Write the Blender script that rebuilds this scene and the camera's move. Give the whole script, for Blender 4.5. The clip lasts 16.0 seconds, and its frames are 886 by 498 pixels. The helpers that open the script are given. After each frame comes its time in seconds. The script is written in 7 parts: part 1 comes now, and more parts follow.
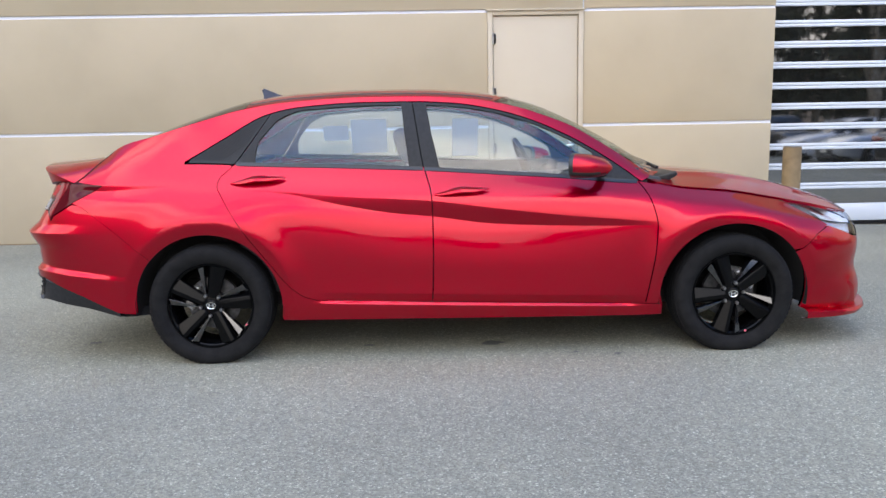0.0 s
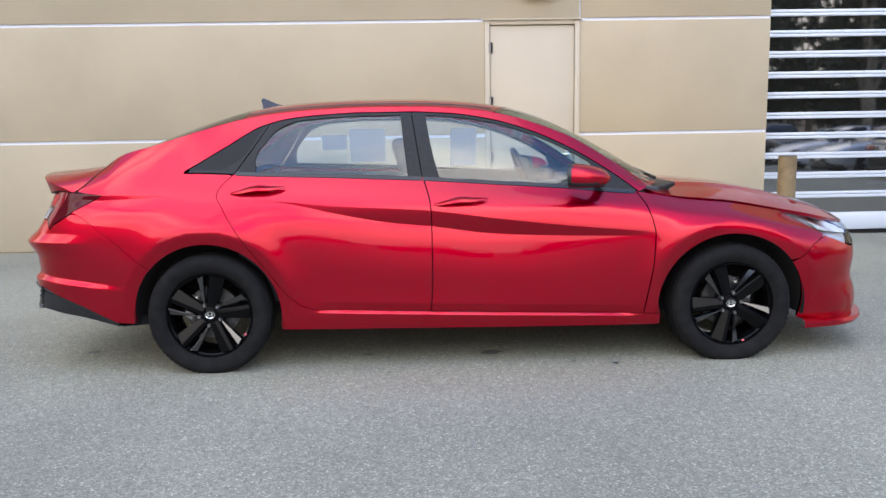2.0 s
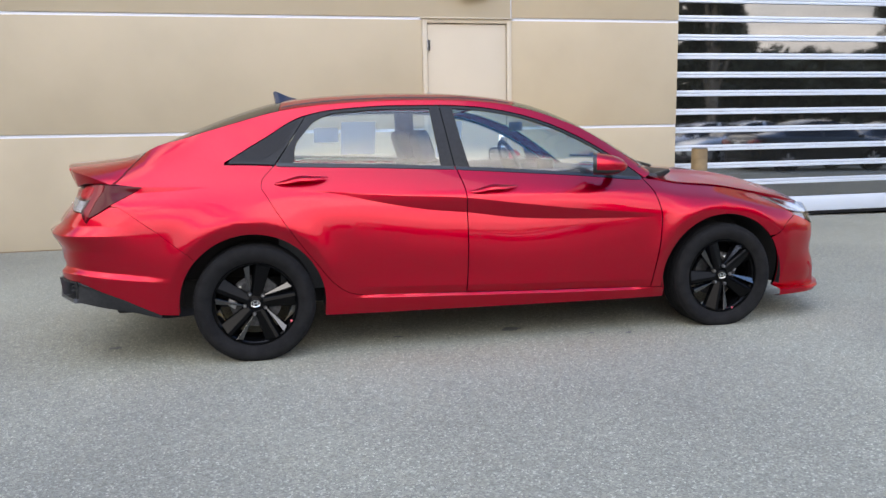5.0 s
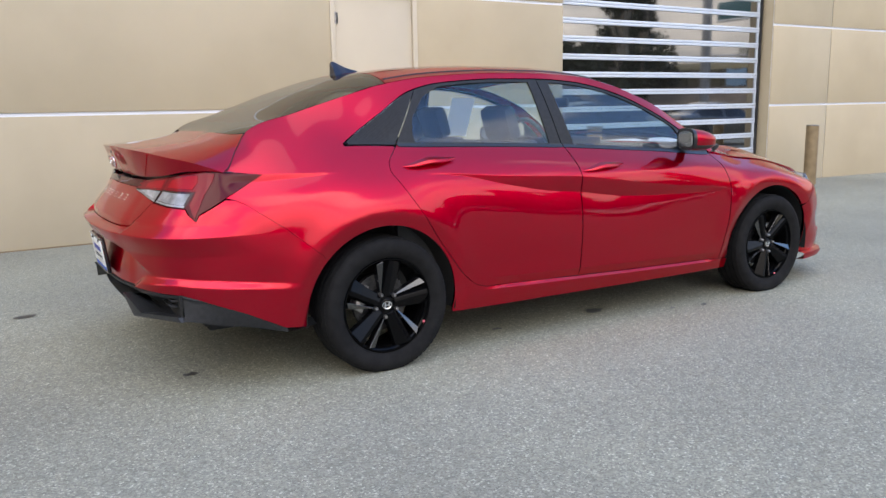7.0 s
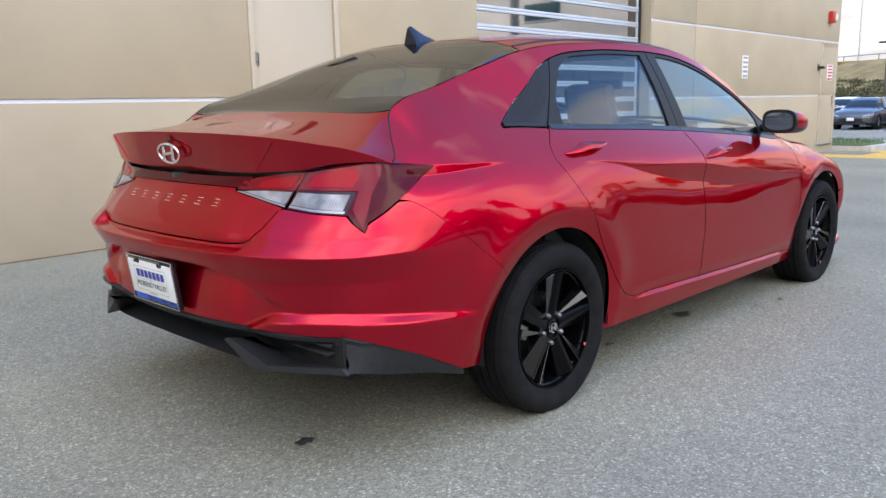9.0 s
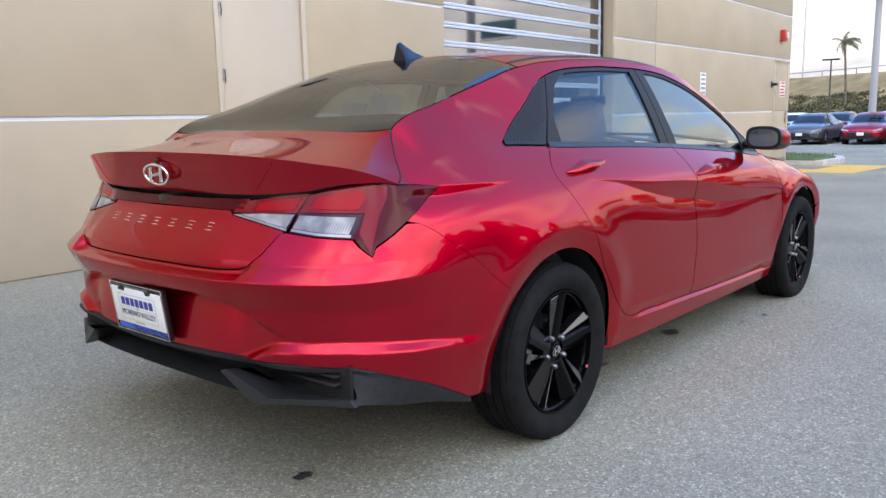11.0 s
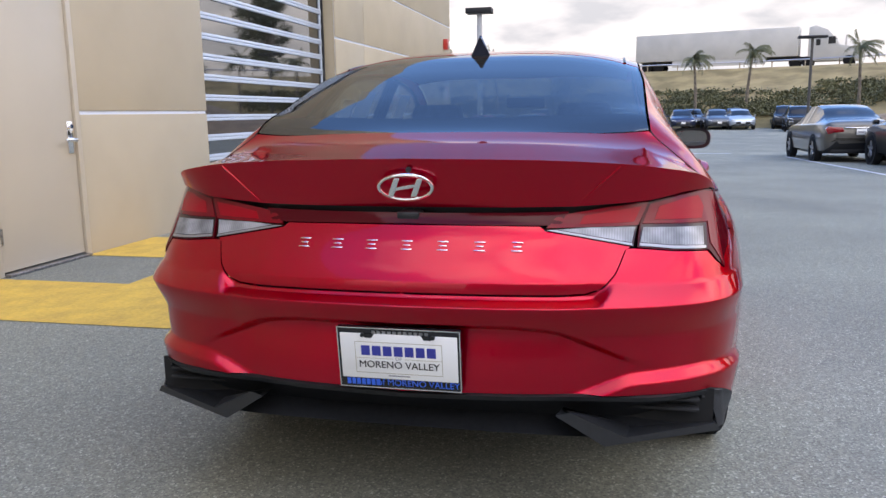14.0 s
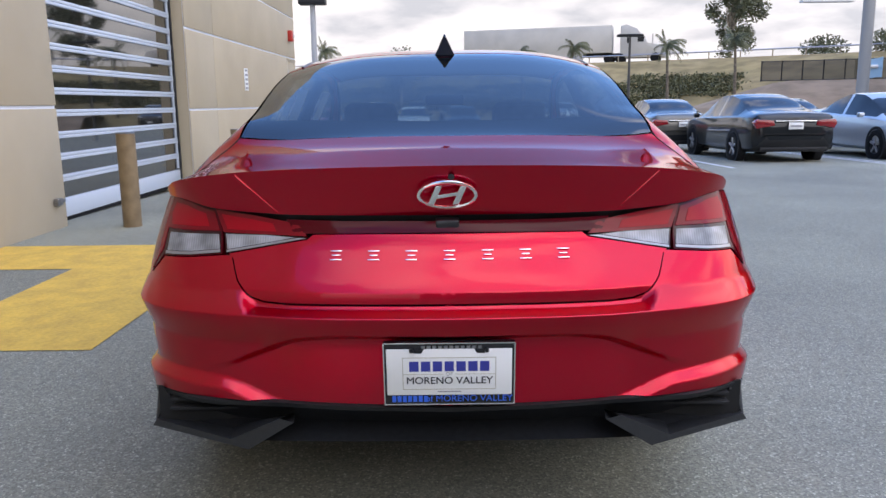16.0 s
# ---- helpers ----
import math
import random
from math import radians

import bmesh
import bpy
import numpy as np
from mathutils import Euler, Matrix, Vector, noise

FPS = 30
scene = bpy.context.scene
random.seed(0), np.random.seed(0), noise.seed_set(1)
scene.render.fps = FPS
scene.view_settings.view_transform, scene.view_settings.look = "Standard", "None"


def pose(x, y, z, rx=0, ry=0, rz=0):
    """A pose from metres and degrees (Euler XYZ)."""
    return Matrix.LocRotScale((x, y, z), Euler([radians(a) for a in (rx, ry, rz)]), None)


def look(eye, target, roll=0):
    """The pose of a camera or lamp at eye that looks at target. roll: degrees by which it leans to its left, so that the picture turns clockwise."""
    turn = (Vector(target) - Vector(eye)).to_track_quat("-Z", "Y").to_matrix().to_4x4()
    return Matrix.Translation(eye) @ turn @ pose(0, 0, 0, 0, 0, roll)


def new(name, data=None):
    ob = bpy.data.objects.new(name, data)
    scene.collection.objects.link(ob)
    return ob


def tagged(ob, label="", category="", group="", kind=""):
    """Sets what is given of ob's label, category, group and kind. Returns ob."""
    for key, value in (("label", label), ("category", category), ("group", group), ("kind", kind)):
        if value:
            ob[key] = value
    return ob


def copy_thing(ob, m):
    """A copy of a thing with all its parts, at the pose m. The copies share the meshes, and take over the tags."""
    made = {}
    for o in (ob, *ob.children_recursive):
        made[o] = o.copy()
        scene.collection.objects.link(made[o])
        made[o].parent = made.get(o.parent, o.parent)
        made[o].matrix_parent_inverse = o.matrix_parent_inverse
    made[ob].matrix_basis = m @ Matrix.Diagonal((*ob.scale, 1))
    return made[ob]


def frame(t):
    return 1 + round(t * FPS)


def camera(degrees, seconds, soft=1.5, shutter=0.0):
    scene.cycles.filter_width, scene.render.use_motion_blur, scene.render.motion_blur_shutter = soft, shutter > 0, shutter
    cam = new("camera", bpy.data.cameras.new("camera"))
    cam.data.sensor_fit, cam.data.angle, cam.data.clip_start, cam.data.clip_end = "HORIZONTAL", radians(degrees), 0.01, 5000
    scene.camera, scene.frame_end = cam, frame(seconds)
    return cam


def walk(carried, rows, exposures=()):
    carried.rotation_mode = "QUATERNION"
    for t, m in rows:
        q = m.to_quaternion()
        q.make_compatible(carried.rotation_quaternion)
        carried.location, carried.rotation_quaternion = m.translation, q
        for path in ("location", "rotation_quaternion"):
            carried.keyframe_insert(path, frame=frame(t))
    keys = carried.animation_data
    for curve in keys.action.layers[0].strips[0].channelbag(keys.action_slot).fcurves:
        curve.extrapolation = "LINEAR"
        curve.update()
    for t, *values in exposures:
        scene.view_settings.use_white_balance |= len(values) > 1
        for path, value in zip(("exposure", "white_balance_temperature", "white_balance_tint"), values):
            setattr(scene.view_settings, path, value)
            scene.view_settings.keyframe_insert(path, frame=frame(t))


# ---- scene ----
cam = camera(59.2, 16.0)
PATH = [
    (0, (1.103, -4.81, 1.175), (1.156, -2.834, 0.871), -1.1),
    (0.5, (1.09, -4.814, 1.186), (1.145, -2.838, 0.881), -1.0),
    (1, (1.09, -4.82, 1.186), (1.147, -2.843, 0.888), -1.0),
    (1.5, (1.085, -4.824, 1.187), (1.147, -2.846, 0.897), -1.0),
    (2, (1.083, -4.819, 1.19), (1.149, -2.841, 0.904), -1.0),
    (2.5, (1.083, -4.817, 1.187), (1.153, -2.839, 0.904), -1.0),
    (3, (1.095, -4.825, 1.186), (1.173, -2.846, 0.904), -1.0),
    (3.5, (1.079, -4.911, 1.185), (1.19, -2.935, 0.9), -0.8),
    (3.7, (0.988, -5.006, 1.179), (1.139, -3.032, 0.896), -0.7),
    (5.8, (-0.555, -4.869, 1.183), (0.1, -3.008, 0.856), -1.0),
    (6, (-0.75, -4.726, 1.183), (-0.024, -2.892, 0.852), -0.9),
    (6.5, (-1.208, -4.37, 1.176), (-0.326, -2.607, 0.835), -1.1),
    (7, (-1.556, -3.944, 1.178), (-0.532, -2.263, 0.823), -1.1),
    (7.5, (-1.879, -3.527, 1.185), (-0.725, -1.934, 0.824), -1.2),
    (8, (-2.043, -3.106, 1.156), (-0.78, -1.599, 0.79), -1.3),
    (8.5, (-2.191, -2.743, 1.114), (-0.838, -1.317, 0.748), -1.4),
    (9, (-2.216, -2.473, 1.106), (-0.8, -1.109, 0.741), -1.2),
    (9.2, (-2.221, -2.401, 1.113), (-0.786, -1.057, 0.746), -1.1),
    (11.3, (-2.248, -2.299, 1.115), (-0.742, -1.023, 0.792), -1.4),
    (11.5, (-2.244, -2.3, 1.117), (-0.727, -1.037, 0.793), -1.4),
    (12, (-2.258, -2.243, 1.111), (-0.686, -1.049, 0.787), -1.2),
    (12.5, (-2.466, -1.949, 1.125), (-0.807, -0.88, 0.8), -0.9),
    (13, (-2.638, -1.507, 1.122), (-0.88, -0.614, 0.789), -1.0),
    (13.5, (-2.783, -0.994, 1.139), (-0.924, -0.336, 0.803), -0.6),
    (14, (-2.851, -0.516, 1.147), (-0.928, -0.088, 0.803), -0.8),
    (14.5, (-2.831, -0.158, 1.171), (-0.877, 0.069, 0.809), -1.0),
    (15, (-2.856, 0.05, 1.183), (-0.892, 0.135, 0.817), -0.8),
    (15.5, (-2.844, 0.017, 1.18), (-0.878, 0.052, 0.814), -0.8),
    (16, (-2.839, 0.006, 1.183), (-0.873, 0.012, 0.815), -0.7),
]
EXPOSURES = [(0.0, 0.88, 8000, 15), (3.5, 0.88, 8000, 15), (7.0, 0.86, 8350, 15), (9.0, 0.84, 7900, 15), (12.5, 0.81, 7700, 18), (14.5, 0.58, 7650, 18), (16.0, 0.54, 7450, 18)]
walk(cam, [(t, look(eye, target, roll)) for t, eye, target, roll in PATH], EXPOSURES)

# ---- sky and sun ----
world = bpy.data.worlds.new("sky")
scene.world = world
world.use_nodes = True
wn, wl = world.node_tree.nodes, world.node_tree.links
wn.clear()
SUN_EL, SUN_AZ = 69.0, 202.0
TO_SUN = (math.sin(radians(SUN_AZ)) * math.cos(radians(SUN_EL)), math.cos(radians(SUN_AZ)) * math.cos(radians(SUN_EL)), math.sin(radians(SUN_EL)))
sky = wn.new("ShaderNodeTexSky")
sky.sky_type = "NISHITA"
sky.sun_disc = False
sky.ozone_density, sky.dust_density = 3.0, 0.4
sky.sun_elevation, sky.sun_rotation = radians(SUN_EL), radians(SUN_AZ)
sky_bg = wn.new("ShaderNodeBackground")
sky_bg.inputs["Strength"].default_value = 0.285
cloud_bg = wn.new("ShaderNodeBackground")
glow = wn.new("ShaderNodeMath")
glow.operation = "MULTIPLY_ADD"
glow.inputs[1].default_value, glow.inputs[2].default_value = 0.9, 0.78
co = wn.new("ShaderNodeTexCoord")
sep = wn.new("ShaderNodeSeparateXYZ")
lift = wn.new("ShaderNodeMath")
lift.operation, lift.inputs[1].default_value = "ADD", 0.22
flat = wn.new("ShaderNodeVectorMath")
flat.operation = "DIVIDE"
comb = wn.new("ShaderNodeCombineXYZ")
n1 = wn.new("ShaderNodeTexNoise")
n1.inputs["Scale"].default_value, n1.inputs["Detail"].default_value, n1.inputs["Roughness"].default_value = 1.1, 8.0, 0.58
n1.inputs["Distortion"].default_value = 0.25
ramp = wn.new("ShaderNodeValToRGB")
ramp.color_ramp.elements[0].position, ramp.color_ramp.elements[1].position = 0.85, 0.96
n2 = wn.new("ShaderNodeTexNoise")
n2.inputs["Scale"].default_value, n2.inputs["Detail"].default_value = 2.6, 6.0
shade = wn.new("ShaderNodeValToRGB")
shade.color_ramp.elements[0].position, shade.color_ramp.elements[0].color = 0.36, (0.50, 0.57, 0.67, 1)
shade.color_ramp.elements[1].position, shade.color_ramp.elements[1].color = 0.64, (0.905, 0.965, 1.06, 1)
mix = wn.new("ShaderNodeMixShader")
out = wn.new("ShaderNodeOutputWorld")
wl.new(co.outputs["Generated"], sep.inputs[0])
wl.new(sep.outputs["Z"], lift.inputs[0])
wl.new(sep.outputs["Z"], glow.inputs[0])
near_sun = wn.new("ShaderNodeVectorMath")
near_sun.operation, near_sun.inputs[1].default_value = "DOT_PRODUCT", TO_SUN
halo = wn.new("ShaderNodeMapRange")   # cloud lit through by the sun behind it
halo.interpolation_type = "SMOOTHSTEP"
halo.inputs["From Min"].default_value, halo.inputs["From Max"].default_value = 0.0, 1.0
halo.inputs["To Min"].default_value, halo.inputs["To Max"].default_value = 0.0, 2.15
bright = wn.new("ShaderNodeMath")
bright.operation = "ADD"
wl.new(co.outputs["Generated"], near_sun.inputs[0])
wl.new(near_sun.outputs["Value"], halo.inputs["Value"])
wl.new(halo.outputs["Result"], bright.inputs[0])
wl.new(glow.outputs[0], bright.inputs[1])
wl.new(bright.outputs[0], cloud_bg.inputs["Strength"])
for k in "XYZ":
    wl.new(lift.outputs[0], comb.inputs[k])
wl.new(co.outputs["Generated"], flat.inputs[0])
wl.new(comb.outputs[0], flat.inputs[1])
wl.new(flat.outputs[0], n1.inputs["Vector"])
wl.new(flat.outputs[0], n2.inputs["Vector"])
thin = wn.new("ShaderNodeMath")
thin.operation = "ADD"
cover = wn.new("ShaderNodeFloatCurve")
cv = cover.mapping.curves[0]
cv.points[0].location, cv.points[1].location = (0.0, 0.80), (1.0, 0.31)
for a, b in ((0.10, 0.70), (0.20, 0.55), (0.30, 0.42), (0.45, 0.375), (0.62, 0.345)):
    cv.points.new(a, b)
cover.mapping.update()
drift = wn.new("ShaderNodeVectorMath")
drift.operation, drift.inputs[1].default_value = "DOT_PRODUCT", (-0.14, -0.06, 0.0)
total = wn.new("ShaderNodeMath")
total.operation = "ADD"
wl.new(sep.outputs["Z"], cover.inputs["Value"])
wl.new(co.outputs["Generated"], drift.inputs[0])
wl.new(drift.outputs["Value"], total.inputs[0])
wl.new(cover.outputs[0], total.inputs[1])
wl.new(total.outputs[0], thin.inputs[0])
wl.new(n1.outputs["Fac"], thin.inputs[1])
wl.new(thin.outputs[0], ramp.inputs[0])
wl.new(n2.outputs["Fac"], shade.inputs[0])
wl.new(shade.outputs[0], cloud_bg.inputs["Color"])
blue = wn.new("ShaderNodeMix")
blue.data_type, blue.blend_type = "RGBA", "MULTIPLY"
blue.inputs["Factor"].default_value, blue.inputs["B"].default_value = 1.0, (0.58, 0.87, 1.16, 1.0)
wl.new(sky.outputs[0], blue.inputs["A"])
wl.new(blue.outputs["Result"], sky_bg.inputs["Color"])
wl.new(ramp.outputs[0], mix.inputs[0])
wl.new(sky_bg.outputs[0], mix.inputs[1])
wl.new(cloud_bg.outputs[0], mix.inputs[2])
wl.new(mix.outputs[0], out.inputs[0])

sun_data = bpy.data.lights.new("sun", "SUN")
sun_data.energy, sun_data.angle, sun_data.color = 0.36, radians(50), (1.0, 0.975, 0.95)
sun = new("sun", sun_data)
sun.matrix_world = look((0, 0, 30), Vector((0, 0, 30)) - Vector(TO_SUN))


# ---- materials ----
def material(name, color, rough=0.5, metal=0.0, **more):
    m = bpy.data.materials.new(name)
    m.use_nodes = True
    b = m.node_tree.nodes["Principled BSDF"]
    b.inputs["Base Color"].default_value = (*color, 1)
    b.inputs["Roughness"].default_value, b.inputs["Metallic"].default_value = rough, metal
    for k, v in more.items():
        b.inputs[k.replace("_", " ")].default_value = v
    return m


def grain(m, c1, c2, scale, detail=6.0, lo=0.35, hi=0.65, bump=0.0, bump_scale=None, rough=None, second=None):
    """Noise-mixed colour at one or two scales, with fine relief."""
    n, l = m.node_tree.nodes, m.node_tree.links
    b = n["Principled BSDF"]
    tc = n.new("ShaderNodeTexCoord")
    t = n.new("ShaderNodeTexNoise")
    t.inputs["Scale"].default_value, t.inputs["Detail"].default_value = scale, detail
    r = n.new("ShaderNodeValToRGB")
    r.color_ramp.elements[0].position, r.color_ramp.elements[0].color = lo, (*c1, 1)
    r.color_ramp.elements[1].position, r.color_ramp.elements[1].color = hi, (*c2, 1)
    l.new(tc.outputs["Object"], t.inputs["Vector"])
    l.new(t.outputs["Fac"], r.inputs[0])
    last = r.outputs[0]
    if second:
        sc2, dark, amount = second
        t2 = n.new("ShaderNodeTexNoise")
        t2.inputs["Scale"].default_value, t2.inputs["Detail"].default_value = sc2, 4.0
        r2 = n.new("ShaderNodeValToRGB")
        r2.color_ramp.elements[0].position, r2.color_ramp.elements[0].color = 0.3, (*dark, 1)
        r2.color_ramp.elements[1].position, r2.color_ramp.elements[1].color = 0.7, (1, 1, 1, 1)
        mx = n.new("ShaderNodeMix")
        mx.data_type, mx.blend_type = "RGBA", "MULTIPLY"
        mx.inputs["Factor"].default_value = amount
        l.new(tc.outputs["Object"], t2.inputs["Vector"])
        l.new(t2.outputs["Fac"], r2.inputs[0])
        l.new(last, mx.inputs["A"])
        l.new(r2.outputs[0], mx.inputs["B"])
        last = mx.outputs["Result"]
    l.new(last, b.inputs["Base Color"])
    if bump:
        t3 = n.new("ShaderNodeTexNoise")
        t3.inputs["Scale"].default_value, t3.inputs["Detail"].default_value = bump_scale or scale * 4, 5.0
        bp = n.new("ShaderNodeBump")
        bp.inputs["Strength"].default_value, bp.inputs["Distance"].default_value = bump, 0.01
        l.new(tc.outputs["Object"], t3.inputs["Vector"])
        l.new(t3.outputs["Fac"], bp.inputs["Height"])
        l.new(bp.outputs[0], b.inputs["Normal"])
    return m


def glass(name, tint, alpha, ior=1.9):
    """Thin tinted glass: a clear reflecting pane that lets part of the view through."""
    m = bpy.data.materials.new(name)
    m.use_nodes = True
    n, l = m.node_tree.nodes, m.node_tree.links
    n.clear()
    o = n.new("ShaderNodeOutputMaterial")
    tr = n.new("ShaderNodeBsdfTransparent")
    tr.inputs[0].default_value = (*[c * alpha for c in tint], 1)
    gl = n.new("ShaderNodeBsdfGlossy")
    gl.inputs["Roughness"].default_value = 0.015
    f0 = ((ior - 1) / (ior + 1)) ** 2
    lw = n.new("ShaderNodeLayerWeight")
    lw.inputs["Blend"].default_value = 0.5
    p5 = n.new("ShaderNodeMath")
    p5.operation, p5.inputs[1].default_value = "POWER", 5.0
    fr = n.new("ShaderNodeMath")
    fr.operation, fr.inputs[1].default_value, fr.inputs[2].default_value = "MULTIPLY_ADD", 1.0 - f0, f0
    mx = n.new("ShaderNodeMixShader")
    l.new(lw.outputs["Facing"], p5.inputs[0])
    l.new(p5.outputs[0], fr.inputs[0])
    l.new(fr.outputs[0], mx.inputs[0])
    l.new(tr.outputs[0], mx.inputs[1])
    l.new(gl.outputs[0], mx.inputs[2])
    l.new(mx.outputs[0], o.inputs[0])
    return m


def ribbed(name):
    """Clear lens over a silver bowl, with fine upright ribs."""
    m = material(name, (0.4, 0.4, 0.4), 0.25, 0.1, Coat_Weight=0.3, Coat_Roughness=0.03)
    n, l = m.node_tree.nodes, m.node_tree.links
    b = n["Principled BSDF"]
    tc = n.new("ShaderNodeTexCoord")
    wv = n.new("ShaderNodeTexWave")
    wv.bands_direction = "Y"
    wv.inputs["Scale"].default_value, wv.inputs["Distortion"].default_value = 48.0, 0.3
    nz = n.new("ShaderNodeTexNoise")
    nz.inputs["Scale"].default_value, nz.inputs["Detail"].default_value = 14.0, 2.0
    r = n.new("ShaderNodeValToRGB")
    r.color_ramp.elements[0].color, r.color_ramp.elements[1].color = (0.17, 0.172, 0.178, 1), (0.42, 0.42, 0.435, 1)
    r.color_ramp.elements[0].position, r.color_ramp.elements[1].position = 0.35, 0.65
    mx = n.new("ShaderNodeMix")
    mx.data_type, mx.blend_type = "RGBA", "MULTIPLY"
    mx.inputs["Factor"].default_value = 0.25
    bp = n.new("ShaderNodeBump")
    bp.inputs["Strength"].default_value, bp.inputs["Distance"].default_value = 0.10, 0.002
    l.new(tc.outputs["Object"], wv.inputs["Vector"])
    l.new(tc.outputs["Object"], nz.inputs["Vector"])
    l.new(nz.outputs["Fac"], r.inputs[0])
    l.new(r.outputs[0], mx.inputs["A"])
    l.new(wv.outputs["Color"], mx.inputs["B"])
    l.new(mx.outputs["Result"], b.inputs["Base Color"])
    l.new(wv.outputs["Fac"], bp.inputs["Height"])
    l.new(bp.outputs[0], b.inputs["Normal"])
    return m


M_PAINT = material("red_paint", (0.50, 0.0002, 0.019), 0.36, 0.94, Specular_IOR_Level=0.03, Specular_Tint=(1.0, 0.03, 0.08, 1.0), Coat_Weight=1.0, Coat_Roughness=0.004, Coat_IOR=1.39)
# black trim, and the painted shade in the slot under the boot lip
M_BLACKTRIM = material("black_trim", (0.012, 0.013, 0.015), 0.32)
M_CLAD = grain(material("dark_grey_plastic", (0.02, 0.021, 0.024), 0.5, Specular_IOR_Level=0.25), (0.013, 0.0137, 0.015), (0.019, 0.020, 0.022), 60, bump=0.06, bump_scale=900)
M_GAP = material("shadow_gap_black", (0.004, 0.004, 0.004), 0.8)
M_UNDER = material("underbody_black", (0.01, 0.01, 0.011), 0.85)
M_RUBBER = grain(material("tyre_rubber", (0.011, 0.011, 0.012), 0.8, Specular_IOR_Level=0.12), (0.008, 0.008, 0.0086), (0.013, 0.013, 0.0136), 25, bump=0.1, bump_scale=220)
M_RIM = material("gloss_black_alloy", (0.0025, 0.0026, 0.003), 0.10, 0.0, Specular_IOR_Level=0.12)
M_BLADE = material("dark_gloss_alloy", (0.006, 0.006, 0.007), 0.06, 0.0, Specular_IOR_Level=0.9, Coat_Weight=0.6, Coat_Roughness=0.03, Coat_IOR=1.6)
M_FIN = grain(material("mid_grey_plastic", (0.045, 0.047, 0.05), 0.42), (0.016, 0.017, 0.018), (0.021, 0.022, 0.024), 60, bump=0.06, bump_scale=900)
M_CHROME = material("chrome", (0.86, 0.86, 0.87), 0.09, 1.0)
M_DISC = grain(material("dark_brake_disc", (0.10, 0.10, 0.105), 0.5, 0.8), (0.06, 0.06, 0.062), (0.12, 0.12, 0.124), 40)
M_STEEL = grain(material("brake_steel", (0.35, 0.35, 0.36), 0.35, 1.0), (0.25, 0.25, 0.26), (0.42, 0.42, 0.43), 40)
M_GLASS_SIDE = glass("tinted_side_glass", (0.80, 0.92, 0.98), 0.95, 1.85)
M_GLASS_REAR = glass("dark_rear_glass", (0.5, 0.58, 0.55), 0.42, 2.3)
M_GLASS_FRONT = glass("windscreen_glass", (0.75, 0.88, 0.86), 0.8)
M_LAMPRED = material("red_lamp_lens", (0.19, 0.004, 0.010), 0.12, 0.0, Specular_IOR_Level=0.22, Coat_Weight=0.1, Coat_Roughness=0.01)
M_LAMPCORE = material("bright_red_lamp_core", (0.34, 0.004, 0.012), 0.2, 0.0, Specular_IOR_Level=0.18)
M_LAMPDARK = material("smoked_red_lamp_lens", (0.075, 0.001, 0.005), 0.06, 0.0, Specular_IOR_Level=0.2)
M_LAMPCLEAR = ribbed("clear_lamp_lens")
M_LAMPFRAME = material("smoked_lens_frame", (0.03, 0.006, 0.008), 0.1, 0.0, Specular_IOR_Level=0.4)
M_STRIP = material("silvery_lamp_strip", (0.34, 0.33, 0.34), 0.3, 0.6)
M_WALL = grain(material("beige_stucco", (0.55, 0.47, 0.36), 0.85), (0.435, 0.366, 0.258), (0.475, 0.40, 0.284), 1.1, bump=0.25, bump_scale=160, second=(0.35, (0.90, 0.88, 0.86), 0.8))
M_GROOVE = material("pale_reveal_strip", (0.74, 0.78, 0.86), 0.4)
M_DOOR = grain(material("beige_steel_door", (0.60, 0.52, 0.43), 0.45), (0.475, 0.41, 0.315), (0.50, 0.435, 0.335), 1.6, bump=0.02)
M_RAIL = material("white_aluminium_rail", (0.56, 0.62, 0.70), 0.35, 0.2)
M_PANE = material("dark_door_glass", (0.012, 0.012, 0.011), 0.03, 0.0, Specular_IOR_Level=0.5, IOR=3.3)
M_BOLLARD = grain(material("brown_painted_steel", (0.20, 0.135, 0.07), 0.6), (0.17, 0.115, 0.06), (0.235, 0.165, 0.09), 9, bump=0.08)
M_YELLOW = grain(material("worn_yellow_paint", (0.72, 0.44, 0.07), 0.75), (0.60, 0.37, 0.07), (0.76, 0.48, 0.08), 5, bump=0.2, bump_scale=180, second=(40, (0.78, 0.74, 0.7), 0.7))
M_WHITE = grain(material("white_road_paint", (0.7, 0.7, 0.7), 0.7), (0.5, 0.5, 0.5), (0.72, 0.72, 0.72), 8)
M_FABRIC = grain(material("dark_seat_fabric", (0.03, 0.032, 0.036), 0.9), (0.065, 0.070, 0.080), (0.090, 0.095, 0.107), 30)
M_DASH = material("dark_dash_plastic", (0.03, 0.032, 0.036), 0.6)
M_PAPER = material("white_paper", (0.78, 0.78, 0.76), 0.7)
M_STICKER = bpy.data.materials.new("thin_white_paper")
M_STICKER.use_nodes = True
_n, _l = M_STICKER.node_tree.nodes, M_STICKER.node_tree.links
_d, _t, _m = _n.new("ShaderNodeBsdfDiffuse"), _n.new("ShaderNodeBsdfTranslucent"), _n.new("ShaderNodeMixShader")
_d.inputs[0].default_value, _t.inputs[0].default_value, _m.inputs[0].default_value = (0.8, 0.8, 0.8, 1), (0.95, 0.96, 0.98, 1), 0.75
_l.new(_d.outputs[0], _m.inputs[1])
_l.new(_t.outputs[0], _m.inputs[2])
_l.new(_m.outputs[0], _n["Material Output"].inputs[0])
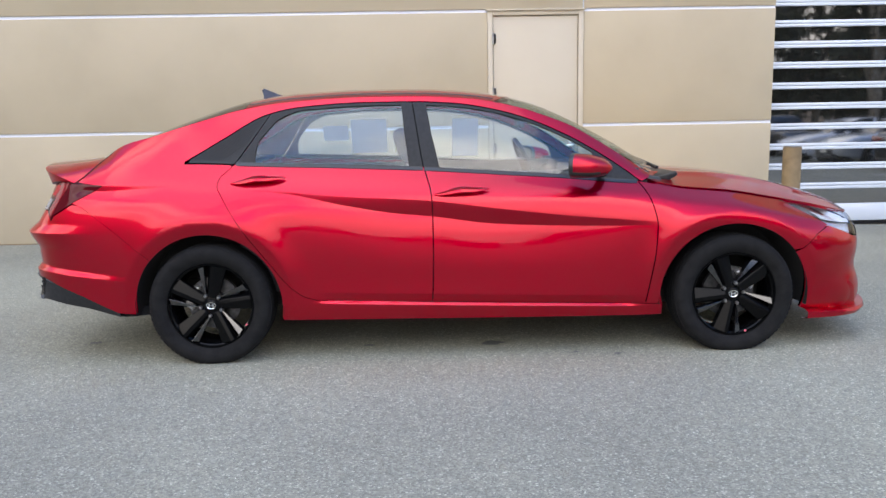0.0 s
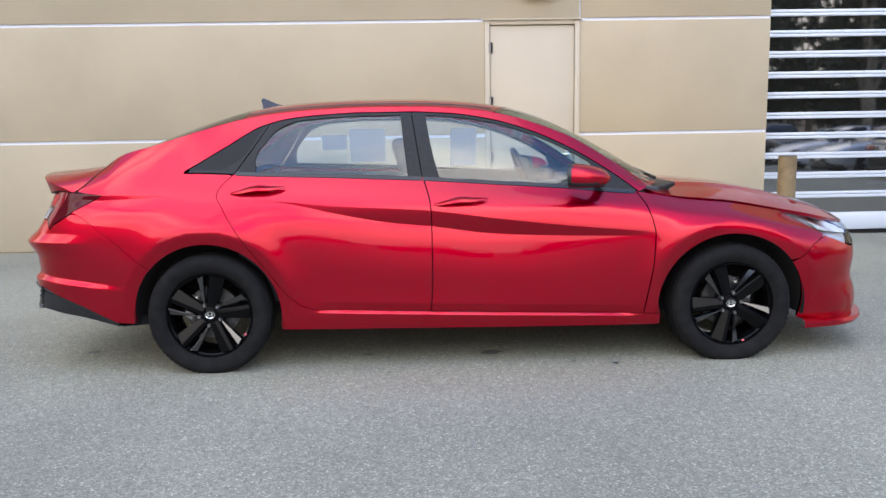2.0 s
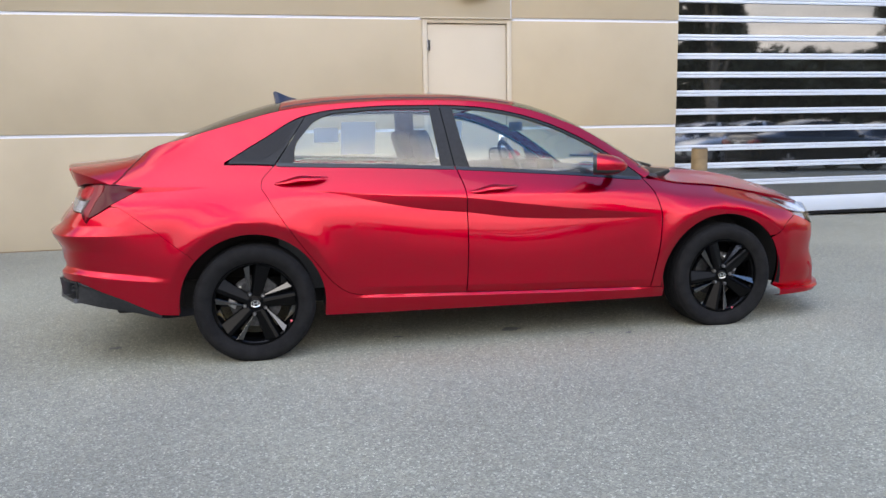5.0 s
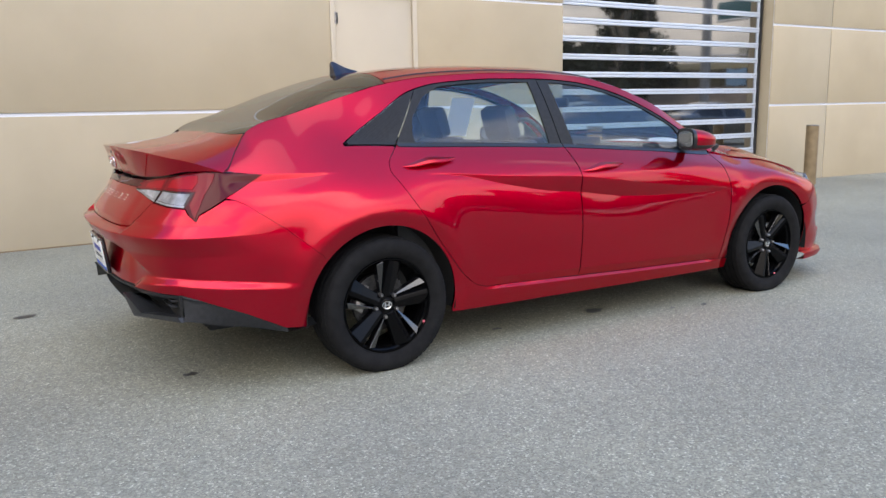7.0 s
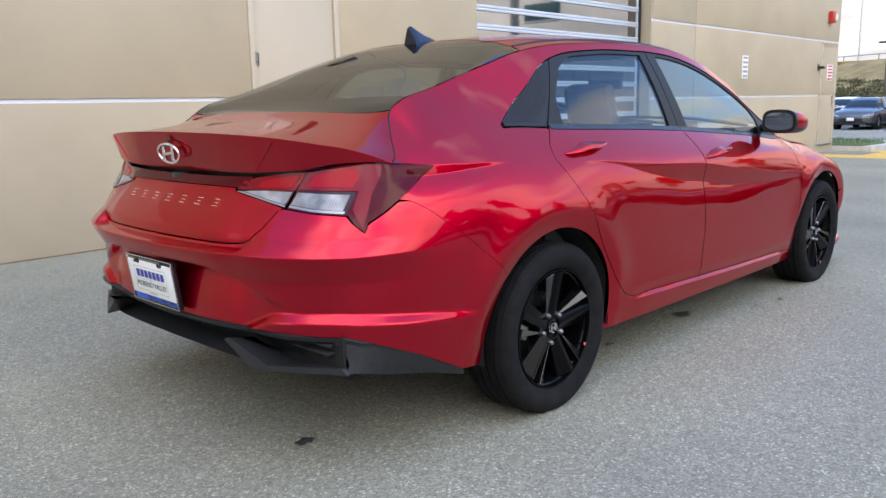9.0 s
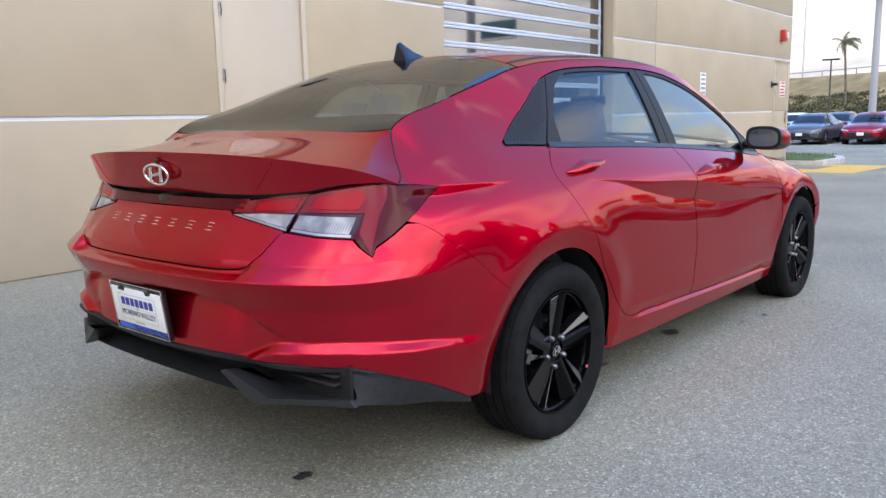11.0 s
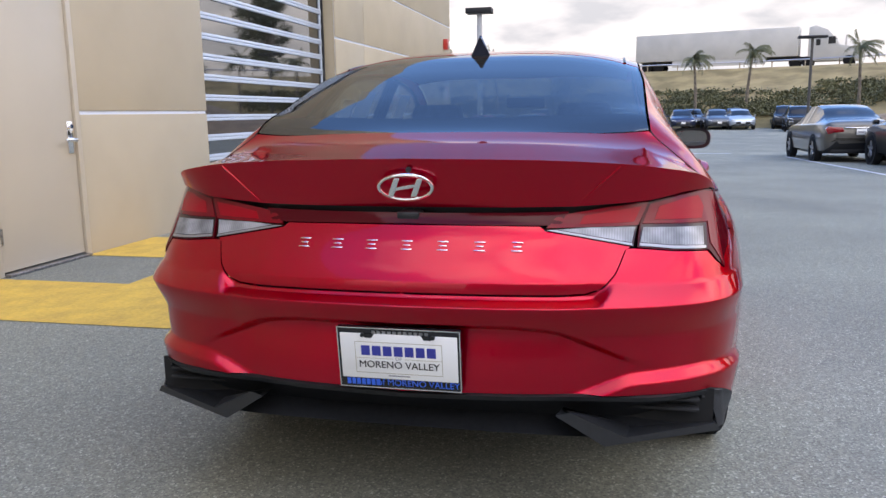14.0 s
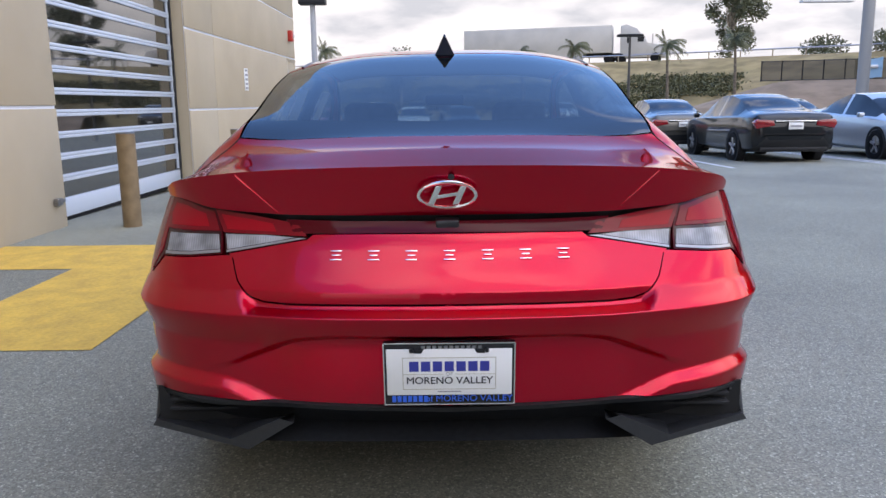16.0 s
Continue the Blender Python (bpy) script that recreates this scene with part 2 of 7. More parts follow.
M_GREYPRINT = material("grey_print", (0.3, 0.3, 0.31), 0.7)
M_BLUEPRINT = material("blue_print", (0.03, 0.04, 0.28), 0.5)
M_BLACKPRINT = material("black_print", (0.015, 0.015, 0.018), 0.5)


def asphalt():
    m = material("asphalt", (0.05, 0.05, 0.05), 0.85)
    n, l = m.node_tree.nodes, m.node_tree.links
    b = n["Principled BSDF"]
    tc = n.new("ShaderNodeTexCoord")
    v = n.new("ShaderNodeTexVoronoi")
    v.inputs["Scale"].default_value = 150
    hue = n.new("ShaderNodeSeparateColor")
    r = n.new("ShaderNodeValToRGB")
    e = r.color_ramp.elements
    e[0].position, e[0].color = 0.0, (0.165, 0.163, 0.132, 1)
    e[1].position, e[1].color = 1.0, (0.49, 0.48, 0.385, 1)
    for p, c in ((0.40, 0.232), (0.78, 0.275), (0.92, 0.33)):
        x = e.new(p)
        x.color = (c, c * 0.985, c * 0.765, 1)
    big = n.new("ShaderNodeTexNoise")
    big.inputs["Scale"].default_value, big.inputs["Detail"].default_value = 0.45, 6.0
    r2 = n.new("ShaderNodeValToRGB")
    r2.color_ramp.elements[0].position, r2.color_ramp.elements[0].color = 0.3, (0.72, 0.72, 0.74, 1)
    r2.color_ramp.elements[1].position, r2.color_ramp.elements[1].color = 0.7, (1.1, 1.1, 1.08, 1)
    fine = n.new("ShaderNodeTexNoise")
    fine.inputs["Scale"].default_value, fine.inputs["Detail"].default_value = 30, 5.0
    r3 = n.new("ShaderNodeValToRGB")
    r3.color_ramp.elements[0].position, r3.color_ramp.elements[0].color = 0.3, (0.88, 0.88, 0.88, 1)
    r3.color_ramp.elements[1].position, r3.color_ramp.elements[1].color = 0.7, (1.07, 1.07, 1.07, 1)
    m1, m2 = n.new("ShaderNodeMix"), n.new("ShaderNodeMix")
    for q in (m1, m2):
        q.data_type, q.blend_type = "RGBA", "MULTIPLY"
        q.inputs["Factor"].default_value = 1.0
    bp = n.new("ShaderNodeBump")
    bp.inputs["Strength"].default_value, bp.inputs["Distance"].default_value = 0.5, 0.004
    for q in (v, big, fine):
        l.new(tc.outputs["Object"], q.inputs["Vector"])
    l.new(v.outputs["Color"], hue.inputs[0])
    l.new(hue.outputs[0], r.inputs[0])
    l.new(big.outputs["Fac"], r2.inputs[0])
    l.new(fine.outputs["Fac"], r3.inputs[0])
    l.new(r.outputs[0], m1.inputs["A"])
    l.new(r2.outputs[0], m1.inputs["B"])
    l.new(m1.outputs["Result"], m2.inputs["A"])
    l.new(r3.outputs[0], m2.inputs["B"])
    l.new(m2.outputs["Result"], b.inputs["Base Color"])
    l.new(v.outputs["Distance"], bp.inputs["Height"])
    l.new(bp.outputs[0], b.inputs["Normal"])
    return m


M_ASPHALT = asphalt()


# ---- mesh helpers ----
def finish(bm, smooth=True, angle=35):
    me = bpy.data.meshes.new("mesh")
    bmesh.ops.recalc_face_normals(bm, faces=bm.faces)
    bm.to_mesh(me)
    bm.free()
    if smooth:
        me.shade_smooth()
        me.set_sharp_from_angle(angle=radians(angle))
    return me


def thing(name, label, category, group="", kind="", at=(0, 0, 0)):
    ob = new(name)
    ob.location = at
    ob.empty_display_size = 0.1
    return tagged(ob, label, category, group, kind)


def part(name, data, mat, parent, label=""):
    if isinstance(data, bmesh.types.BMesh):
        data = finish(data)
    if not data.materials:
        data.materials.append(mat)
    ob = new(name, data)
    ob.parent = parent
    if label:
        tagged(ob, label)
    return ob


def solid(name, data, mat, label="", category="", group="", kind="", at=(0, 0, 0)):
    if isinstance(data, bmesh.types.BMesh):
        data = finish(data)
    if not data.materials:
        data.materials.append(mat)
    ob = new(name, data)
    ob.location = at
    return tagged(ob, label, category, group, kind)


def box(bm, x0, x1, y0, y1, z0, z1, bevel=0.0, m=None):
    r = bmesh.ops.create_cube(bm, size=1.0)
    vs = r["verts"]
    t = Matrix.Translation(((x0 + x1) / 2, (y0 + y1) / 2, (z0 + z1) / 2)) @ Matrix.Diagonal((abs(x1 - x0), abs(y1 - y0), abs(z1 - z0), 1))
    bmesh.ops.transform(bm, matrix=(m @ t) if m else t, verts=vs)
    if bevel:
        es = list({e for v in vs for e in v.link_edges})
        bmesh.ops.bevel(bm, geom=es, offset=bevel, segments=2, affect="EDGES", profile=0.5)
    return bm


def boxm(*a, bevel=0.0, m=None):
    return box(bmesh.new(), *a, bevel=bevel, m=m)


def cyl(bm, r0, r1, z0, z1, seg=24, m=None, cap=True):
    r = bmesh.ops.create_cone(bm, cap_ends=cap, segments=seg, radius1=r0, radius2=r1, depth=z1 - z0)
    t = Matrix.Translation((0, 0, (z0 + z1) / 2))
    bmesh.ops.transform(bm, matrix=(m @ t) if m else t, verts=r["verts"])
    return bm


def lathe(profile, seg=64, axis="y", closed=False):
    """Turns (radius, height) pairs round an axis."""
    bm = bmesh.new()
    rings = []
    for r, h in profile:
        ring = []
        for i in range(seg):
            a = 2 * math.pi * i / seg
            p = (r * math.cos(a), h, r * math.sin(a)) if axis == "y" else (r * math.cos(a), r * math.sin(a), h)
            ring.append(bm.verts.new(p))
        rings.append(ring)
    pairs = list(zip(rings, rings[1:])) + ([(rings[-1], rings[0])] if closed else [])
    for a, b in pairs:
        for i in range(seg):
            j = (i + 1) % seg
            bm.faces.new((a[i], a[j], b[j], b[i]))
    return bm


def prism(poly, y0, y1, axis="y", bevel=0.0):
    """A flat outline given as (a, b) pairs, pulled from y0 to y1 along an axis."""
    bm = bmesh.new()
    put = {"y": lambda a, b, h: (a, h, b), "x": lambda a, b, h: (h, a, b), "z": lambda a, b, h: (a, b, h)}[axis]
    lo = [bm.verts.new(put(a, b, y0)) for a, b in poly]
    hi = [bm.verts.new(put(a, b, y1)) for a, b in poly]
    bm.faces.new(lo)
    bm.faces.new(hi)
    for i in range(len(poly)):
        j = (i + 1) % len(poly)
        bm.faces.new((lo[i], lo[j], hi[j], hi[i]))
    if bevel:
        bmesh.ops.recalc_face_normals(bm, faces=bm.faces)
        bmesh.ops.bevel(bm, geom=list(bm.edges), offset=bevel, segments=2, affect="EDGES", profile=0.5)
    return bm


def tube(points, radius, seg=10, taper=None, cap=True):
    """A round bar along points; taper: the radius at its end."""
    bm = bmesh.new()
    pts = [Vector(p) for p in points]
    rings = []
    for i, p in enumerate(pts):
        d = (pts[min(i + 1, len(pts) - 1)] - pts[max(i - 1, 0)]).normalized()
        q = d.to_track_quat("Z", "Y").to_matrix()
        r = radius + ((taper - radius) * i / (len(pts) - 1) if taper is not None else 0)
        rings.append([bm.verts.new(p + q @ Vector((r * math.cos(2 * math.pi * k / seg), r * math.sin(2 * math.pi * k / seg), 0))) for k in range(seg)])
    for a, b in zip(rings, rings[1:]):
        for k in range(seg):
            bm.faces.new((a[k], a[(k + 1) % seg], b[(k + 1) % seg], b[k]))
    if cap:
        bm.faces.new(rings[0])
        bm.faces.new(rings[-1])
    return bm


# ---- ground and building ----
_gx = [-60, 5.5, 14.5, 25, 38, 55, 70, 80, 400]
_gh = [0, 0, -0.13, -0.32, -0.45, -0.35, -0.2, -0.1, -0.1]


def gz(x):
    """Height of the car park, which falls slightly towards its middle."""
    return float(np.interp(x, _gx, _gh))


def ground_sheet():
    bm = bmesh.new()
    n = 24
    xs = sorted({-300, -120, -60, -30, 5.5, 14.5, 25, 55, *range(-20, 100, 2), 60, 90, 140, 220, 400})
    ys = sorted({-300, -140, -80, -50, *range(-30, 31, 5), 50, 90, 160, 300})
    g = [[bm.verts.new((x, y, gz(x))) for y in ys] for x in xs]
    for i in range(len(xs) - 1):
        for j in range(len(ys) - 1):
            bm.faces.new((g[i][j], g[i + 1][j], g[i + 1][j + 1], g[i][j + 1]))
    return finish(bm, False)


solid("ground", ground_sheet(), M_ASPHALT, "grey asphalt car park with pale aggregate", "ground", kind="structure")

WY = 3.84          # face of the building
BACK = WY + 0.016  # face behind the stucco panels
DOOR_X0, DOOR_X1, DOOR_Z = 1.86, 2.90, 2.42
ROLL_X0, ROLL_X1, ROLL_Z, ROLL_Y = 5.0, 9.13, 4.3, 4.06
END_X, TOP_Z = 17.9, 7.6

bm = bmesh.new()
for a in ((-9, DOOR_X0, 0, TOP_Z), (DOOR_X0, DOOR_X1, DOOR_Z, TOP_Z), (DOOR_X1, ROLL_X0, 0, TOP_Z), (ROLL_X0, ROLL_X1, ROLL_Z, TOP_Z), (ROLL_X1, END_X - 0.02, 0, TOP_Z)):
    box(bm, a[0], a[1], BACK, WY + 0.32, a[2] - 0.3 * (a[2] == 0), a[3])
wall = solid("wall_south", bm, M_GROOVE, "long beige stucco wall with pale horizontal reveals", "wall", kind="structure")


def panel(x0, x1, z0, z1):
    part("panel", boxm(x0, x1, WY, BACK - 0.004, z0, z1, bevel=0.004), M_WALL, wall)


G1, G2, G3, G4 = 1.19, 2.42, 1.13, 2.335   # reveals, near and far part of the wall
H = 0.016
for x0, x1, a, b in ((-9, DOOR_X0 - 0.002, G1, G2), (DOOR_X1 + 0.002, ROLL_X0, G1, G2), (ROLL_X1, 10.59, G3, G4), (10.606, END_X, G3, G4)):
    panel(x0, x1, -0.3, a - H)
    panel(x0, x1, a + H, b - H)
for x0, x1, b in ((-9, 2.893, G2), (2.907, ROLL_X0, G2), (ROLL_X1, 10.59, G4), (10.606, END_X, G4)):
    if x0 >= ROLL_X1:
        panel(x0, x1, b + H, 3.345 - H)
        panel(x0, x1, 3.345 + H, TOP_Z)
    else:
        panel(x0, x1, b + H, TOP_Z)
panel(ROLL_X0, ROLL_X1, ROLL_Z, TOP_Z)
# returns of the roller door's opening, in the same stucco
part("reveal", boxm(ROLL_X0 - 0.012, ROLL_X0 + 0.001, WY + 0.017, ROLL_Y + 0.1, 0, ROLL_Z), M_WALL, wall)
part("reveal", boxm(ROLL_X1 - 0.001, ROLL_X1 + 0.012, WY + 0.017, ROLL_Y + 0.1, 0, ROLL_Z), M_WALL, wall)
solid("wall_east", boxm(END_X - 0.3, END_X - 0.004, WY + 0.33, 26, -0.3, TOP_Z), M_WALL, "beige stucco end wall of the building", "wall", kind="structure")
solid("wall_west", boxm(-9.3, -9, WY, 26, -0.3, TOP_Z), M_WALL, "beige stucco end wall of the building", "wall", kind="structure")
solid("wall_north", boxm(-9, END_X - 0.3, 25.7, 26, -0.3, TOP_Z), M_WALL, "plain rear wall of the building", "wall", kind="structure")
# unseen wall, added to block low sky light on the ground behind the car
solid("wall_far_west", boxm(-19.0, -18.0, -34, 1.5, -0.3, 9.0), M_WALL, "unseen plain beige wall added behind the car to block low sky light", "wall", kind="structure")
solid("roof", boxm(-9, END_X - 0.31, WY + 0.33, 25.7, TOP_Z - 0.3, TOP_Z - 0.05), M_CLAD, "flat dark building roof", "roof", kind="structure")
# thin dark brown strip along the wall's foot, up to the door
solid("baseboard", boxm(-9, DOOR_X0 - 0.01, WY - 0.006, WY - 0.001, 0.0, 0.012), M_BOLLARD, "thin dark brown strip along the foot of the wall", "wall base", kind="structure")


def steel_door(name, x0, x1, z1, label):
    d = thing(name, label, "door", kind="structure", at=(x0, WY, 0))
    w = x1 - x0
    for a, b in ((0.0, 0.055), (w - 0.055, w)):
        part("jamb", boxm(a, b, -0.012, 0.12, 0, z1, bevel=0.004), M_DOOR, d)
    part("head", boxm(0.055, w - 0.055, -0.012, 0.12, z1 - 0.05, z1, bevel=0.004), M_DOOR, d)
    part("drip_cap", boxm(-0.02, w + 0.02, -0.035, 0.0, z1 - 0.004, z1 + 0.012, bevel=0.003), M_DOOR, d)
    part("leaf", boxm(0.061, w - 0.061, 0.012, 0.06, 0.03, z1 - 0.057, bevel=0.003), M_DOOR, d)
    part("seal", boxm(0.056, w - 0.056, 0.05, 0.12, 0.0, z1 - 0.051), M_GAP, d)
    part("threshold", boxm(0.056, w - 0.056, -0.06, 0.05, 0.0, 0.022, bevel=0.004), M_STEEL, d, "worn aluminium threshold")
    for hz in (0.3, 0.95, 1.55, z1 - 0.29):
        bm = cyl(bmesh.new(), 0.011, 0.011, hz - 0.06, hz + 0.06, 12, Matrix.Translation((0.058, -0.012, 0)))
        for q in (-0.02, 0.02):
            box(bm, 0.03, 0.09, 0.0, 0.014, hz - 0.055, hz + 0.055, 0.002)
        part("hinge", bm, M_STEEL, d, "steel butt hinge")
    bm = boxm(w - 0.155, w - 0.085, 0.0, 0.013, 0.86, 1.12, bevel=0.004)
    cyl(bm, 0.018, 0.016, 0.0, 0.055, 16, Matrix.Translation((w - 0.12, 0.0, 0.97)) @ Matrix.Rotation(radians(90), 4, "X"))
    box(bm, w - 0.25, w - 0.105, -0.062, -0.042, 0.958, 0.982, 0.006)
    cyl(bm, 0.02, 0.018, 0.0, 0.02, 16, Matrix.Translation((w - 0.12, 0.0, 1.08)) @ Matrix.Rotation(radians(90), 4, "X"))
    part("door_handle", bm, M_CHROME, d, "satin lever handle with lock")
    return d


steel_door("door_1", DOOR_X0, DOOR_X1, DOOR_Z, "beige painted steel service door, closed")


def roller_door():
    d = thing("door_2", "glazed sectional door with pale aluminium rails, closed", "roller door", kind="structure", at=(ROLL_X0, ROLL_Y, 0))
    w = ROLL_X1 - ROLL_X0
    part("bottom_rail", boxm(0.03, w - 0.06, -0.03, 0.03, 0.04, 0.238, bevel=0.006), M_RAIL, d)
    part("bottom_seal", boxm(0.03, w - 0.06, -0.025, 0.025, 0.0, 0.034), M_RUBBER, d)
    for s in (0.005, w - 0.075):
        part("guide_track", boxm(s, s + 0.03, -0.05, 0.05, 0.0, ROLL_Z), M_BLACKTRIM, d)
    step = 0.2267
    z = 0.258
    for k in range(17):
        part("pane", boxm(0.07, w - 0.12, -0.004, 0.004, z - 0.018 * (k == 0) + 0.002, z + step - 0.072), M_PANE, d)
        for s in (0.036, w - 0.118):
            part("stile", boxm(s, s + 0.04, -0.022, 0.022, z, z + step - 0.072, bevel=0.003), M_RAIL, d)
        bm = boxm(0.036, w - 0.078, -0.03, 0.03, z + step - 0.072, z + step - 0.038, bevel=0.005)
        box(bm, 0.036, w - 0.078, -0.03, 0.03, z + step - 0.034, z + step, 0.005)
        part("rail", bm, M_RAIL, d)
        z += step
    part("lining", boxm(0.0, w, 0.05, 0.09, 0.0, ROLL_Z), M_GAP, d)


roller_door()


def bollard(x, y, h):
    bm = lathe([(0.0, 0.0), (0.09, 0.0), (0.0905, 0.3), (0.09, h - 0.012), (0.082, h - 0.002), (0.06, h), (0.0, h + 0.004)], 32, "z")
    bmesh.ops.remove_doubles(bm, verts=bm.verts, dist=0.0005)
    ob = thing("bollard", "brown painted steel bollard beside the roller door", "bollard", "bollards by the roller door", at=(x, y, gz(x)))
    part("post", bm, M_BOLLARD, ob)
    rim = lathe([(0.089, h - 0.004), (0.0915, h + 0.002), (0.087, h + 0.006), (0.08, h + 0.003)], 24, "z", True)
    part("cap_rim", rim, M_STEEL, ob, "worn bare rim")


bollard(4.925, 3.15, 0.93)
bollard(9.29, 3.2, 0.88)


def marking(name, polys, mat, label):
    bm = bmesh.new()
    for p in polys:
        bm.faces.new([bm.verts.new((x, y, gz(x) + 0.004)) for x, y in p])
    return solid(name, finish(bm, False), mat, label, "road marking", kind="structure")


def bracket(x0, x1, y0, y1, a0, a1, b):
    return [[(x0, y0), (x1, y0), (x1, b), (x0, b)], [(x0, b), (a0, b), (a0, y1), (x0, y1)], [(a1, b), (x1, b), (x1, y1), (a1, y1)]]


marking("trim_yellow_box", bracket(0.86, 3.82, 1.765, WY - 0.01, 1.86, 2.83, 2.78), M_YELLOW, "worn yellow keep-clear box painted before the door")
marking("trim_yellow_box_far", bracket(15.0, 18.7, 1.65, WY - 0.01, 16.2, 17.9, 2.7), M_YELLOW, "worn yellow keep-clear box painted before the far door")

# ---- the red sedan ----
# x runs along the car from its rear axle, y to its left, z up. One half is shaped, the other mirrored.
from mathutils.geometry import delaunay_2d_cdt


def hermite(xs, ys):
    """A smooth curve through (xs, ys) without overshoot."""
    xs, ys = np.array(xs, float), np.array(ys, float)
    h = np.diff(xs)
    d = np.diff(ys) / h
    m = np.empty_like(ys)
    m[0], m[-1] = d[0], d[-1]
    for i in range(1, len(xs) - 1):
        m[i] = 0 if d[i - 1] * d[i] <= 0 else (h[i - 1] + h[i]) / (h[i - 1] / d[i] + h[i] / d[i - 1])

    def f(x):
        x = np.clip(np.asarray(x, float), xs[0], xs[-1])
        i = np.clip(np.searchsorted(xs, x) - 1, 0, len(xs) - 2)
        t = (x - xs[i]) / h[i]
        return (ys[i] * (1 + 2 * t) * (1 - t) ** 2 + h[i] * m[i] * t * (1 - t) ** 2 + ys[i + 1] * t * t * (3 - 2 * t) - h[i] * m[i + 1] * t * t * (1 - t))
    return f


def curve(*pts):
    return hermite([p[0] for p in pts], [p[1] for p in pts])


def step01(t):
    t = np.clip(t, 0, 1)
    return t * t * (3 - 2 * t)


# plan outline of the lower body, from the middle of the rear to the middle of the front
_o = [(-1.062, 0), (-1.052, 0.25), (-1.022, 0.45), (-0.965, 0.63), (-0.885, 0.755), (-0.77, 0.83), (-0.6, 0.872), (-0.35, 0.893), (0, 0.902), (0.5, 0.902),
      (1.15, 0.903), (1.7, 0.905), (2.3, 0.903), (2.72, 0.902), (3.0, 0.89), (3.2, 0.855), (3.36, 0.78), (3.48, 0.66), (3.56, 0.48), (3.595, 0.25), (3.605, 0)]
_k = np.concatenate([[0], np.cumsum([math.dist(a, b) for a, b in zip(_o, _o[1:])])])
_u = np.linspace(0, _k[-1], 4000)
_ox, _ow = hermite(_k, [p[0] for p in _o])(_u), hermite(_k, [p[1] for p in _o])(_u)
_g = np.ones(121) / 121
_px = np.convolve(np.concatenate([_ox[:60][::-1], _ox, _ox[-60:][::-1]]), _g, "valid")
_pw = np.convolve(np.concatenate([-_ow[1:61][::-1], _ow, -_ow[-61:-1][::-1]]), _g, "valid")
_s = np.concatenate([[0], np.cumsum(np.hypot(np.diff(_px), np.diff(_pw)))])
_s -= np.interp(0.0, _px, _s)
_nx, _nw = -np.gradient(_pw, _s), np.gradient(_px, _s)
S_REAR, S_FRONT = _s[0], _s[-1]
_top = int(np.argmax(_pw))


def sx(x):
    """Run along the outline at which the car's side is at x."""
    return float(np.interp(x, _px, _s))


def sy(w):
    """Run along the outline at which the rear is w from the middle."""
    return float(np.interp(w, _pw[:_top], _s[:_top]))


# how far each height stands out from the outline, at stations along it
LEVELS = [0.16, 0.22, 0.30, 0.40, 0.50, 0.60, 0.68, 0.76, 0.84, 0.90, 0.96]
REAR_STATIONS = [
    (S_REAR, [-0.14, -0.12, -0.09, -0.03, -0.012, -0.006, 0.0, -0.040, -0.108, -0.132, -0.14]),
    (sy(0.35), [-0.14, -0.12, -0.09, -0.03, -0.012, -0.006, 0.0, -0.040, -0.110, -0.134, -0.14]),
    (sy(0.6), [-0.14, -0.11, -0.075, -0.03, -0.012, -0.006, 0.0, -0.040, -0.100, -0.125, -0.135]),
    (sy(0.755), [-0.13, -0.10, -0.06, -0.025, -0.010, -0.003, 0.0, -0.025, -0.07, -0.105, -0.13]),
    (sx(-0.72), [-0.10, -0.08, -0.05, -0.025, -0.010, -0.002, 0.0, -0.016, -0.045, -0.07, -0.095]),
    (sx(-0.5), [-0.07, -0.05, -0.03, -0.018, -0.008, 0.0, 0.0, -0.010, -0.032, -0.055, -0.085]),
    (sx(0.0), [-0.06, -0.04, -0.022, -0.012, -0.004, 0.002, 0.006, -0.002, -0.028, -0.062, -0.10]),
]
FRONT_STATIONS = [
    (sx(0.6), [-0.062, -0.045, -0.022, -0.016, -0.008, -0.002, 0.0, -0.004, -0.022, -0.055, -0.10]),
    (sx(1.2), [-0.062, -0.045, -0.020, -0.018, -0.010, -0.004, 0.0, -0.002, -0.020, -0.055, -0.10]),
    (sx(2.2), [-0.062, -0.045, -0.020, -0.014, -0.006, 0.0, 0.002, -0.012, -0.045, -0.08, -0.12]),
    (sx(2.72), [-0.07, -0.05, -0.03, -0.016, -0.006, 0.004, -0.002, -0.045, -0.11, -0.14, -0.18]),
    (sx(3.1), [-0.07, -0.05, -0.03, -0.012, -0.004, -0.004, -0.04, -0.10, -0.16, -0.2, -0.24]),
    (sx(3.36), [-0.05, -0.02, -0.012, -0.03, -0.02, -0.04, -0.09, -0.14, -0.2, -0.24, -0.28]),
    (sx(3.55), [-0.04, -0.01, -0.012, -0.05, -0.03, -0.045, -0.09, -0.15, -0.2, -0.25, -0.3]),
    (S_FRONT, [-0.04, -0.01, -0.012, -0.05, -0.03, -0.045, -0.08, -0.14, -0.2, -0.25, -0.3]),
]
STATIONS = REAR_STATIONS + FRONT_STATIONS
_st = np.array([a for a, _ in STATIONS])
_zz = np.linspace(0.02, 1.10, 541)
_gk = np.exp(-0.5 * (np.arange(-45, 46) * 0.002 / 0.030) ** 2)
_gk /= _gk.sum()


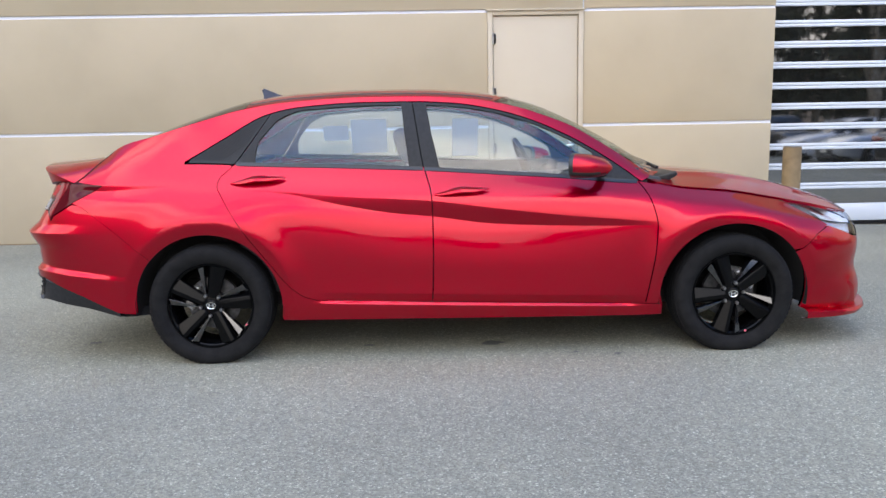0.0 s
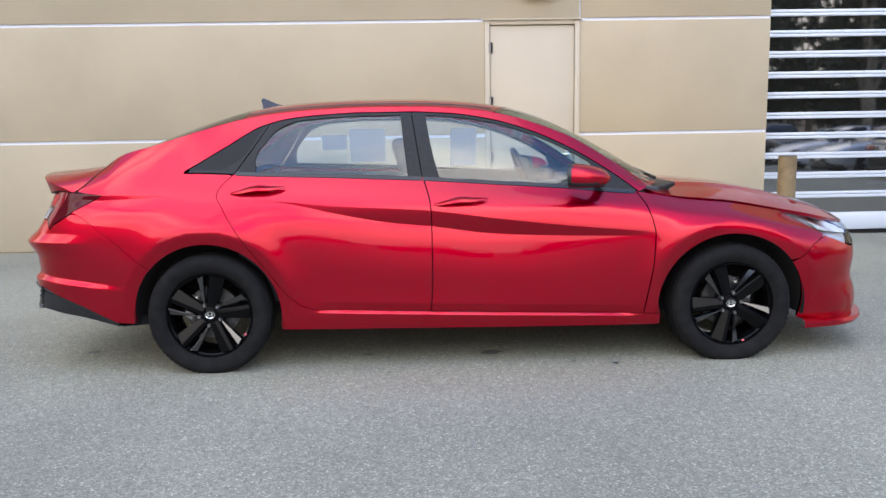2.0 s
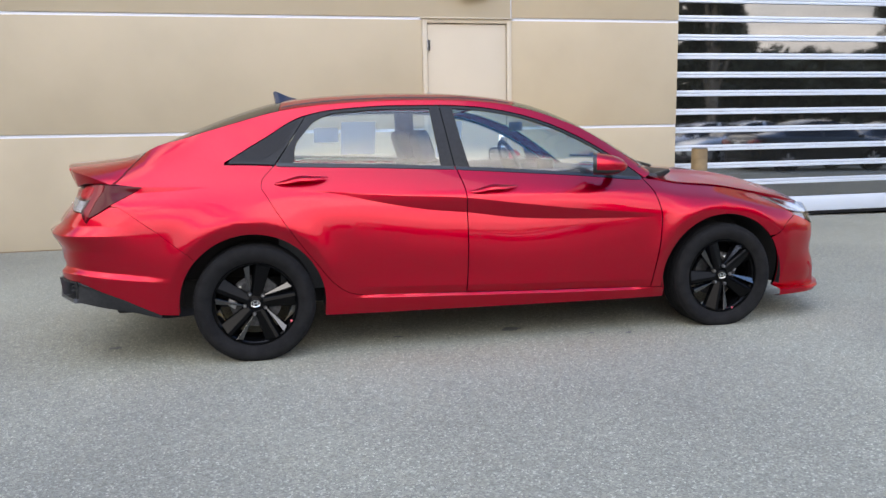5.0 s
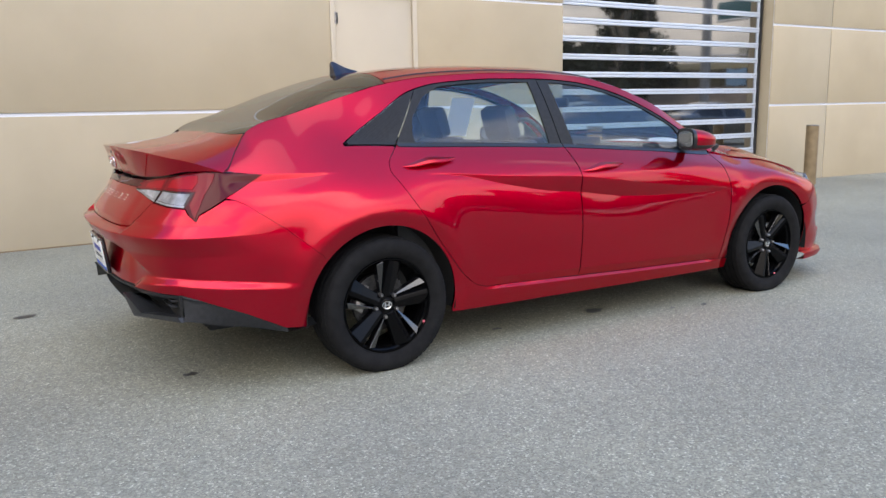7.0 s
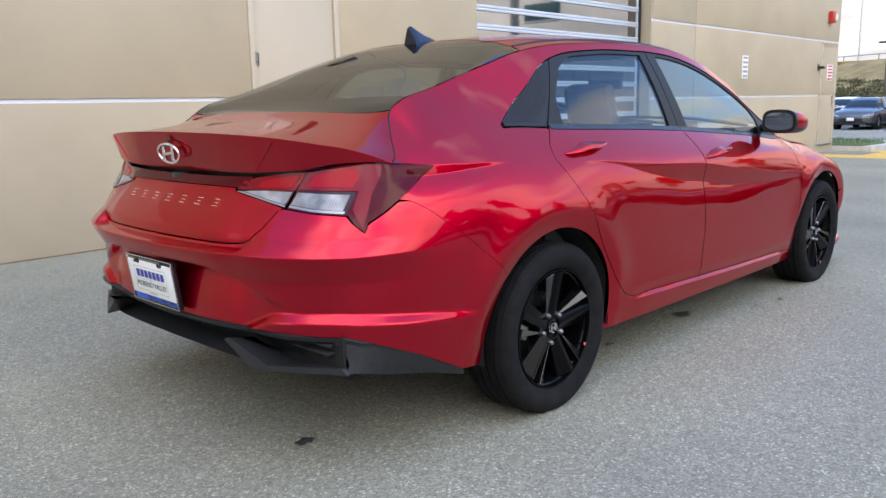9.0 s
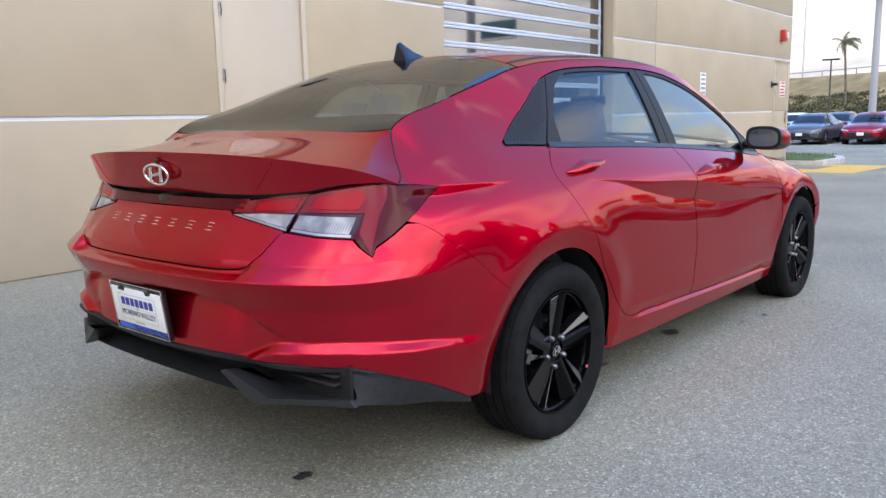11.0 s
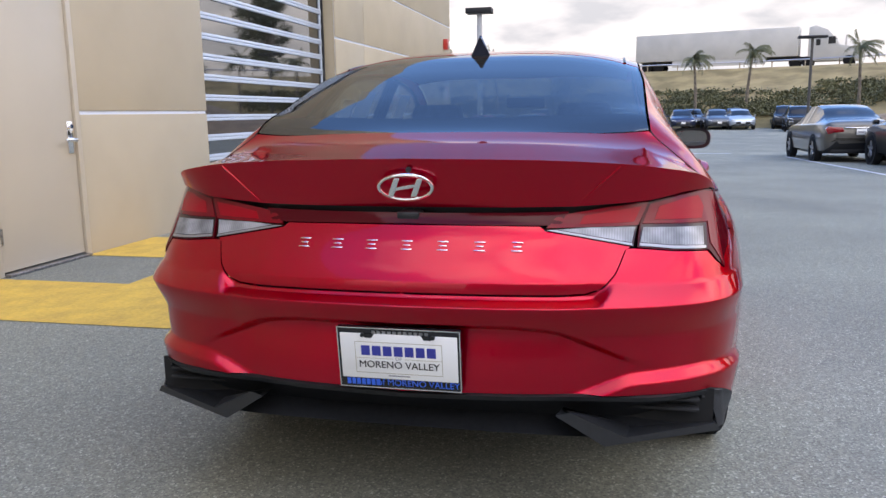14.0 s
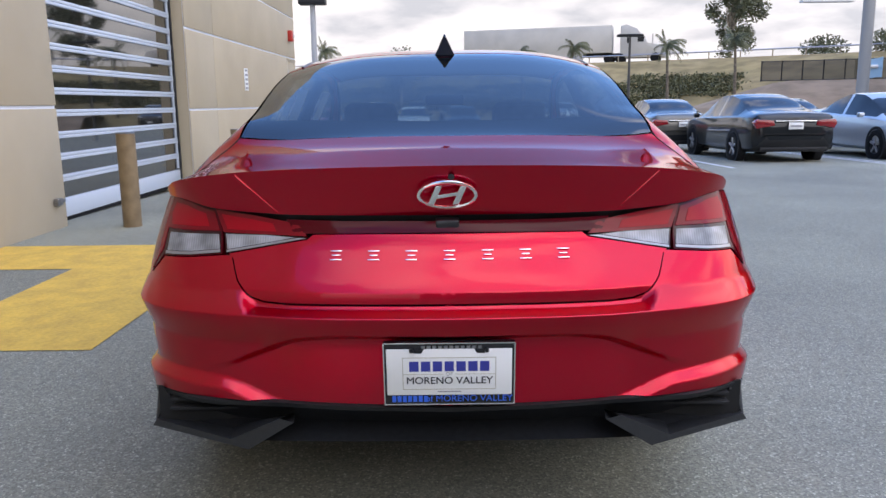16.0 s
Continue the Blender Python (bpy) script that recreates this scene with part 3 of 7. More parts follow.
def rounded(f):
    """The same profile with its bends evened out."""
    y = f(_zz)
    lo, hi = (f(0.162) - f(0.16)) / 0.002, (f(0.96) - f(0.958)) / 0.002
    y = np.where(_zz < 0.16, f(0.16) + (_zz - 0.16) * lo, np.where(_zz > 0.96, f(0.96) + (_zz - 0.96) * hi, y))
    y = np.convolve(np.pad(y, 45, "reflect", reflect_type="odd"), _gk, "valid")
    return lambda z: np.interp(z, _zz, y)


_rows = [rounded(hermite(LEVELS, b)) for _, b in STATIONS]


def base_offset(s, z):
    v = np.array([r(z) for r in _rows])
    h = np.diff(_st)[:, None]
    d = np.diff(v, axis=0) / h
    m = np.zeros_like(v)
    m[0], m[-1] = d[0], d[-1]
    same = d[:-1] * d[1:] > 0
    with np.errstate(divide="ignore", invalid="ignore"):
        hm = (h[:-1] + h[1:]) / (h[:-1] / d[1:] + h[1:] / d[:-1])
    m[1:-1] = np.where(same, np.nan_to_num(hm), 0)
    i = np.clip(np.searchsorted(_st, s) - 1, 0, len(_st) - 2)
    j = np.arange(len(s))
    hh = np.diff(_st)[i]
    t = (s - _st[i]) / hh
    return v[i, j] * (1 + 2 * t) * (1 - t) ** 2 + hh * m[i, j] * t * (1 - t) ** 2 + v[i + 1, j] * t * t * (3 - 2 * t) - hh * m[i + 1, j] * t * t * (1 - t)


# creases of the flanks: the dark wedge lies between an upper and a lower line
wedge_up = curve((0.2, 0.893), (0.41, 0.876), (0.69, 0.850), (1.16, 0.818), (1.46, 0.777), (1.83, 0.732), (2.32, 0.686))
wedge_lo = curve((0.2, 0.890), (0.41, 0.868), (0.69, 0.808), (0.97, 0.758), (1.16, 0.738), (1.46, 0.697), (1.72, 0.682), (2.32, 0.670))
tail_up = curve((-0.75, 0.930), (-0.52, 0.924), (-0.15, 0.914))
tail_lo = curve((-0.75, 0.885), (-0.52, 0.894), (-0.15, 0.912))
blade_z = curve((0.0, 0.44), (0.40, 0.452), (0.47, 0.472), (0.60, 0.516), (0.78, 0.520), (1.0, 0.503), (1.25, 0.476), (1.62, 0.450))
recess_z = curve((0.0, 0.640), (0.26, 0.640), (0.36, 0.632), (0.47, 0.595), (0.60, 0.545), (0.7, 0.52))


def fold(z, up, lo, depth, fade):
    inside = np.clip((up - z) / np.maximum(up - lo, 0.004), 0, 1)
    below = (1 - np.clip((lo - z) / fade, 0, 1)) ** 2
    return -depth * np.where(z >= lo, inside, below)


lid_edge = curve((0.60, 0.478), (0.68, 0.490), (0.70, 0.500), (0.724, 0.524), (0.757, 0.548), (0.806, 0.568), (0.90, 0.585))
sill_z = curve((0.3, 0.330), (0.558, 0.317), (1.150, 0.294), (1.544, 0.280), (2.257, 0.256), (2.4, 0.250))


def features(s, x, w, z):
    d = np.zeros_like(z)
    up, lo = wedge_up(x), wedge_lo(x)
    on = step01((x - 0.2) / 0.25) * step01((2.34 - x) / 0.3)
    d += on * fold(z, up, lo, 0.35 * (up - lo) + 0.002, 0.30)
    up, lo = tail_up(x), tail_lo(x)
    on = step01((x + 0.72) / 0.15) * step01((-0.13 - x) / 0.2)
    d += on * fold(z, up, lo, 0.5 * (up - lo), 0.10)
    for cx, cz in ((0.01, 0.305), (2.705, 0.30)):
        r = np.hypot(x - cx, z - cz)
        d += 0.014 * np.exp(-((r - 0.43) / 0.075) ** 2) * step01((z - 0.3) / 0.2)
        d -= 0.012 * np.clip((0.43 - r) / 0.07, 0, 1)
    # lower door, tucked in above the sill
    on = step01((x - 0.5) / 0.2) * step01((2.3 - x) / 0.2)
    sill = sill_z(x)
    d += on * np.where(z >= sill, -0.013 * np.clip((sill + 0.045 - z) / 0.045, 0, 1), -0.013 + 0.017 * np.clip((sill - z) / 0.014, 0, 1))
    # rear: ledge, plate recess, blades
    a = s - S_REAR
    rear = step01((1.18 - a) / 0.45)
    d += rear * (-0.010 * step01((0.70 - z) / 0.1) + 0.032 * np.clip((z - 0.60) / 0.085, 0, 1) * (z < 0.688) + np.where(z >= 0.688, 0.032 - 0.032 * np.clip((z - 0.688) / 0.05, 0, 1), 0))
    lid = step01((lid_edge(z) - a) / 0.022)
    d += lid * np.where(z >= 0.688, -0.034 * np.clip((z - 0.688) / 0.012, 0, 1) + 0.034 * np.clip((z - 0.706) / 0.032, 0, 1), 0)
    d -= 0.044 * step01((0.66 - a) / 0.25) * step01((recess_z(a) - z) / 0.022) * np.clip((z - 0.40) / 0.22, 0, 1)
    on = step01((a - 0.38) / 0.1) * step01((1.40 - a) / 0.45)
    d += 0.026 * on * step01((blade_z(a) - z) / 0.034) - 0.006 * on
    return d


# shoulder, then roof rail, along the car
belt_z = curve((-0.8, 0.925), (-0.66, 0.935), (-0.5, 0.96), (-0.3, 0.995), (-0.11, 1.032), (0.25, 1.017), (0.7, 1.0), (1.1, 0.98), (1.56, 0.948), (1.85, 0.926), (2.15, 0.896), (2.27, 0.887), (2.47, 0.852), (2.72, 0.825), (2.96, 0.78), (3.18, 0.735), (3.37, 0.69), (3.6, 0.64))
belt_y = curve((-0.8, 0.765), (-0.66, 0.776), (-0.5, 0.779), (-0.3, 0.762), (-0.11, 0.733), (0.25, 0.748), (0.7, 0.760), (1.1, 0.768), (1.56, 0.778), (1.85, 0.782), (2.15, 0.782), (2.27, 0.775), (2.47, 0.76), (2.72, 0.745), (2.96, 0.715), (3.18, 0.66), (3.37, 0.57), (3.6, 0.3))
rail_z = curve((-0.8, 0.934), (-0.66, 0.943), (-0.57, 1.03), (-0.49, 1.107), (-0.3, 1.166), (-0.05, 1.239), (0.176, 1.298), (0.4, 1.330), (0.65, 1.346), (0.85, 1.352), (1.1, 1.350), (1.37, 1.334), (1.6, 1.292), (1.8, 1.226), (1.89, 1.19), (2.04, 1.105), (2.2, 1.0), (2.33, 0.915), (2.5, 0.87), (3.6, 0.66))
rail_y = curve((-0.8, 0.76), (-0.66, 0.774), (-0.57, 0.672), (-0.51, 0.612), (-0.3, 0.606), (-0.05, 0.605), (0.176, 0.594), (0.4, 0.592), (0.65, 0.592), (1.1, 0.596), (1.37, 0.596), (1.6, 0.604), (1.8, 0.62), (2.04, 0.655), (2.2, 0.688), (2.33, 0.715), (2.5, 0.75), (3.6, 0.3))
slope_in = curve((-0.8, -0.5), (-0.5, -0.75), (-0.2, -0.85), (0.0, -0.85), (0.3, -0.95), (2.2, -0.9), (2.6, -1.4), (3.6, -1.8))
slope_out = curve((-0.8, -0.5), (-0.5, -0.75), (-0.2, -0.80), (-0.05, -0.70), (0.15, -0.45), (0.5, -0.38), (2.3, -0.30))


def cubic(t, a, b, ma, mb):
    return a * (1 + 2 * t) * (1 - t) ** 2 + ma * t * (1 - t) ** 2 + b * t * t * (3 - 2 * t) - mb * t * t * (1 - t)


def flank(s, z):
    """The car's right-hand skin (as x, half width, z) over run s and height z."""
    s, z = np.atleast_1d(np.asarray(s, float)), np.atleast_1d(np.asarray(z, float))
    x, w = np.interp(s, _s, _px), np.interp(s, _s, _pw)
    nx, nw = np.interp(s, _s, _nx), np.interp(s, _s, _nw)
    zb, zr = belt_z(x), rail_z(x)
    z0 = np.minimum(0.82, zb - 0.085)
    even = step01((x - 0.1) / 0.3) * step01((2.8 - x) / 0.3)

    def base(zz):
        b = base_offset(s, zz)
        if not np.any(even > 0):
            return b
        return b * (1 - even) + even * sum(base_offset(s + d, zz) for d in (-0.24, -0.12, 0.0, 0.12, 0.24)) / 5
    lo = base(z)
    lo0, lo1 = base(z0), base(z0 - 0.01)
    yb, yr = belt_y(x), rail_y(x)
    kb, kc = slope_in(x), slope_out(x)
    hb = zb - z0
    mid = cubic(np.clip((z - z0) / hb, 0, 1), w + lo0, yb, (lo0 - lo1) / 0.01 * hb, kb * hb) - w
    hc = np.maximum(zr - zb, 0.006)
    up = cubic(np.clip((z - zb) / hc, 0, 1.3), yb, yr, kc * hc, (2.2 * (yr - yb) / hc - 1.2 * kc) * hc) - w
    shaped = np.where(z <= z0, lo, np.where(z <= zb, mid, up))
    use = step01((s - sx(-0.74)) / 0.10) * step01((sx(3.45) - s) / 0.15)
    d = lo * (1 - use) + shaped * use + features(s, x, w, z)
    # from the shoulder up the skin is set straight across the car
    k = use * step01((z - z0) / hb) * step01((2.6 - x) / 0.3)
    return np.stack([x + nx * d * (1 - k), w + (nw * (1 - k) + k) * d, z], 1)


def top_skin(x, y):
    """Roof, rear window and windscreen as (x, y, z)."""
    x, y = np.atleast_1d(np.asarray(x, float)), np.atleast_1d(np.asarray(y, float))
    zc = crown(x)
    return np.stack([x, y, zc - (zc - rail_z(x)) * (np.abs(y) / rail_y(x)) ** 3.3], 1)


crown = curve((-0.75, 1.055), (-0.56, 1.090), (-0.3, 1.202), (-0.05, 1.297), (0.2, 1.366), (0.5, 1.399), (0.8, 1.410), (1.1, 1.408), (1.4, 1.388), (1.6, 1.357), (1.75, 1.315), (1.95, 1.225), (2.15, 1.12), (2.38, 0.985), (2.5, 0.925))
hood_c = curve((2.3, 0.93), (2.45, 0.925), (2.6, 0.922), (2.82, 0.905), (3.0, 0.873), (3.16, 0.833), (3.34, 0.782), (3.5, 0.72), (3.6, 0.65))


def hood_skin(x, y):
    x, y = np.atleast_1d(np.asarray(x, float)), np.atleast_1d(np.asarray(y, float))
    zc = hood_c(x)
    q = np.clip(np.abs(y) / belt_y(x), 0, 1.1)
    rib = 0.012 * np.exp(-((np.abs(y) - (0.46 - 0.1 * (x - 2.5))) / 0.06) ** 2)
    return np.stack([x, y, zc - (zc - belt_z(x) - 0.004) * q ** 2.6 + rib * step01((3.4 - x) / 0.5)], 1)


def densify(poly, step, closed=True):
    out = []
    n = len(poly)
    for i in range(n if closed else n - 1):
        a, b = poly[i], poly[(i + 1) % n]
        k = max(1, int(math.ceil(math.dist(a, b) / step)))
        out += [(a[0] + (b[0] - a[0]) * j / k, a[1] + (b[1] - a[1]) * j / k) for j in range(k)]
    if not closed:
        out.append(poly[-1])
    return out


def smooth_line(pts, step=0.02):
    """A smooth open line through points."""
    k = np.concatenate([[0], np.cumsum([math.dist(a, b) for a, b in zip(pts, pts[1:])])])
    u = np.linspace(0, k[-1], max(2, int(k[-1] / step)))
    return list(zip(hermite(k, [p[0] for p in pts])(u).tolist(), hermite(k, [p[1] for p in pts])(u).tolist()))


def inside_of(poly, pts):
    p = np.array(poly)
    x, y = pts[:, 0], pts[:, 1]
    hit = np.zeros(len(pts), bool)
    j = len(p) - 1
    for i in range(len(p)):
        c = ((p[i, 1] > y) != (p[j, 1] > y)) & (x < (p[j, 0] - p[i, 0]) * (y - p[i, 1]) / (p[j, 1] - p[i, 1] + 1e-12) + p[i, 0])
        hit ^= c
        j = i
    return hit


def skin_mesh(poly, skin, step=0.014, lift=0.0, depth=0.018, gap=0.0, mirror=0, creases=()):
    """A panel cut from a skin by an outline. mirror 0: right half only, 1: left half only, 2: both, joined in the middle.
    depth: how far its edges turn in; gap: how far the outline is drawn in for the joint."""
    edge = densify(poly, step)
    w0 = skin(np.array([v[0] for v in edge]), np.array([v[1] for v in edge]))[:, 1]
    middle = (w0 < 0.002) & (mirror == 2)
    if gap:
        e = np.array(edge)
        t = np.roll(e, -1, 0) - np.roll(e, 1, 0)
        t /= np.linalg.norm(t, axis=1)[:, None] + 1e-9
        area = np.sum(e[:, 0] * np.roll(e[:, 1], -1) - np.roll(e[:, 0], -1) * e[:, 1])
        nrm = np.stack([-t[:, 1], t[:, 0]], 1) * (1 if area > 0 else -1)
        nrm[middle] = 0
        edge = [tuple(v) for v in e + nrm * gap]
    e = np.array(edge)
    gx, gy = np.meshgrid(np.arange(e[:, 0].min(), e[:, 0].max(), step), np.arange(e[:, 1].min(), e[:, 1].max(), step))
    g = np.stack([gx.ravel(), gy.ravel()], 1)
    g = g[inside_of(edge, g)]
    near = np.array([np.min(np.hypot(e[:, 0] - a, e[:, 1] - b)) for a, b in g]) if len(g) else np.zeros(0)
    g = g[near > step * 0.45] if len(g) else g
    extra = []
    for line in creases:
        c = np.array(line)
        c = c[inside_of(edge, c)]
        if len(c):
            c = c[np.min(np.hypot(c[:, None, 0] - e[None, :, 0], c[:, None, 1] - e[None, :, 1]), 1) > 0.003]
            extra.append(c)
    extra = np.concatenate(extra) if extra else np.zeros((0, 2))
    if len(extra) and len(g):
        g = g[np.min(np.hypot(g[:, None, 0] - extra[None, :, 0], g[:, None, 1] - extra[None, :, 1]), 1) > step * 0.45]
    vs = [Vector(v) for v in edge] + [Vector(v) for v in g] + [Vector(v) for v in extra]
    loops = [list(range(len(edge)))]
    o = len(edge) + len(g)
    ties = [(o + i, o + i + 1) for i in range(len(extra) - 1) if math.dist(extra[i], extra[i + 1]) < 0.024]
    v2, _, f2, _, _, _ = delaunay_2d_cdt(vs, ties, loops, 1, 1e-6)
    q = np.array([tuple(v) for v in v2])
    h = 0.0015

    def at(q):
        p = skin(q[:, 0], q[:, 1])
        a = skin(q[:, 0] + h, q[:, 1]) - skin(q[:, 0] - h, q[:, 1])
        b = skin(q[:, 0], q[:, 1] + h) - skin(q[:, 0], q[:, 1] - h)
        n = np.cross(a, b)
        n /= np.linalg.norm(n, axis=1)[:, None] + 1e-12
        return p, n
    p, n = at(q)
    faces = [tuple(f) for f in f2]
    a, b, c = faces[0]
    fn = np.cross(p[b] - p[a], p[c] - p[a])
    if np.dot(fn, n[a]) < 0:
        faces = [f[::-1] for f in faces]
    ctr = np.array([1.0, 0.0, 0.55])
    if np.sum((p - ctr) * n * np.array([1.0, 1.0, 1.0])) < 0:
        n = -n
        faces = [f[::-1] for f in faces]
    p = p + n * lift
    ep, en = at(np.array(edge))
    if np.sum((ep - ctr) * en) < 0:
        en = -en
    ep = ep + en * lift
    rim0, rim1 = ep, ep - en * depth
    rim1[middle, 1] = np.maximum(rim1[middle, 1], 0)
    k = len(edge)
    mid = ep.mean(0)
    rn = np.roll(ep, -1, 0) - np.roll(ep, 1, 0)
    rn = np.cross(rn, en)
    rn /= np.linalg.norm(rn, axis=1)[:, None] + 1e-9
    e2 = np.array(edge)
    if np.sum(e2[:, 0] * np.roll(e2[:, 1], -1) - np.roll(e2[:, 0], -1) * e2[:, 1]) < 0:
        pass
    if np.sum((ep - mid) * rn) < 0:
        rn = -rn
    o = len(p)
    verts = np.concatenate([p, rim0, rim1])
    norms = np.concatenate([n, rn, rn])
    for i in range(k):
        j = (i + 1) % k
        if middle[i] and middle[j]:
            continue
        faces.append((o + i, o + j, o + k + j, o + k + i))
    sets = []
    right = verts * np.array([1, -1, 1])
    rnm = norms * np.array([1, -1, 1])
    if mirror in (0, 2):
        sets.append((right, rnm, [f[::-1] for f in faces]))
    if mirror in (1, 2):
        sets.append((verts, norms, faces))
    V, N, F = [], [], []
    for v, nn, f in sets:
        k0 = sum(len(x) for x in V)
        V.append(v)
        N.append(nn)
        F += [tuple(i + k0 for i in q) for q in f]
    me = bpy.data.meshes.new("panel")
    V, N = np.concatenate(V), np.concatenate(N)
    me.from_pydata(V.tolist(), [], F)
    me.shade_smooth()
    me.normals_split_custom_set_from_vertices([tuple(map(float, v)) for v in N])
    return me


_ss = np.linspace(S_REAR, S_FRONT, 1200)


def side_poly(pts):
    """Outline given as (x, z) on the side."""
    out = []
    for x, z in pts:
        p = np.maximum.accumulate(flank(_ss, np.full_like(_ss, z))[:, 0])
        out.append((float(np.interp(x, p, _ss)), z))
    return out


def rear_poly(pts):
    """Outline given as (half width, z) on the rear."""
    out = []
    for w, z in pts:
        p = np.maximum.accumulate(flank(_ss[:500], np.full(500, z))[:, 1])
        out.append((float(np.interp(w, p, _ss[:500])) if w > 0 else S_REAR, z))
    return out


# lines along which the flank's mesh is kept sharp
CREASES = []
for _f, _a, _b in ((wedge_up, 0.2, 2.34), (wedge_lo, 0.3, 2.34), (tail_up, -0.74, -0.14), (tail_lo, -0.74, -0.14)):
    for _d in (-0.003, 0.003):
        CREASES.append([(sx(x), float(_f(x)) + _d) for x in np.arange(_a, _b, 0.02)])
for _f, _a, _b, _ds in ((blade_z, 0.36, 1.64, (0.002, -0.011, -0.024, -0.036)), (recess_z, 0.0, 0.68, (0.002, -0.008, -0.016, -0.024)),
                        (lambda a: 0.688, 0.0, 1.5, (-0.0045, -0.0015, 0.0015, 0.0045, 0.0105, 0.0135, 0.0165)), (lambda a: 0.738, 0.0, 0.56, (-0.003, 0.003))):
    for _d in _ds:
        CREASES.append([(S_REAR + a, float(_f(a)) + _d) for a in np.arange(_a, _b, 0.02)])
for _d in (-0.008, 0.003, 0.011, 0.019, 0.03):
    CREASES.append([(S_REAR + float(lid_edge(z)) - _d, float(z)) for z in np.arange(0.692, 0.80, 0.008)])
for _d in (0.048, 0.042, 0.002, -0.002, -0.012, -0.016):
    CREASES.append([(sx(x), float(sill_z(x)) + _d) for x in np.arange(0.48, 2.34, 0.02)])


car = thing("sedan", "metallic red four-door sedan with black alloy wheels parked on the asphalt", "car")

ARCH_R, ARCH_F = (0.008, 0.300, 0.372), (2.708, 0.295, 0.372)


def arc(c, a0, a1, n=26):
    return [(c[0] + c[2] * math.cos(radians(a0 + (a1 - a0) * i / n)), c[1] + c[2] * math.sin(radians(a0 + (a1 - a0) * i / n))) for i in range(n + 1)]


# joints on the side, as (x, z)
gap_rear_door = smooth_line([(0.150, 1.018), (0.115, 0.985), (0.078, 0.943), (0.071, 0.908), (0.096, 0.862), (0.2, 0.694), (0.332, 0.508), (0.441, 0.376), (0.496, 0.336), (0.558, 0.317)])
gap_b = smooth_line([(1.120, 0.985), (1.136, 0.93), (1.151, 0.874), (1.158, 0.80), (1.160, 0.730), (1.160, 0.584), (1.157, 0.437), (1.150, 0.295)])
gap_front_door = smooth_line([(2.232, 0.890), (2.262, 0.837), (2.292, 0.749), (2.305, 0.676), (2.299, 0.558), (2.281, 0.410), (2.257, 0.256)])
belt = [(x, float(belt_z(x)) - 0.012) for x in np.linspace(-0.11, 2.232, 60)]
dlo_top = smooth_line([(-0.11, 1.034), (0.10, 1.158), (0.30, 1.268), (0.42, 1.297), (0.56, 1.312), (0.83, 1.324), (1.04, 1.324), (1.28, 1.312), (1.49, 1.278), (1.67, 1.226), (1.89, 1.128), (2.04, 1.040), (2.17, 0.950), (2.25, 0.888)], 0.03)
door_bottom = [(0.558, 0.317), (1.150, 0.293), (1.544, 0.279), (2.257, 0.256)]
rail_line = [(x, float(rail_z(x)) - 0.001) for x in np.linspace(-0.49, 2.31, 70)]
lamp_top = [(-0.66, 0.937), (-0.60, 0.934), (-0.513, 0.925)]

# body side: C-pillar, roof rail, A-pillar, sill and dog-leg in one pressing
side = ([(-0.668, 0.836), (-0.60, 0.872), (-0.545, 0.900), (-0.510, 0.922)] + lamp_top[::-1][1:] + [(float(x), float(rail_z(x)) - 0.001) for x in np.linspace(-0.652, -0.50, 18)] + rail_line
        + [(2.29, 0.905), (2.25, 0.890)] + dlo_top[::-1][1:] + [(x, z) for x, z in belt if x < 0.140] + gap_rear_door[1:]
        + door_bottom[1:] + [(2.352, 0.249), (2.352, 0.192), (1.546, 0.199), (0.956, 0.207), (0.378, 0.214)]
        + arc(ARCH_R, -10, 139, 36) + [(-0.300, 0.575), (-0.333, 0.602), (-0.455, 0.705), (-0.588, 0.802), (-0.633, 0.828)])
for mi in (0, 1):
    part("body_side", skin_mesh(side_poly(side), flank, 0.014, mirror=mi, creases=CREASES), M_PAINT, car)
rear_door = gap_rear_door[::-1] + [(x, z) for x, z in belt if 0.16 < x < 1.115] + gap_b + [(0.9, 0.303)]
front_door = gap_b[::-1] + [(x, z) for x, z in belt if 1.125 < x < 2.225] + gap_front_door + [(1.8, 0.271), (1.5, 0.281)]
fender = (gap_front_door[::-1] + [(x, float(belt_z(x)) - 0.004) for x in np.linspace(2.29, 3.01, 30)] + [(3.10, 0.705), (3.20, 0.643), (3.12, 0.60), (3.04, 0.53)]
          + arc(ARCH_F, 38, 178, 34) + [(2.352, 0.25)])
for mi in (0, 1):
    for nm, poly in (("rear_door", rear_door), ("front_door", front_door), ("front_fender", fender)):
        part(nm, skin_mesh(side_poly(poly), flank, 0.014, gap=0.0028, mirror=mi, creases=CREASES), M_PAINT, car)

# rear bumper
lamp_foot = [(0.565, 0.812), (0.66, 0.803), (0.745, 0.797), (0.765, 0.775), (0.792, 0.748)]
half = (rear_poly([(0.0, 0.7075), (0.40, 0.7075), (0.453, 0.7105), (0.4895, 0.723), (0.522, 0.757), (0.5455, 0.812)] + lamp_foot)
        + side_poly([(-0.775, 0.772), (-0.72, 0.802), (-0.672, 0.830), (-0.633, 0.828), (-0.588, 0.802), (-0.455, 0.705), (-0.333, 0.602), (-0.300, 0.575)]
                    + arc(ARCH_R, 139, 184, 12) + [(-0.372, 0.262), (-0.462, 0.272), (-0.55, 0.318), (-0.633, 0.360), (-0.742, 0.405)])
        + rear_poly([(0.80, 0.432), (0.765, 0.450), (0.60, 0.457), (0.452, 0.456), (0.2, 0.453), (0.0, 0.450)]))
part("rear_bumper", skin_mesh(half, flank, 0.014, gap=0.0013, mirror=2, creases=CREASES), M_PAINT, car)

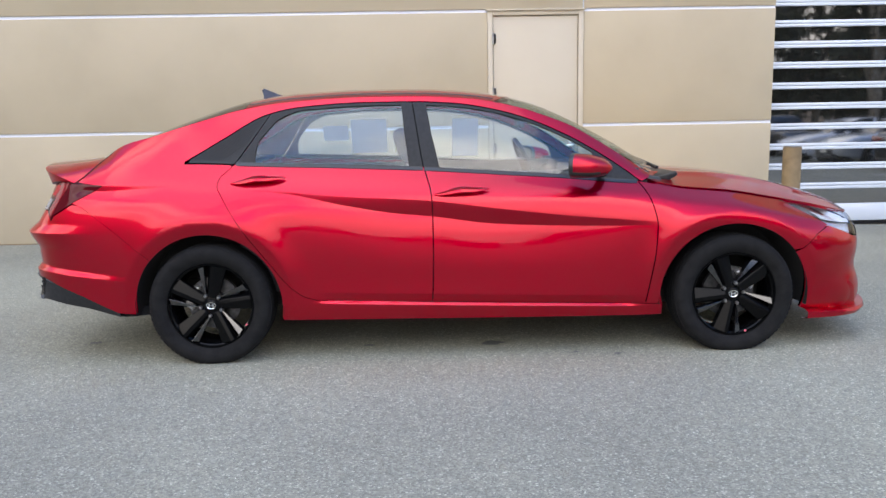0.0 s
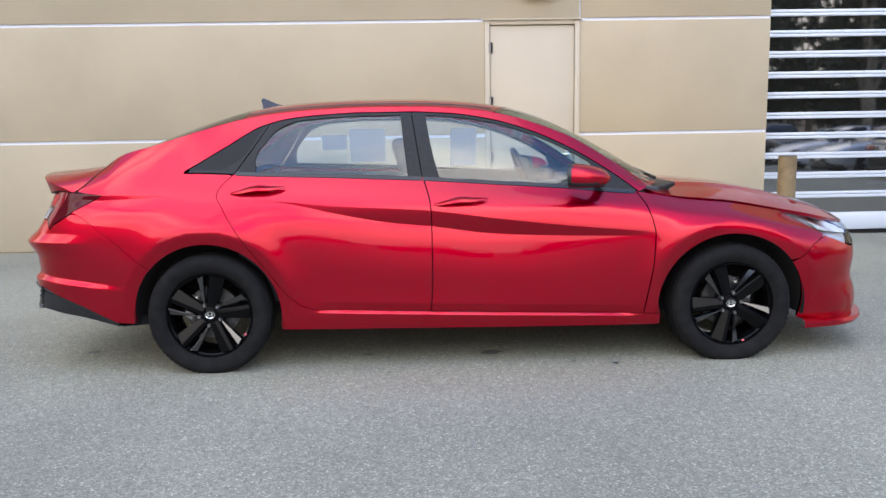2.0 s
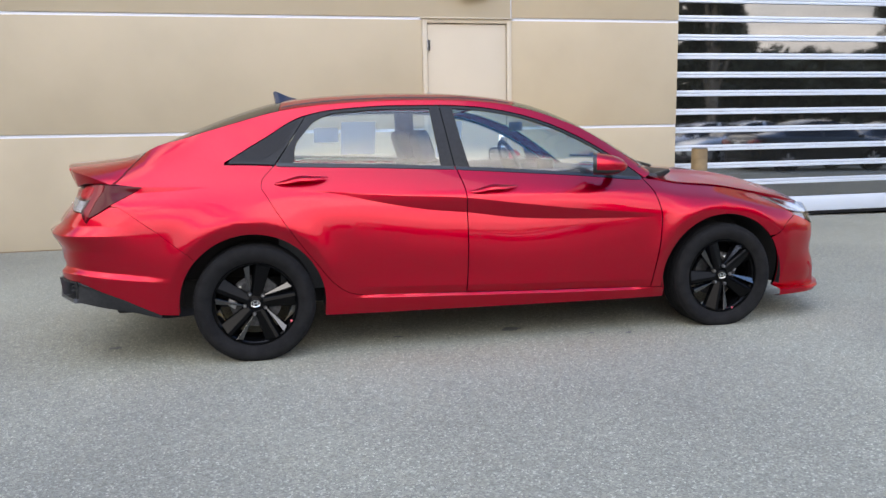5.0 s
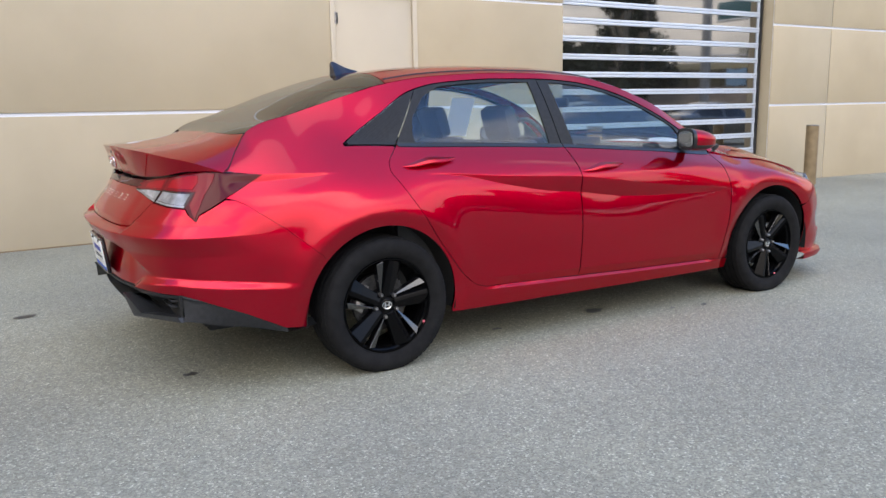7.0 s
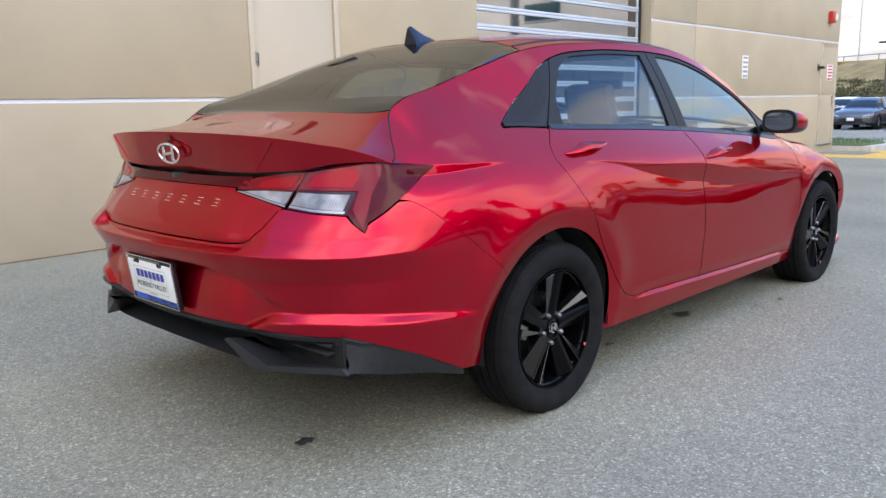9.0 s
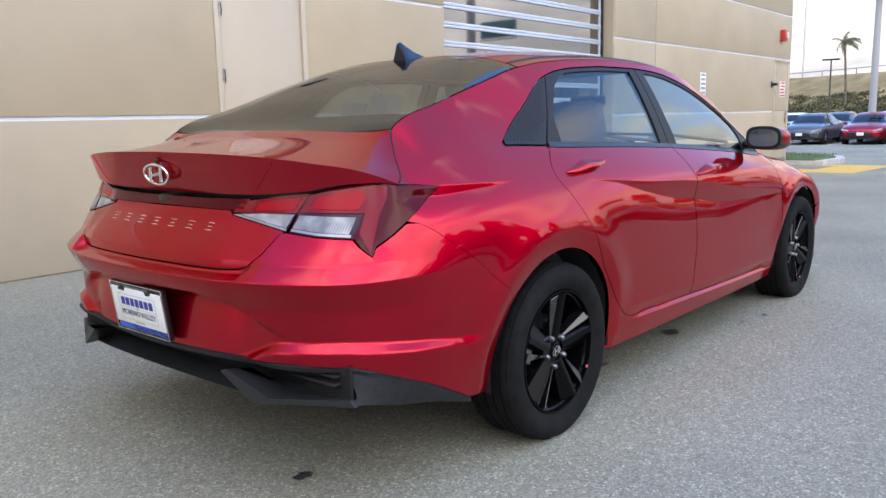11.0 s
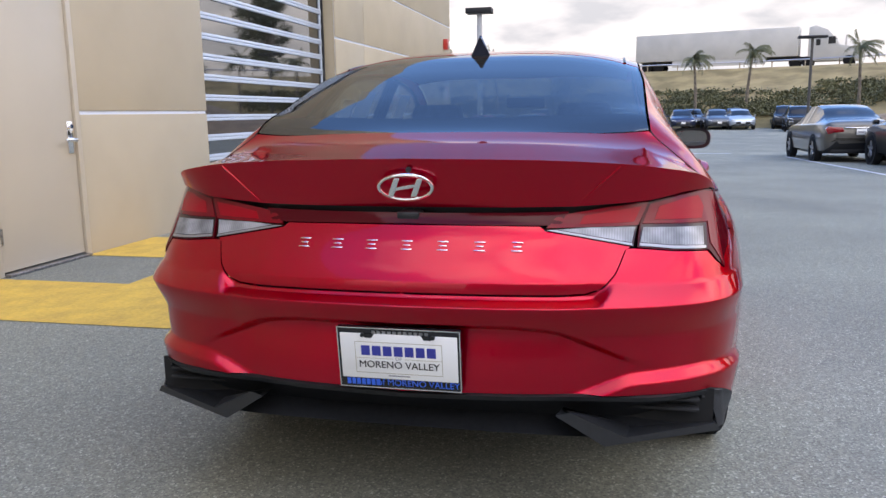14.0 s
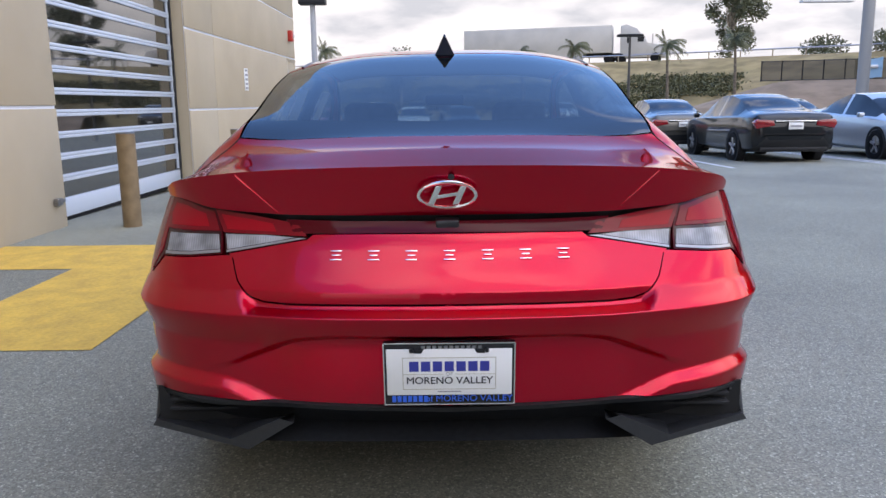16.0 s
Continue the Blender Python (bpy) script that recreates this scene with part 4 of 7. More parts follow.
# roof, glass, bonnet
def loop_xy(front, rear, x0, x1, trim=0.004):
    """Outline on the top: along the rail from x0 to x1, then across by the front line, back along the middle, out by the rear line."""
    xs = np.linspace(x0, x1, 60)
    return [(float(x), float(rail_y(x)) - trim) for x in xs] + front + rear


rear_top = [(0.215, 0.0), (0.212, 0.25), (0.20, 0.42)]
rear_low = [(-0.560, 0.0), (-0.556, 0.25), (-0.542, 0.45)]
ws_top = [(1.56, 0.46), (1.62, 0.25), (1.645, 0.0)]
part("roof_panel", skin_mesh(loop_xy(ws_top, rear_top, 0.185, 1.50), top_skin, 0.02, mirror=2, gap=0.001), M_PAINT, car)
part("rear_window", skin_mesh([(float(x), float(rail_y(x)) - 0.006) for x in np.linspace(-0.512, 0.18, 40)] + rear_top[::-1] + rear_low, top_skin, 0.02, mirror=2, gap=0.001, depth=0.006, lift=-0.001), M_GLASS_REAR, car, "dark tinted rear window")
part("windscreen", skin_mesh([(float(x), float(rail_y(x)) - 0.012) for x in np.linspace(1.51, 2.28, 40)] + [(2.36, 0.5), (2.42, 0.25), (2.44, 0.0)] + ws_top[::-1], top_skin, 0.02, mirror=2, depth=0.006, lift=-0.002), M_GLASS_FRONT, car)
hood = [(2.44, 0.0), (2.42, 0.25), (2.37, 0.5), (2.30, 0.70)] + [(float(x), float(belt_y(x)) - 0.003) for x in np.linspace(2.33, 3.40, 50)] + [(3.50, 0.42), (3.55, 0.2), (3.56, 0.0)]
part("bonnet", skin_mesh(hood, hood_skin, 0.02, mirror=2, gap=0.001), M_PAINT, car)


def grid_mesh(P, N=None, both=True, smooth=True, angle=30):
    """A sheet from an array of points (rows, columns, 3), for the right half and, where both, the left half too."""
    P = np.asarray(P, float)
    r, c, _ = P.shape
    bm = bmesh.new()
    for sgn in ((-1, 1) if both else (1,)):
        v = [[bm.verts.new((P[i, j, 0], sgn * P[i, j, 1], P[i, j, 2])) for j in range(c)] for i in range(r)]
        for i in range(r - 1):
            for j in range(c - 1):
                q = (v[i][j], v[i + 1][j], v[i + 1][j + 1], v[i][j + 1])
                bm.faces.new(q)
    bmesh.ops.remove_doubles(bm, verts=bm.verts, dist=0.0004)
    me = bpy.data.meshes.new("sheet")
    bmesh.ops.recalc_face_normals(bm, faces=bm.faces)
    bm.to_mesh(me)
    bm.free()
    me.shade_smooth()
    me.set_sharp_from_angle(angle=radians(angle))
    return me


def line3(pts, n, corner=()):
    """n points along a 3D line through pts, smooth but for the corners named by index."""
    pts = np.array(pts, float)
    k = np.concatenate([[0], np.cumsum(np.linalg.norm(np.diff(pts, axis=0), axis=1))])
    cuts = [0, *corner, len(pts) - 1]
    u = []
    per = max(2, n // (len(cuts) - 1))
    out = []
    for a, b in zip(cuts, cuts[1:]):
        t = np.linspace(k[a], k[b], per, endpoint=(b == len(pts) - 1))
        out.append(np.stack([hermite(k[a:b + 1], pts[a:b + 1, i])(t) for i in range(3)], 1))
    return np.concatenate(out)


# boot lid: deck, overhanging lip, lower face
CREST = [(-0.966, 0.0, 1.036), (-0.952, 0.276, 1.032), (-0.908, 0.52, 1.020), (-0.855, 0.65, 1.003), (-0.795, 0.718, 0.988), (-0.715, 0.762, 0.960), (-0.664, 0.776, 0.939)]
LIP = [(-0.914, 0.0, 0.909), (-0.910, 0.25, 0.910), (-0.898, 0.42, 0.913), (-0.855, 0.60, 0.926), (-0.79, 0.70, 0.944), (-0.72, 0.755, 0.946), (-0.664, 0.776, 0.937)]
crest, lip = line3(CREST, 60), line3(LIP, 60, (2,))
gl = [(x, y) for x, y in smooth_line([(-0.562, 0.0), (-0.558, 0.25), (-0.544, 0.45), (-0.516, 0.606)])]
glx = np.array([top_skin(a, b)[0] for a, b in gl])
glass_edge = line3(glx, 60)
n = len(crest)
glass_edge = np.stack([np.interp(np.linspace(0, 1, n), np.linspace(0, 1, len(glass_edge)), glass_edge[:, i]) for i in range(3)], 1)
left = line3([crest[0], (-0.80, 0, 1.049), (-0.66, 0, 1.066), glass_edge[0]], 24)
right = line3([crest[-1]] + [(float(x), float(rail_y(x)) - 0.003, float(rail_z(x)) + 0.001) for x in np.linspace(-0.64, -0.535, 8)] + [glass_edge[-1]], 24)
ruled_u, ruled_v = np.linspace(0, 1, n)[None, :, None], np.linspace(0, 1, 24)[:, None, None]
deck = (1 - ruled_v) * crest[None] + ruled_v * glass_edge[None]
ends = [left - np.linspace(0, 1, 24)[:, None] * (glass_edge[0] - crest[0]) - crest[0], right - np.linspace(0, 1, 24)[:, None] * (glass_edge[-1] - crest[-1]) - crest[-1]]
deck = deck + (1 - ruled_u ** 3) * ends[0][:, None] + ruled_u ** 7 * ends[1][:, None]
lid = part("boot_lid", grid_mesh(deck), M_PAINT, car)
face = np.stack([crest * (1 - t) + lip * t for t in np.linspace(0, 1, 10)])
part("boot_lip", grid_mesh(face, angle=12), M_PAINT, car)
top_i = int(np.argmin(np.abs(crest[:, 1] - 0.54)))
for sgn in (-1, 1):
    a, b = (Vector((q[0], sgn * q[1], q[2])) for q in (crest[top_i] * 0.94 + lip[30] * 0.06, lip[30] * 0.96 + crest[top_i] * 0.04))
    part("crease_ridge", tube([a, a.lerp(b, 0.5) + Vector((-0.001, 0, 0)), b], 0.0042, 8, 0.0012), M_PAINT, car)
# a black sheet puts the shade of the slot below the lip into colour
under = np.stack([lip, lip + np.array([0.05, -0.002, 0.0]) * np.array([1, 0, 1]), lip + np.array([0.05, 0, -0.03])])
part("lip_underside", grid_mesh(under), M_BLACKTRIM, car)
low = rear_poly([(0.0, 0.866), (0.20, 0.866), (0.335, 0.8645), (0.35, 0.8525), (0.555, 0.815), (0.542, 0.806), (0.520, 0.757), (0.487, 0.724), (0.452, 0.713), (0.40, 0.711), (0.0, 0.711)])
part("boot_face", skin_mesh(low, flank, 0.014, mirror=2, gap=0.0003, creases=CREASES), M_PAINT, car)

for sgn in (-1, 1):
    part("seam_channel", tube([(x, sgn * (float(rail_y(x)) - 0.002), float(rail_z(x)) - 0.0005) for x in np.linspace(-0.655, -0.512, 20)], 0.0024, 6), M_GAP, car)

# tail lamps and the bar between them
bar = rear_poly([(0.0, 0.869), (0.345, 0.866), (0.385, 0.866), (0.405, 0.900), (0.25, 0.897), (0.0, 0.896)])
part("lamp_bar", skin_mesh(bar, flank, 0.016, mirror=2, lift=0.003, depth=0.01), M_LAMPDARK, car, "smoked red lamp bar across the boot")
LAMP_OUT = side_poly([(-0.775, 0.776), (-0.72, 0.806), (-0.668, 0.838), (-0.60, 0.873), (-0.545, 0.902), (-0.511, 0.923), (-0.60, 0.931), (-0.664, 0.934), (-0.70, 0.940)])
LAMP_IN = rear_poly([(0.73, 0.946), (0.68, 0.939), (0.594, 0.917), (0.577, 0.866), (0.572, 0.8125), (0.66, 0.8035), (0.749, 0.798), (0.770, 0.772), (0.792, 0.749)])
for mi in (0, 1):
    def lens(name, outline, mat, lift, parent, label="", depth=0.006):
        return part(name, skin_mesh(outline, flank, 0.014, mirror=mi, lift=lift, depth=depth), mat, parent, label)
    lamp = lens("tail_lamp", LAMP_OUT + LAMP_IN, M_LAMPDARK, 0.0025, car, "dark red wraparound tail lamp with clear lower lens", 0.02)
    lens("red_lens", rear_poly([(0.583, 0.8665), (0.746, 0.8635), (0.7525, 0.812), (0.786, 0.759)]) + side_poly([(-0.742, 0.852), (-0.705, 0.903), (-0.694, 0.932)])
         + rear_poly([(0.73, 0.940), (0.68, 0.933), (0.601, 0.914)]), M_LAMPRED, 0.0045, lamp, "red lens bent down beside the clear one")
    lens("lamp_core", rear_poly([(0.612, 0.8755), (0.730, 0.872), (0.735, 0.900), (0.722, 0.927), (0.685, 0.923), (0.624, 0.907)]), M_LAMPCORE, 0.0058, lamp, "brighter red lamp core", 0.003)
    lens("lens_frame", rear_poly([(0.576, 0.8145), (0.66, 0.8055), (0.744, 0.8005), (0.7415, 0.8605), (0.5805, 0.8645)]), M_LAMPFRAME, 0.0036, lamp, "dark smoked lens frame")
    lens("clear_lens", rear_poly([(0.5785, 0.823), (0.66, 0.8145), (0.734, 0.810), (0.733, 0.8535), (0.5855, 0.858)]), M_LAMPCLEAR, 0.0048, lamp, "clear ribbed lens")
    lens("lens_strip", rear_poly([(0.577, 0.8155), (0.66, 0.8068), (0.740, 0.802), (0.7395, 0.8085), (0.66, 0.8130), (0.5775, 0.8215)]), M_STRIP, 0.0048, lamp, "silvery strip under the clear lens")
    boot_lamp = lens("inner_lamp", rear_poly([(0.350, 0.8595), (0.573, 0.8635), (0.5975, 0.921), (0.50, 0.909), (0.375, 0.890)]), M_LAMPRED, 0.003, car, "dull red inner lamp on the boot lid", 0.012)
    lens("lamp_core", rear_poly([(0.43, 0.868), (0.562, 0.871), (0.580, 0.908), (0.50, 0.898), (0.44, 0.888)]), M_LAMPCORE, 0.0042, boot_lamp, "brighter red lamp core", 0.003)
    lens("lens_frame", rear_poly([(0.562, 0.815), (0.47, 0.831), (0.345, 0.855), (0.46, 0.8625), (0.571, 0.8625)]), M_LAMPFRAME, 0.0022, boot_lamp, "dark smoked lens frame", 0.012)
    lens("reversing_lens", rear_poly([(0.558, 0.823), (0.47, 0.8385), (0.380, 0.8555), (0.46, 0.8595), (0.566, 0.8595)]), M_LAMPCLEAR, 0.0034, boot_lamp, "clear reversing lens")
    lens("lens_strip", rear_poly([(0.560, 0.8165), (0.47, 0.8325), (0.352, 0.8545), (0.375, 0.8548), (0.47, 0.8372), (0.559, 0.8215)]), M_STRIP, 0.0034, boot_lamp, "silvery strip under the clear lens")

# lower rear: dark skirt with side vents and fins
SK_RUN = rear_poly([(0.0, 0.450), (0.2, 0.453), (0.452, 0.456), (0.60, 0.457), (0.765, 0.450), (0.80, 0.432)]) + side_poly([(-0.742, 0.405), (-0.633, 0.360), (-0.462, 0.271)])
SK_TOP = [tuple(p) for p in flank([a for a, _ in SK_RUN], [b for _, b in SK_RUN]) + np.array([0.004, -0.001, 0.001])]
SK_TOP[0] = (SK_TOP[0][0], 0.0, SK_TOP[0][2])
SK_LOW = [(-0.988, 0.0, 0.342), (-0.986, 0.2, 0.342), (-0.975, 0.42, 0.341), (-0.945, 0.60, 0.340), (-0.870, 0.785, 0.350), (-0.825, 0.804, 0.342), (-0.742, 0.818, 0.320), (-0.633, 0.835, 0.300), (-0.462, 0.855, 0.255)]
skt, skl = line3(SK_TOP, 60, (4,)), line3(SK_LOW, 60, (4,))
lipr = skt + np.array([-0.012, 0, -0.004]) * (skt[:, :1] < -0.8)
inn = np.stack([skt, lipr, lipr + np.array([0.006, 0, -0.013]), lipr + np.array([0.05, 0, 0]) * step01((0.745 - skt[:, 1:2]) / 0.03) + np.array([0.004, 0, -0.020]), skt * 0.2 + skl * 0.8 + np.array([0.085, -0.004, 0]) * step01((0.770 - skt[:, 1:2]) / 0.03), skl, skl + np.array([0.03, -0.02, -0.008]), skl + np.array([0.25, -0.10, -0.01])])
inn[:, :, 1] = np.maximum(inn[:, :, 1], 0) * (skt[None, :, 1] > 0.001)
part("rear_skirt", grid_mesh(inn, angle=25), M_CLAD, car, "dark grey plastic lower bumper")
for sgn in (-1, 1):
    def P(x, y, z):
        return (x, sgn * y, z)
    bm = bmesh.new()
    pts = [(-1.026, 0.385, 0.412), (-1.030, 0.42, 0.424), (-1.008, 0.505, 0.334), (-0.985, 0.555, 0.352), (-0.885, 0.778, 0.366), (-0.877, 0.792, 0.346), (-0.90, 0.76, 0.395), (-0.95, 0.60, 0.335), (-0.90, 0.52, 0.334), (-0.83, 0.78, 0.342), (-0.93, 0.40, 0.40), (-0.90, 0.57, 0.350), (-0.845, 0.775, 0.360)]
    v = [bm.verts.new(P(*q)) for q in pts]
    for f in ((0, 1, 3, 2), (2, 3, 4, 5), (5, 4, 12, 9), (1, 10, 11, 3), (3, 11, 12, 4), (0, 2, 8, 10), (2, 5, 9, 8)):
        bm.faces.new([v[i] for i in f])
    part("diffuser_fin", finish(bm, True, 20), M_FIN, car, "angled dark plastic fin")
    bm = bmesh.new()
    for k in range(2):
        zc = 0.402 + 0.024 * k
        box(bm, -0.900 + 0.004 * k, -0.87, sgn * 0.50, sgn * 0.735, zc - 0.005, zc + 0.003, 0.002, None)
    part("vent_slat", bm, M_UNDER, car)
    # near-black sheet: the vent's deep shade put into its colour
    part("vent_back", boxm(-0.872, -0.862, sgn * 0.42, sgn * 0.772, 0.345, 0.452), M_GAP, car)
part("rear_underpanel", boxm(-0.74, -0.35, -0.60, 0.60, 0.25, 0.42, bevel=0.03), M_UNDER, car)

# dealer plate with its frame; makers' names as plain bars
def words(text, size, m, mat, parent, name="print", weight=0.0):
    """Flat lettering in the built-in font, its middle at the origin of m, read from behind the car."""
    c = bpy.data.curves.new("text", "FONT")
    c.body, c.size, c.align_x, c.align_y, c.extrude, c.offset = text, size, "CENTER", "CENTER", 0.0003, weight
    tmp = new("text", c)
    me = bpy.data.meshes.new_from_object(tmp)
    bpy.data.objects.remove(tmp)
    me.transform(m @ Matrix(((0, 0, -1, 0), (-1, 0, 0, 0), (0, 1, 0, 0), (0, 0, 0, 1))))
    return part(name, me, mat, parent)


def plate():
    rot = Matrix.Translation((-1.050, 0, 0.545)) @ Matrix.Rotation(radians(-7), 4, "Y")
    black = material("black_frame_enamel", (0.012, 0.013, 0.016), 0.2)
    p = part("plate_frame", boxm(-0.006, 0.012, -0.158, 0.158, -0.082, 0.082, bevel=0.004, m=rot), black, car, "black enamel plate frame with a chrome edge")
    rim = bmesh.new()
    for a in ((-0.158, 0.158, 0.0788, 0.082), (-0.158, 0.158, -0.082, -0.0788), (-0.158, -0.1548, -0.0788, 0.0788), (0.1548, 0.158, -0.0788, 0.0788)):
        box(rim, -0.0075, -0.0055, a[0], a[1], a[2], a[3], 0.0006, rot)
    part("frame_edge", rim, M_CHROME, p, "thin chrome edge")
    part("plate", boxm(-0.0085, -0.002, -0.150, 0.150, -0.055, 0.066, bevel=0.002, m=rot), M_PAPER, p, "white dealer plate with blue and black print")
    for s_ in (-1, 1):
        part("frame_tab", prism([(s_ * 0.094, 0.0665), (s_ * 0.060, 0.0665), (s_ * 0.066, 0.0555), (s_ * 0.084, 0.0555)], -0.0092, -0.007, "x"), black, p).matrix_basis = rot
    bm = bmesh.new()
    for a, b, c, d in ((-0.112, 0.112, 0.0435, 0.0450), (-0.112, 0.112, -0.0395, -0.038), (-0.112, -0.1105, -0.038, 0.0435), (0.1105, 0.112, -0.038, 0.0435), (-0.112, -0.014, 0.0005, 0.0015), (0.014, 0.112, 0.0005, 0.0015)):
        box(bm, -0.0092, -0.0083, a, b, c, d, 0, rot)
    part("print_border", bm, material("gold_grey_print", (0.42, 0.39, 0.30), 0.6), p)
    bm = bmesh.new()
    for k in range(7):
        y = 0.0845 - k * 0.0282
        box(bm, -0.0093, -0.0083, y - 0.0112, y + 0.0112, 0.0085, 0.0345, 0, rot)
    part("print_bar", bm, M_BLUEPRINT, p)
    at = lambda y, z: rot @ Matrix.Translation((-0.0090, y, z))
    words("OF", 0.013, at(0.0, 0.0012), M_GREYPRINT, p)
    words("MORENO VALLEY", 0.0262, at(0.0, -0.0165), M_BLACKPRINT, p)
    words("MORENO VALLEY", 0.0262, at(-0.0006, -0.0163), M_BLACKPRINT, p)
    part("print_bar", boxm(-0.0092, -0.0083, -0.028, 0.028, -0.0468, -0.0435, m=rot), M_GREYPRINT, p)
    blue = material("bright_blue_print", (0.02, 0.12, 0.62), 0.4)
    at2 = lambda y, z: rot @ Matrix.Translation((-0.0066, y, z))
    words("of MORENO VALLEY", 0.0235, at2(-0.047, -0.0655), blue, p)
    bm = bmesh.new()
    for k in range(7):
        y = 0.134 - k * 0.0128
        box(bm, -0.0072, -0.005, y - 0.0048, y + 0.0048, -0.0735, -0.0575, 0, rot)
    part("print_bar", bm, blue, p)
    bm = bmesh.new()
    for k in range(11):
        y = 0.062 - k * 0.0135
        box(bm, -0.0068, -0.005, y - 0.0045, y + 0.0045, 0.063, 0.0735, 0, rot)
    part("print_bar", bm, M_STEEL, p)
    for y in (-0.09, 0.09):
        part("screw", cyl(bmesh.new(), 0.006, 0.005, 0, 0.006, 12, rot @ Matrix.Translation((-0.007, y, 0.063)) @ Matrix.Rotation(radians(-90), 4, "Y")), M_BLACKTRIM, p)


plate()

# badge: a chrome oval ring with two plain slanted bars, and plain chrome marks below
def badge():
    m = Matrix.Translation((-0.953, 0, 0.965)) @ Matrix.Rotation(radians(-13.5), 4, "Y")
    bm = bmesh.new()
    n, k = 40, 8
    ring = []
    for i in range(n):
        a = 2 * math.pi * i / n
        row = []
        for j in range(k):
            b = 2 * math.pi * j / k
            ry, rz = 0.0695 + 0.005 * math.cos(b), 0.0325 + 0.005 * math.cos(b)
            row.append(bm.verts.new(m @ Vector((-0.006 + 0.004 * math.sin(b), ry * math.cos(a), rz * math.sin(a)))))
        ring.append(row)
    for i in range(n):
        for j in range(k):
            bm.faces.new((ring[i][j], ring[(i + 1) % n][j], ring[(i + 1) % n][(j + 1) % k], ring[i][(j + 1) % k]))
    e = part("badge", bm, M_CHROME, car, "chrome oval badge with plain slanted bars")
    for s in (-1, 1):
        poly = [(s * 0.030 - 0.008 - 0.010, -0.024), (s * 0.030 + 0.008 - 0.010, -0.024), (s * 0.030 + 0.010 + 0.008, 0.024), (s * 0.030 - 0.008 + 0.010, 0.024)]
        bm = prism([(-a, b) for a, b in poly], -0.010, -0.002, "x", 0.0015)
        bmesh.ops.transform(bm, matrix=m, verts=bm.verts)
        part("badge_bar", bm, M_CHROME, e)
    bm = prism([(0.026, -0.009), (0.022, 0.001), (-0.026, 0.009), (-0.022, -0.001)], -0.009, -0.002, "x", 0.001)
    bmesh.ops.transform(bm, matrix=m, verts=bm.verts)
    part("badge_bar", bm, M_CHROME, e)
    for i in range(7):
        y = 0.275 - i * (0.558 / 6)
        q = flank([sy(abs(y)) if abs(y) > 0.004 else S_REAR], [0.8175])[0]
        bm = bmesh.new()
        for dz in (-0.0095, 0.0, 0.0095):
            w = 0.0145 if dz else 0.010
            s_at = sy(abs(y)) if abs(y) > 0.004 else S_REAR
            q, q2 = flank([s_at] * 2, [0.8175 + dz, 0.8195 + dz])
            tilt = math.atan2(q2[0] - q[0], q2[2] - q[2])
            box(bm, -0.0032, 0.002, -w, w, -0.0012, 0.0012, 0.0004, Matrix.Translation((q[0], y, q[2])) @ Matrix.Rotation(tilt, 4, "Y"))
        part("lettering_mark", bm, M_CHROME, car)
    part("camera_pod", boxm(-0.940, -0.885, -0.030, 0.030, 0.876, 0.900, bevel=0.006), M_BLACKTRIM, car)
    part("boot_button", cyl(bmesh.new(), 0.008, 0.007, 0, 0.004, 16, Matrix.Translation((-0.962, -0.01, 1.008)) @ Matrix.Rotation(radians(-90), 4, "Y")), M_BLACKTRIM, car)


badge()

# shark-fin aerial
bm = bmesh.new()
rows = []
for t in np.linspace(0, 1, 12):
    x = 0.175 + 0.150 * t
    hgt = float(np.interp(t, [0, 0.10, 0.3, 0.6, 1.0], [0.070, 0.076, 0.055, 0.028, 0.004]))
    if t < 0.06:
        hgt *= 0.98
    zb = float(top_skin(x, 0.0)[0, 2]) - 0.004
    w = 0.040 * (1 - 0.75 * t) * float(np.interp(t, [0, 0.12, 1], [0.95, 1, 1]))
    tipx = x - 0.012 * (1 - t)
    rows.append([bm.verts.new(q) for q in ((x, -w, zb), (x, -w * 0.55, zb + hgt * 0.5), (tipx, -0.003, zb + hgt), (tipx, 0.003, zb + hgt), (x, w * 0.55, zb + hgt * 0.5), (x, w, zb))])
for a, b in zip(rows, rows[1:]):
    for i in range(5):
        bm.faces.new((a[i], a[i + 1], b[i + 1], b[i]))
bm.faces.new(rows[0])
bm.faces.new(rows[-1])
part("roof_aerial", bm, material("gloss_dark_blue_black", (0.008, 0.010, 0.022), 0.15), car, "glossy dark shark-fin aerial")

# side windows and their black frames
def dz(x, d=0.0):
    return float(belt_z(x)) + d


DLO = hermite([p[0] for p in dlo_top], [p[1] for p in dlo_top])


def top_of(x, d=0.0):
    return float(DLO(x)) + d


xs = lambda a, b, k: [float(v) for v in np.linspace(a, b, k)]
g_r = [(x, dz(x, -0.004)) for x in xs(0.236, 1.060, 16)] + [(1.045, 1.10), (1.022, top_of(1.01, -0.010))] + [(x, top_of(x, -0.010)) for x in xs(0.95, 0.46, 12)] + [(0.394, 1.272), (0.342, 1.242), (0.254, 1.140), (0.240, 1.09)]
g_f = [(x, dz(x, -0.004)) for x in xs(1.192, 2.03, 16)] + [(2.042, 0.99)] + [(x, top_of(x, -0.010)) for x in xs(2.01, 1.126, 24)] + [(1.151, 1.15)]
f_q = [(x, dz(x, -0.002)) for x in xs(-0.085, 0.146, 8)] + [(0.225, 1.13), (0.318, top_of(0.318, -0.004))] + [(x, top_of(x, -0.004)) for x in xs(0.28, -0.085, 14)]
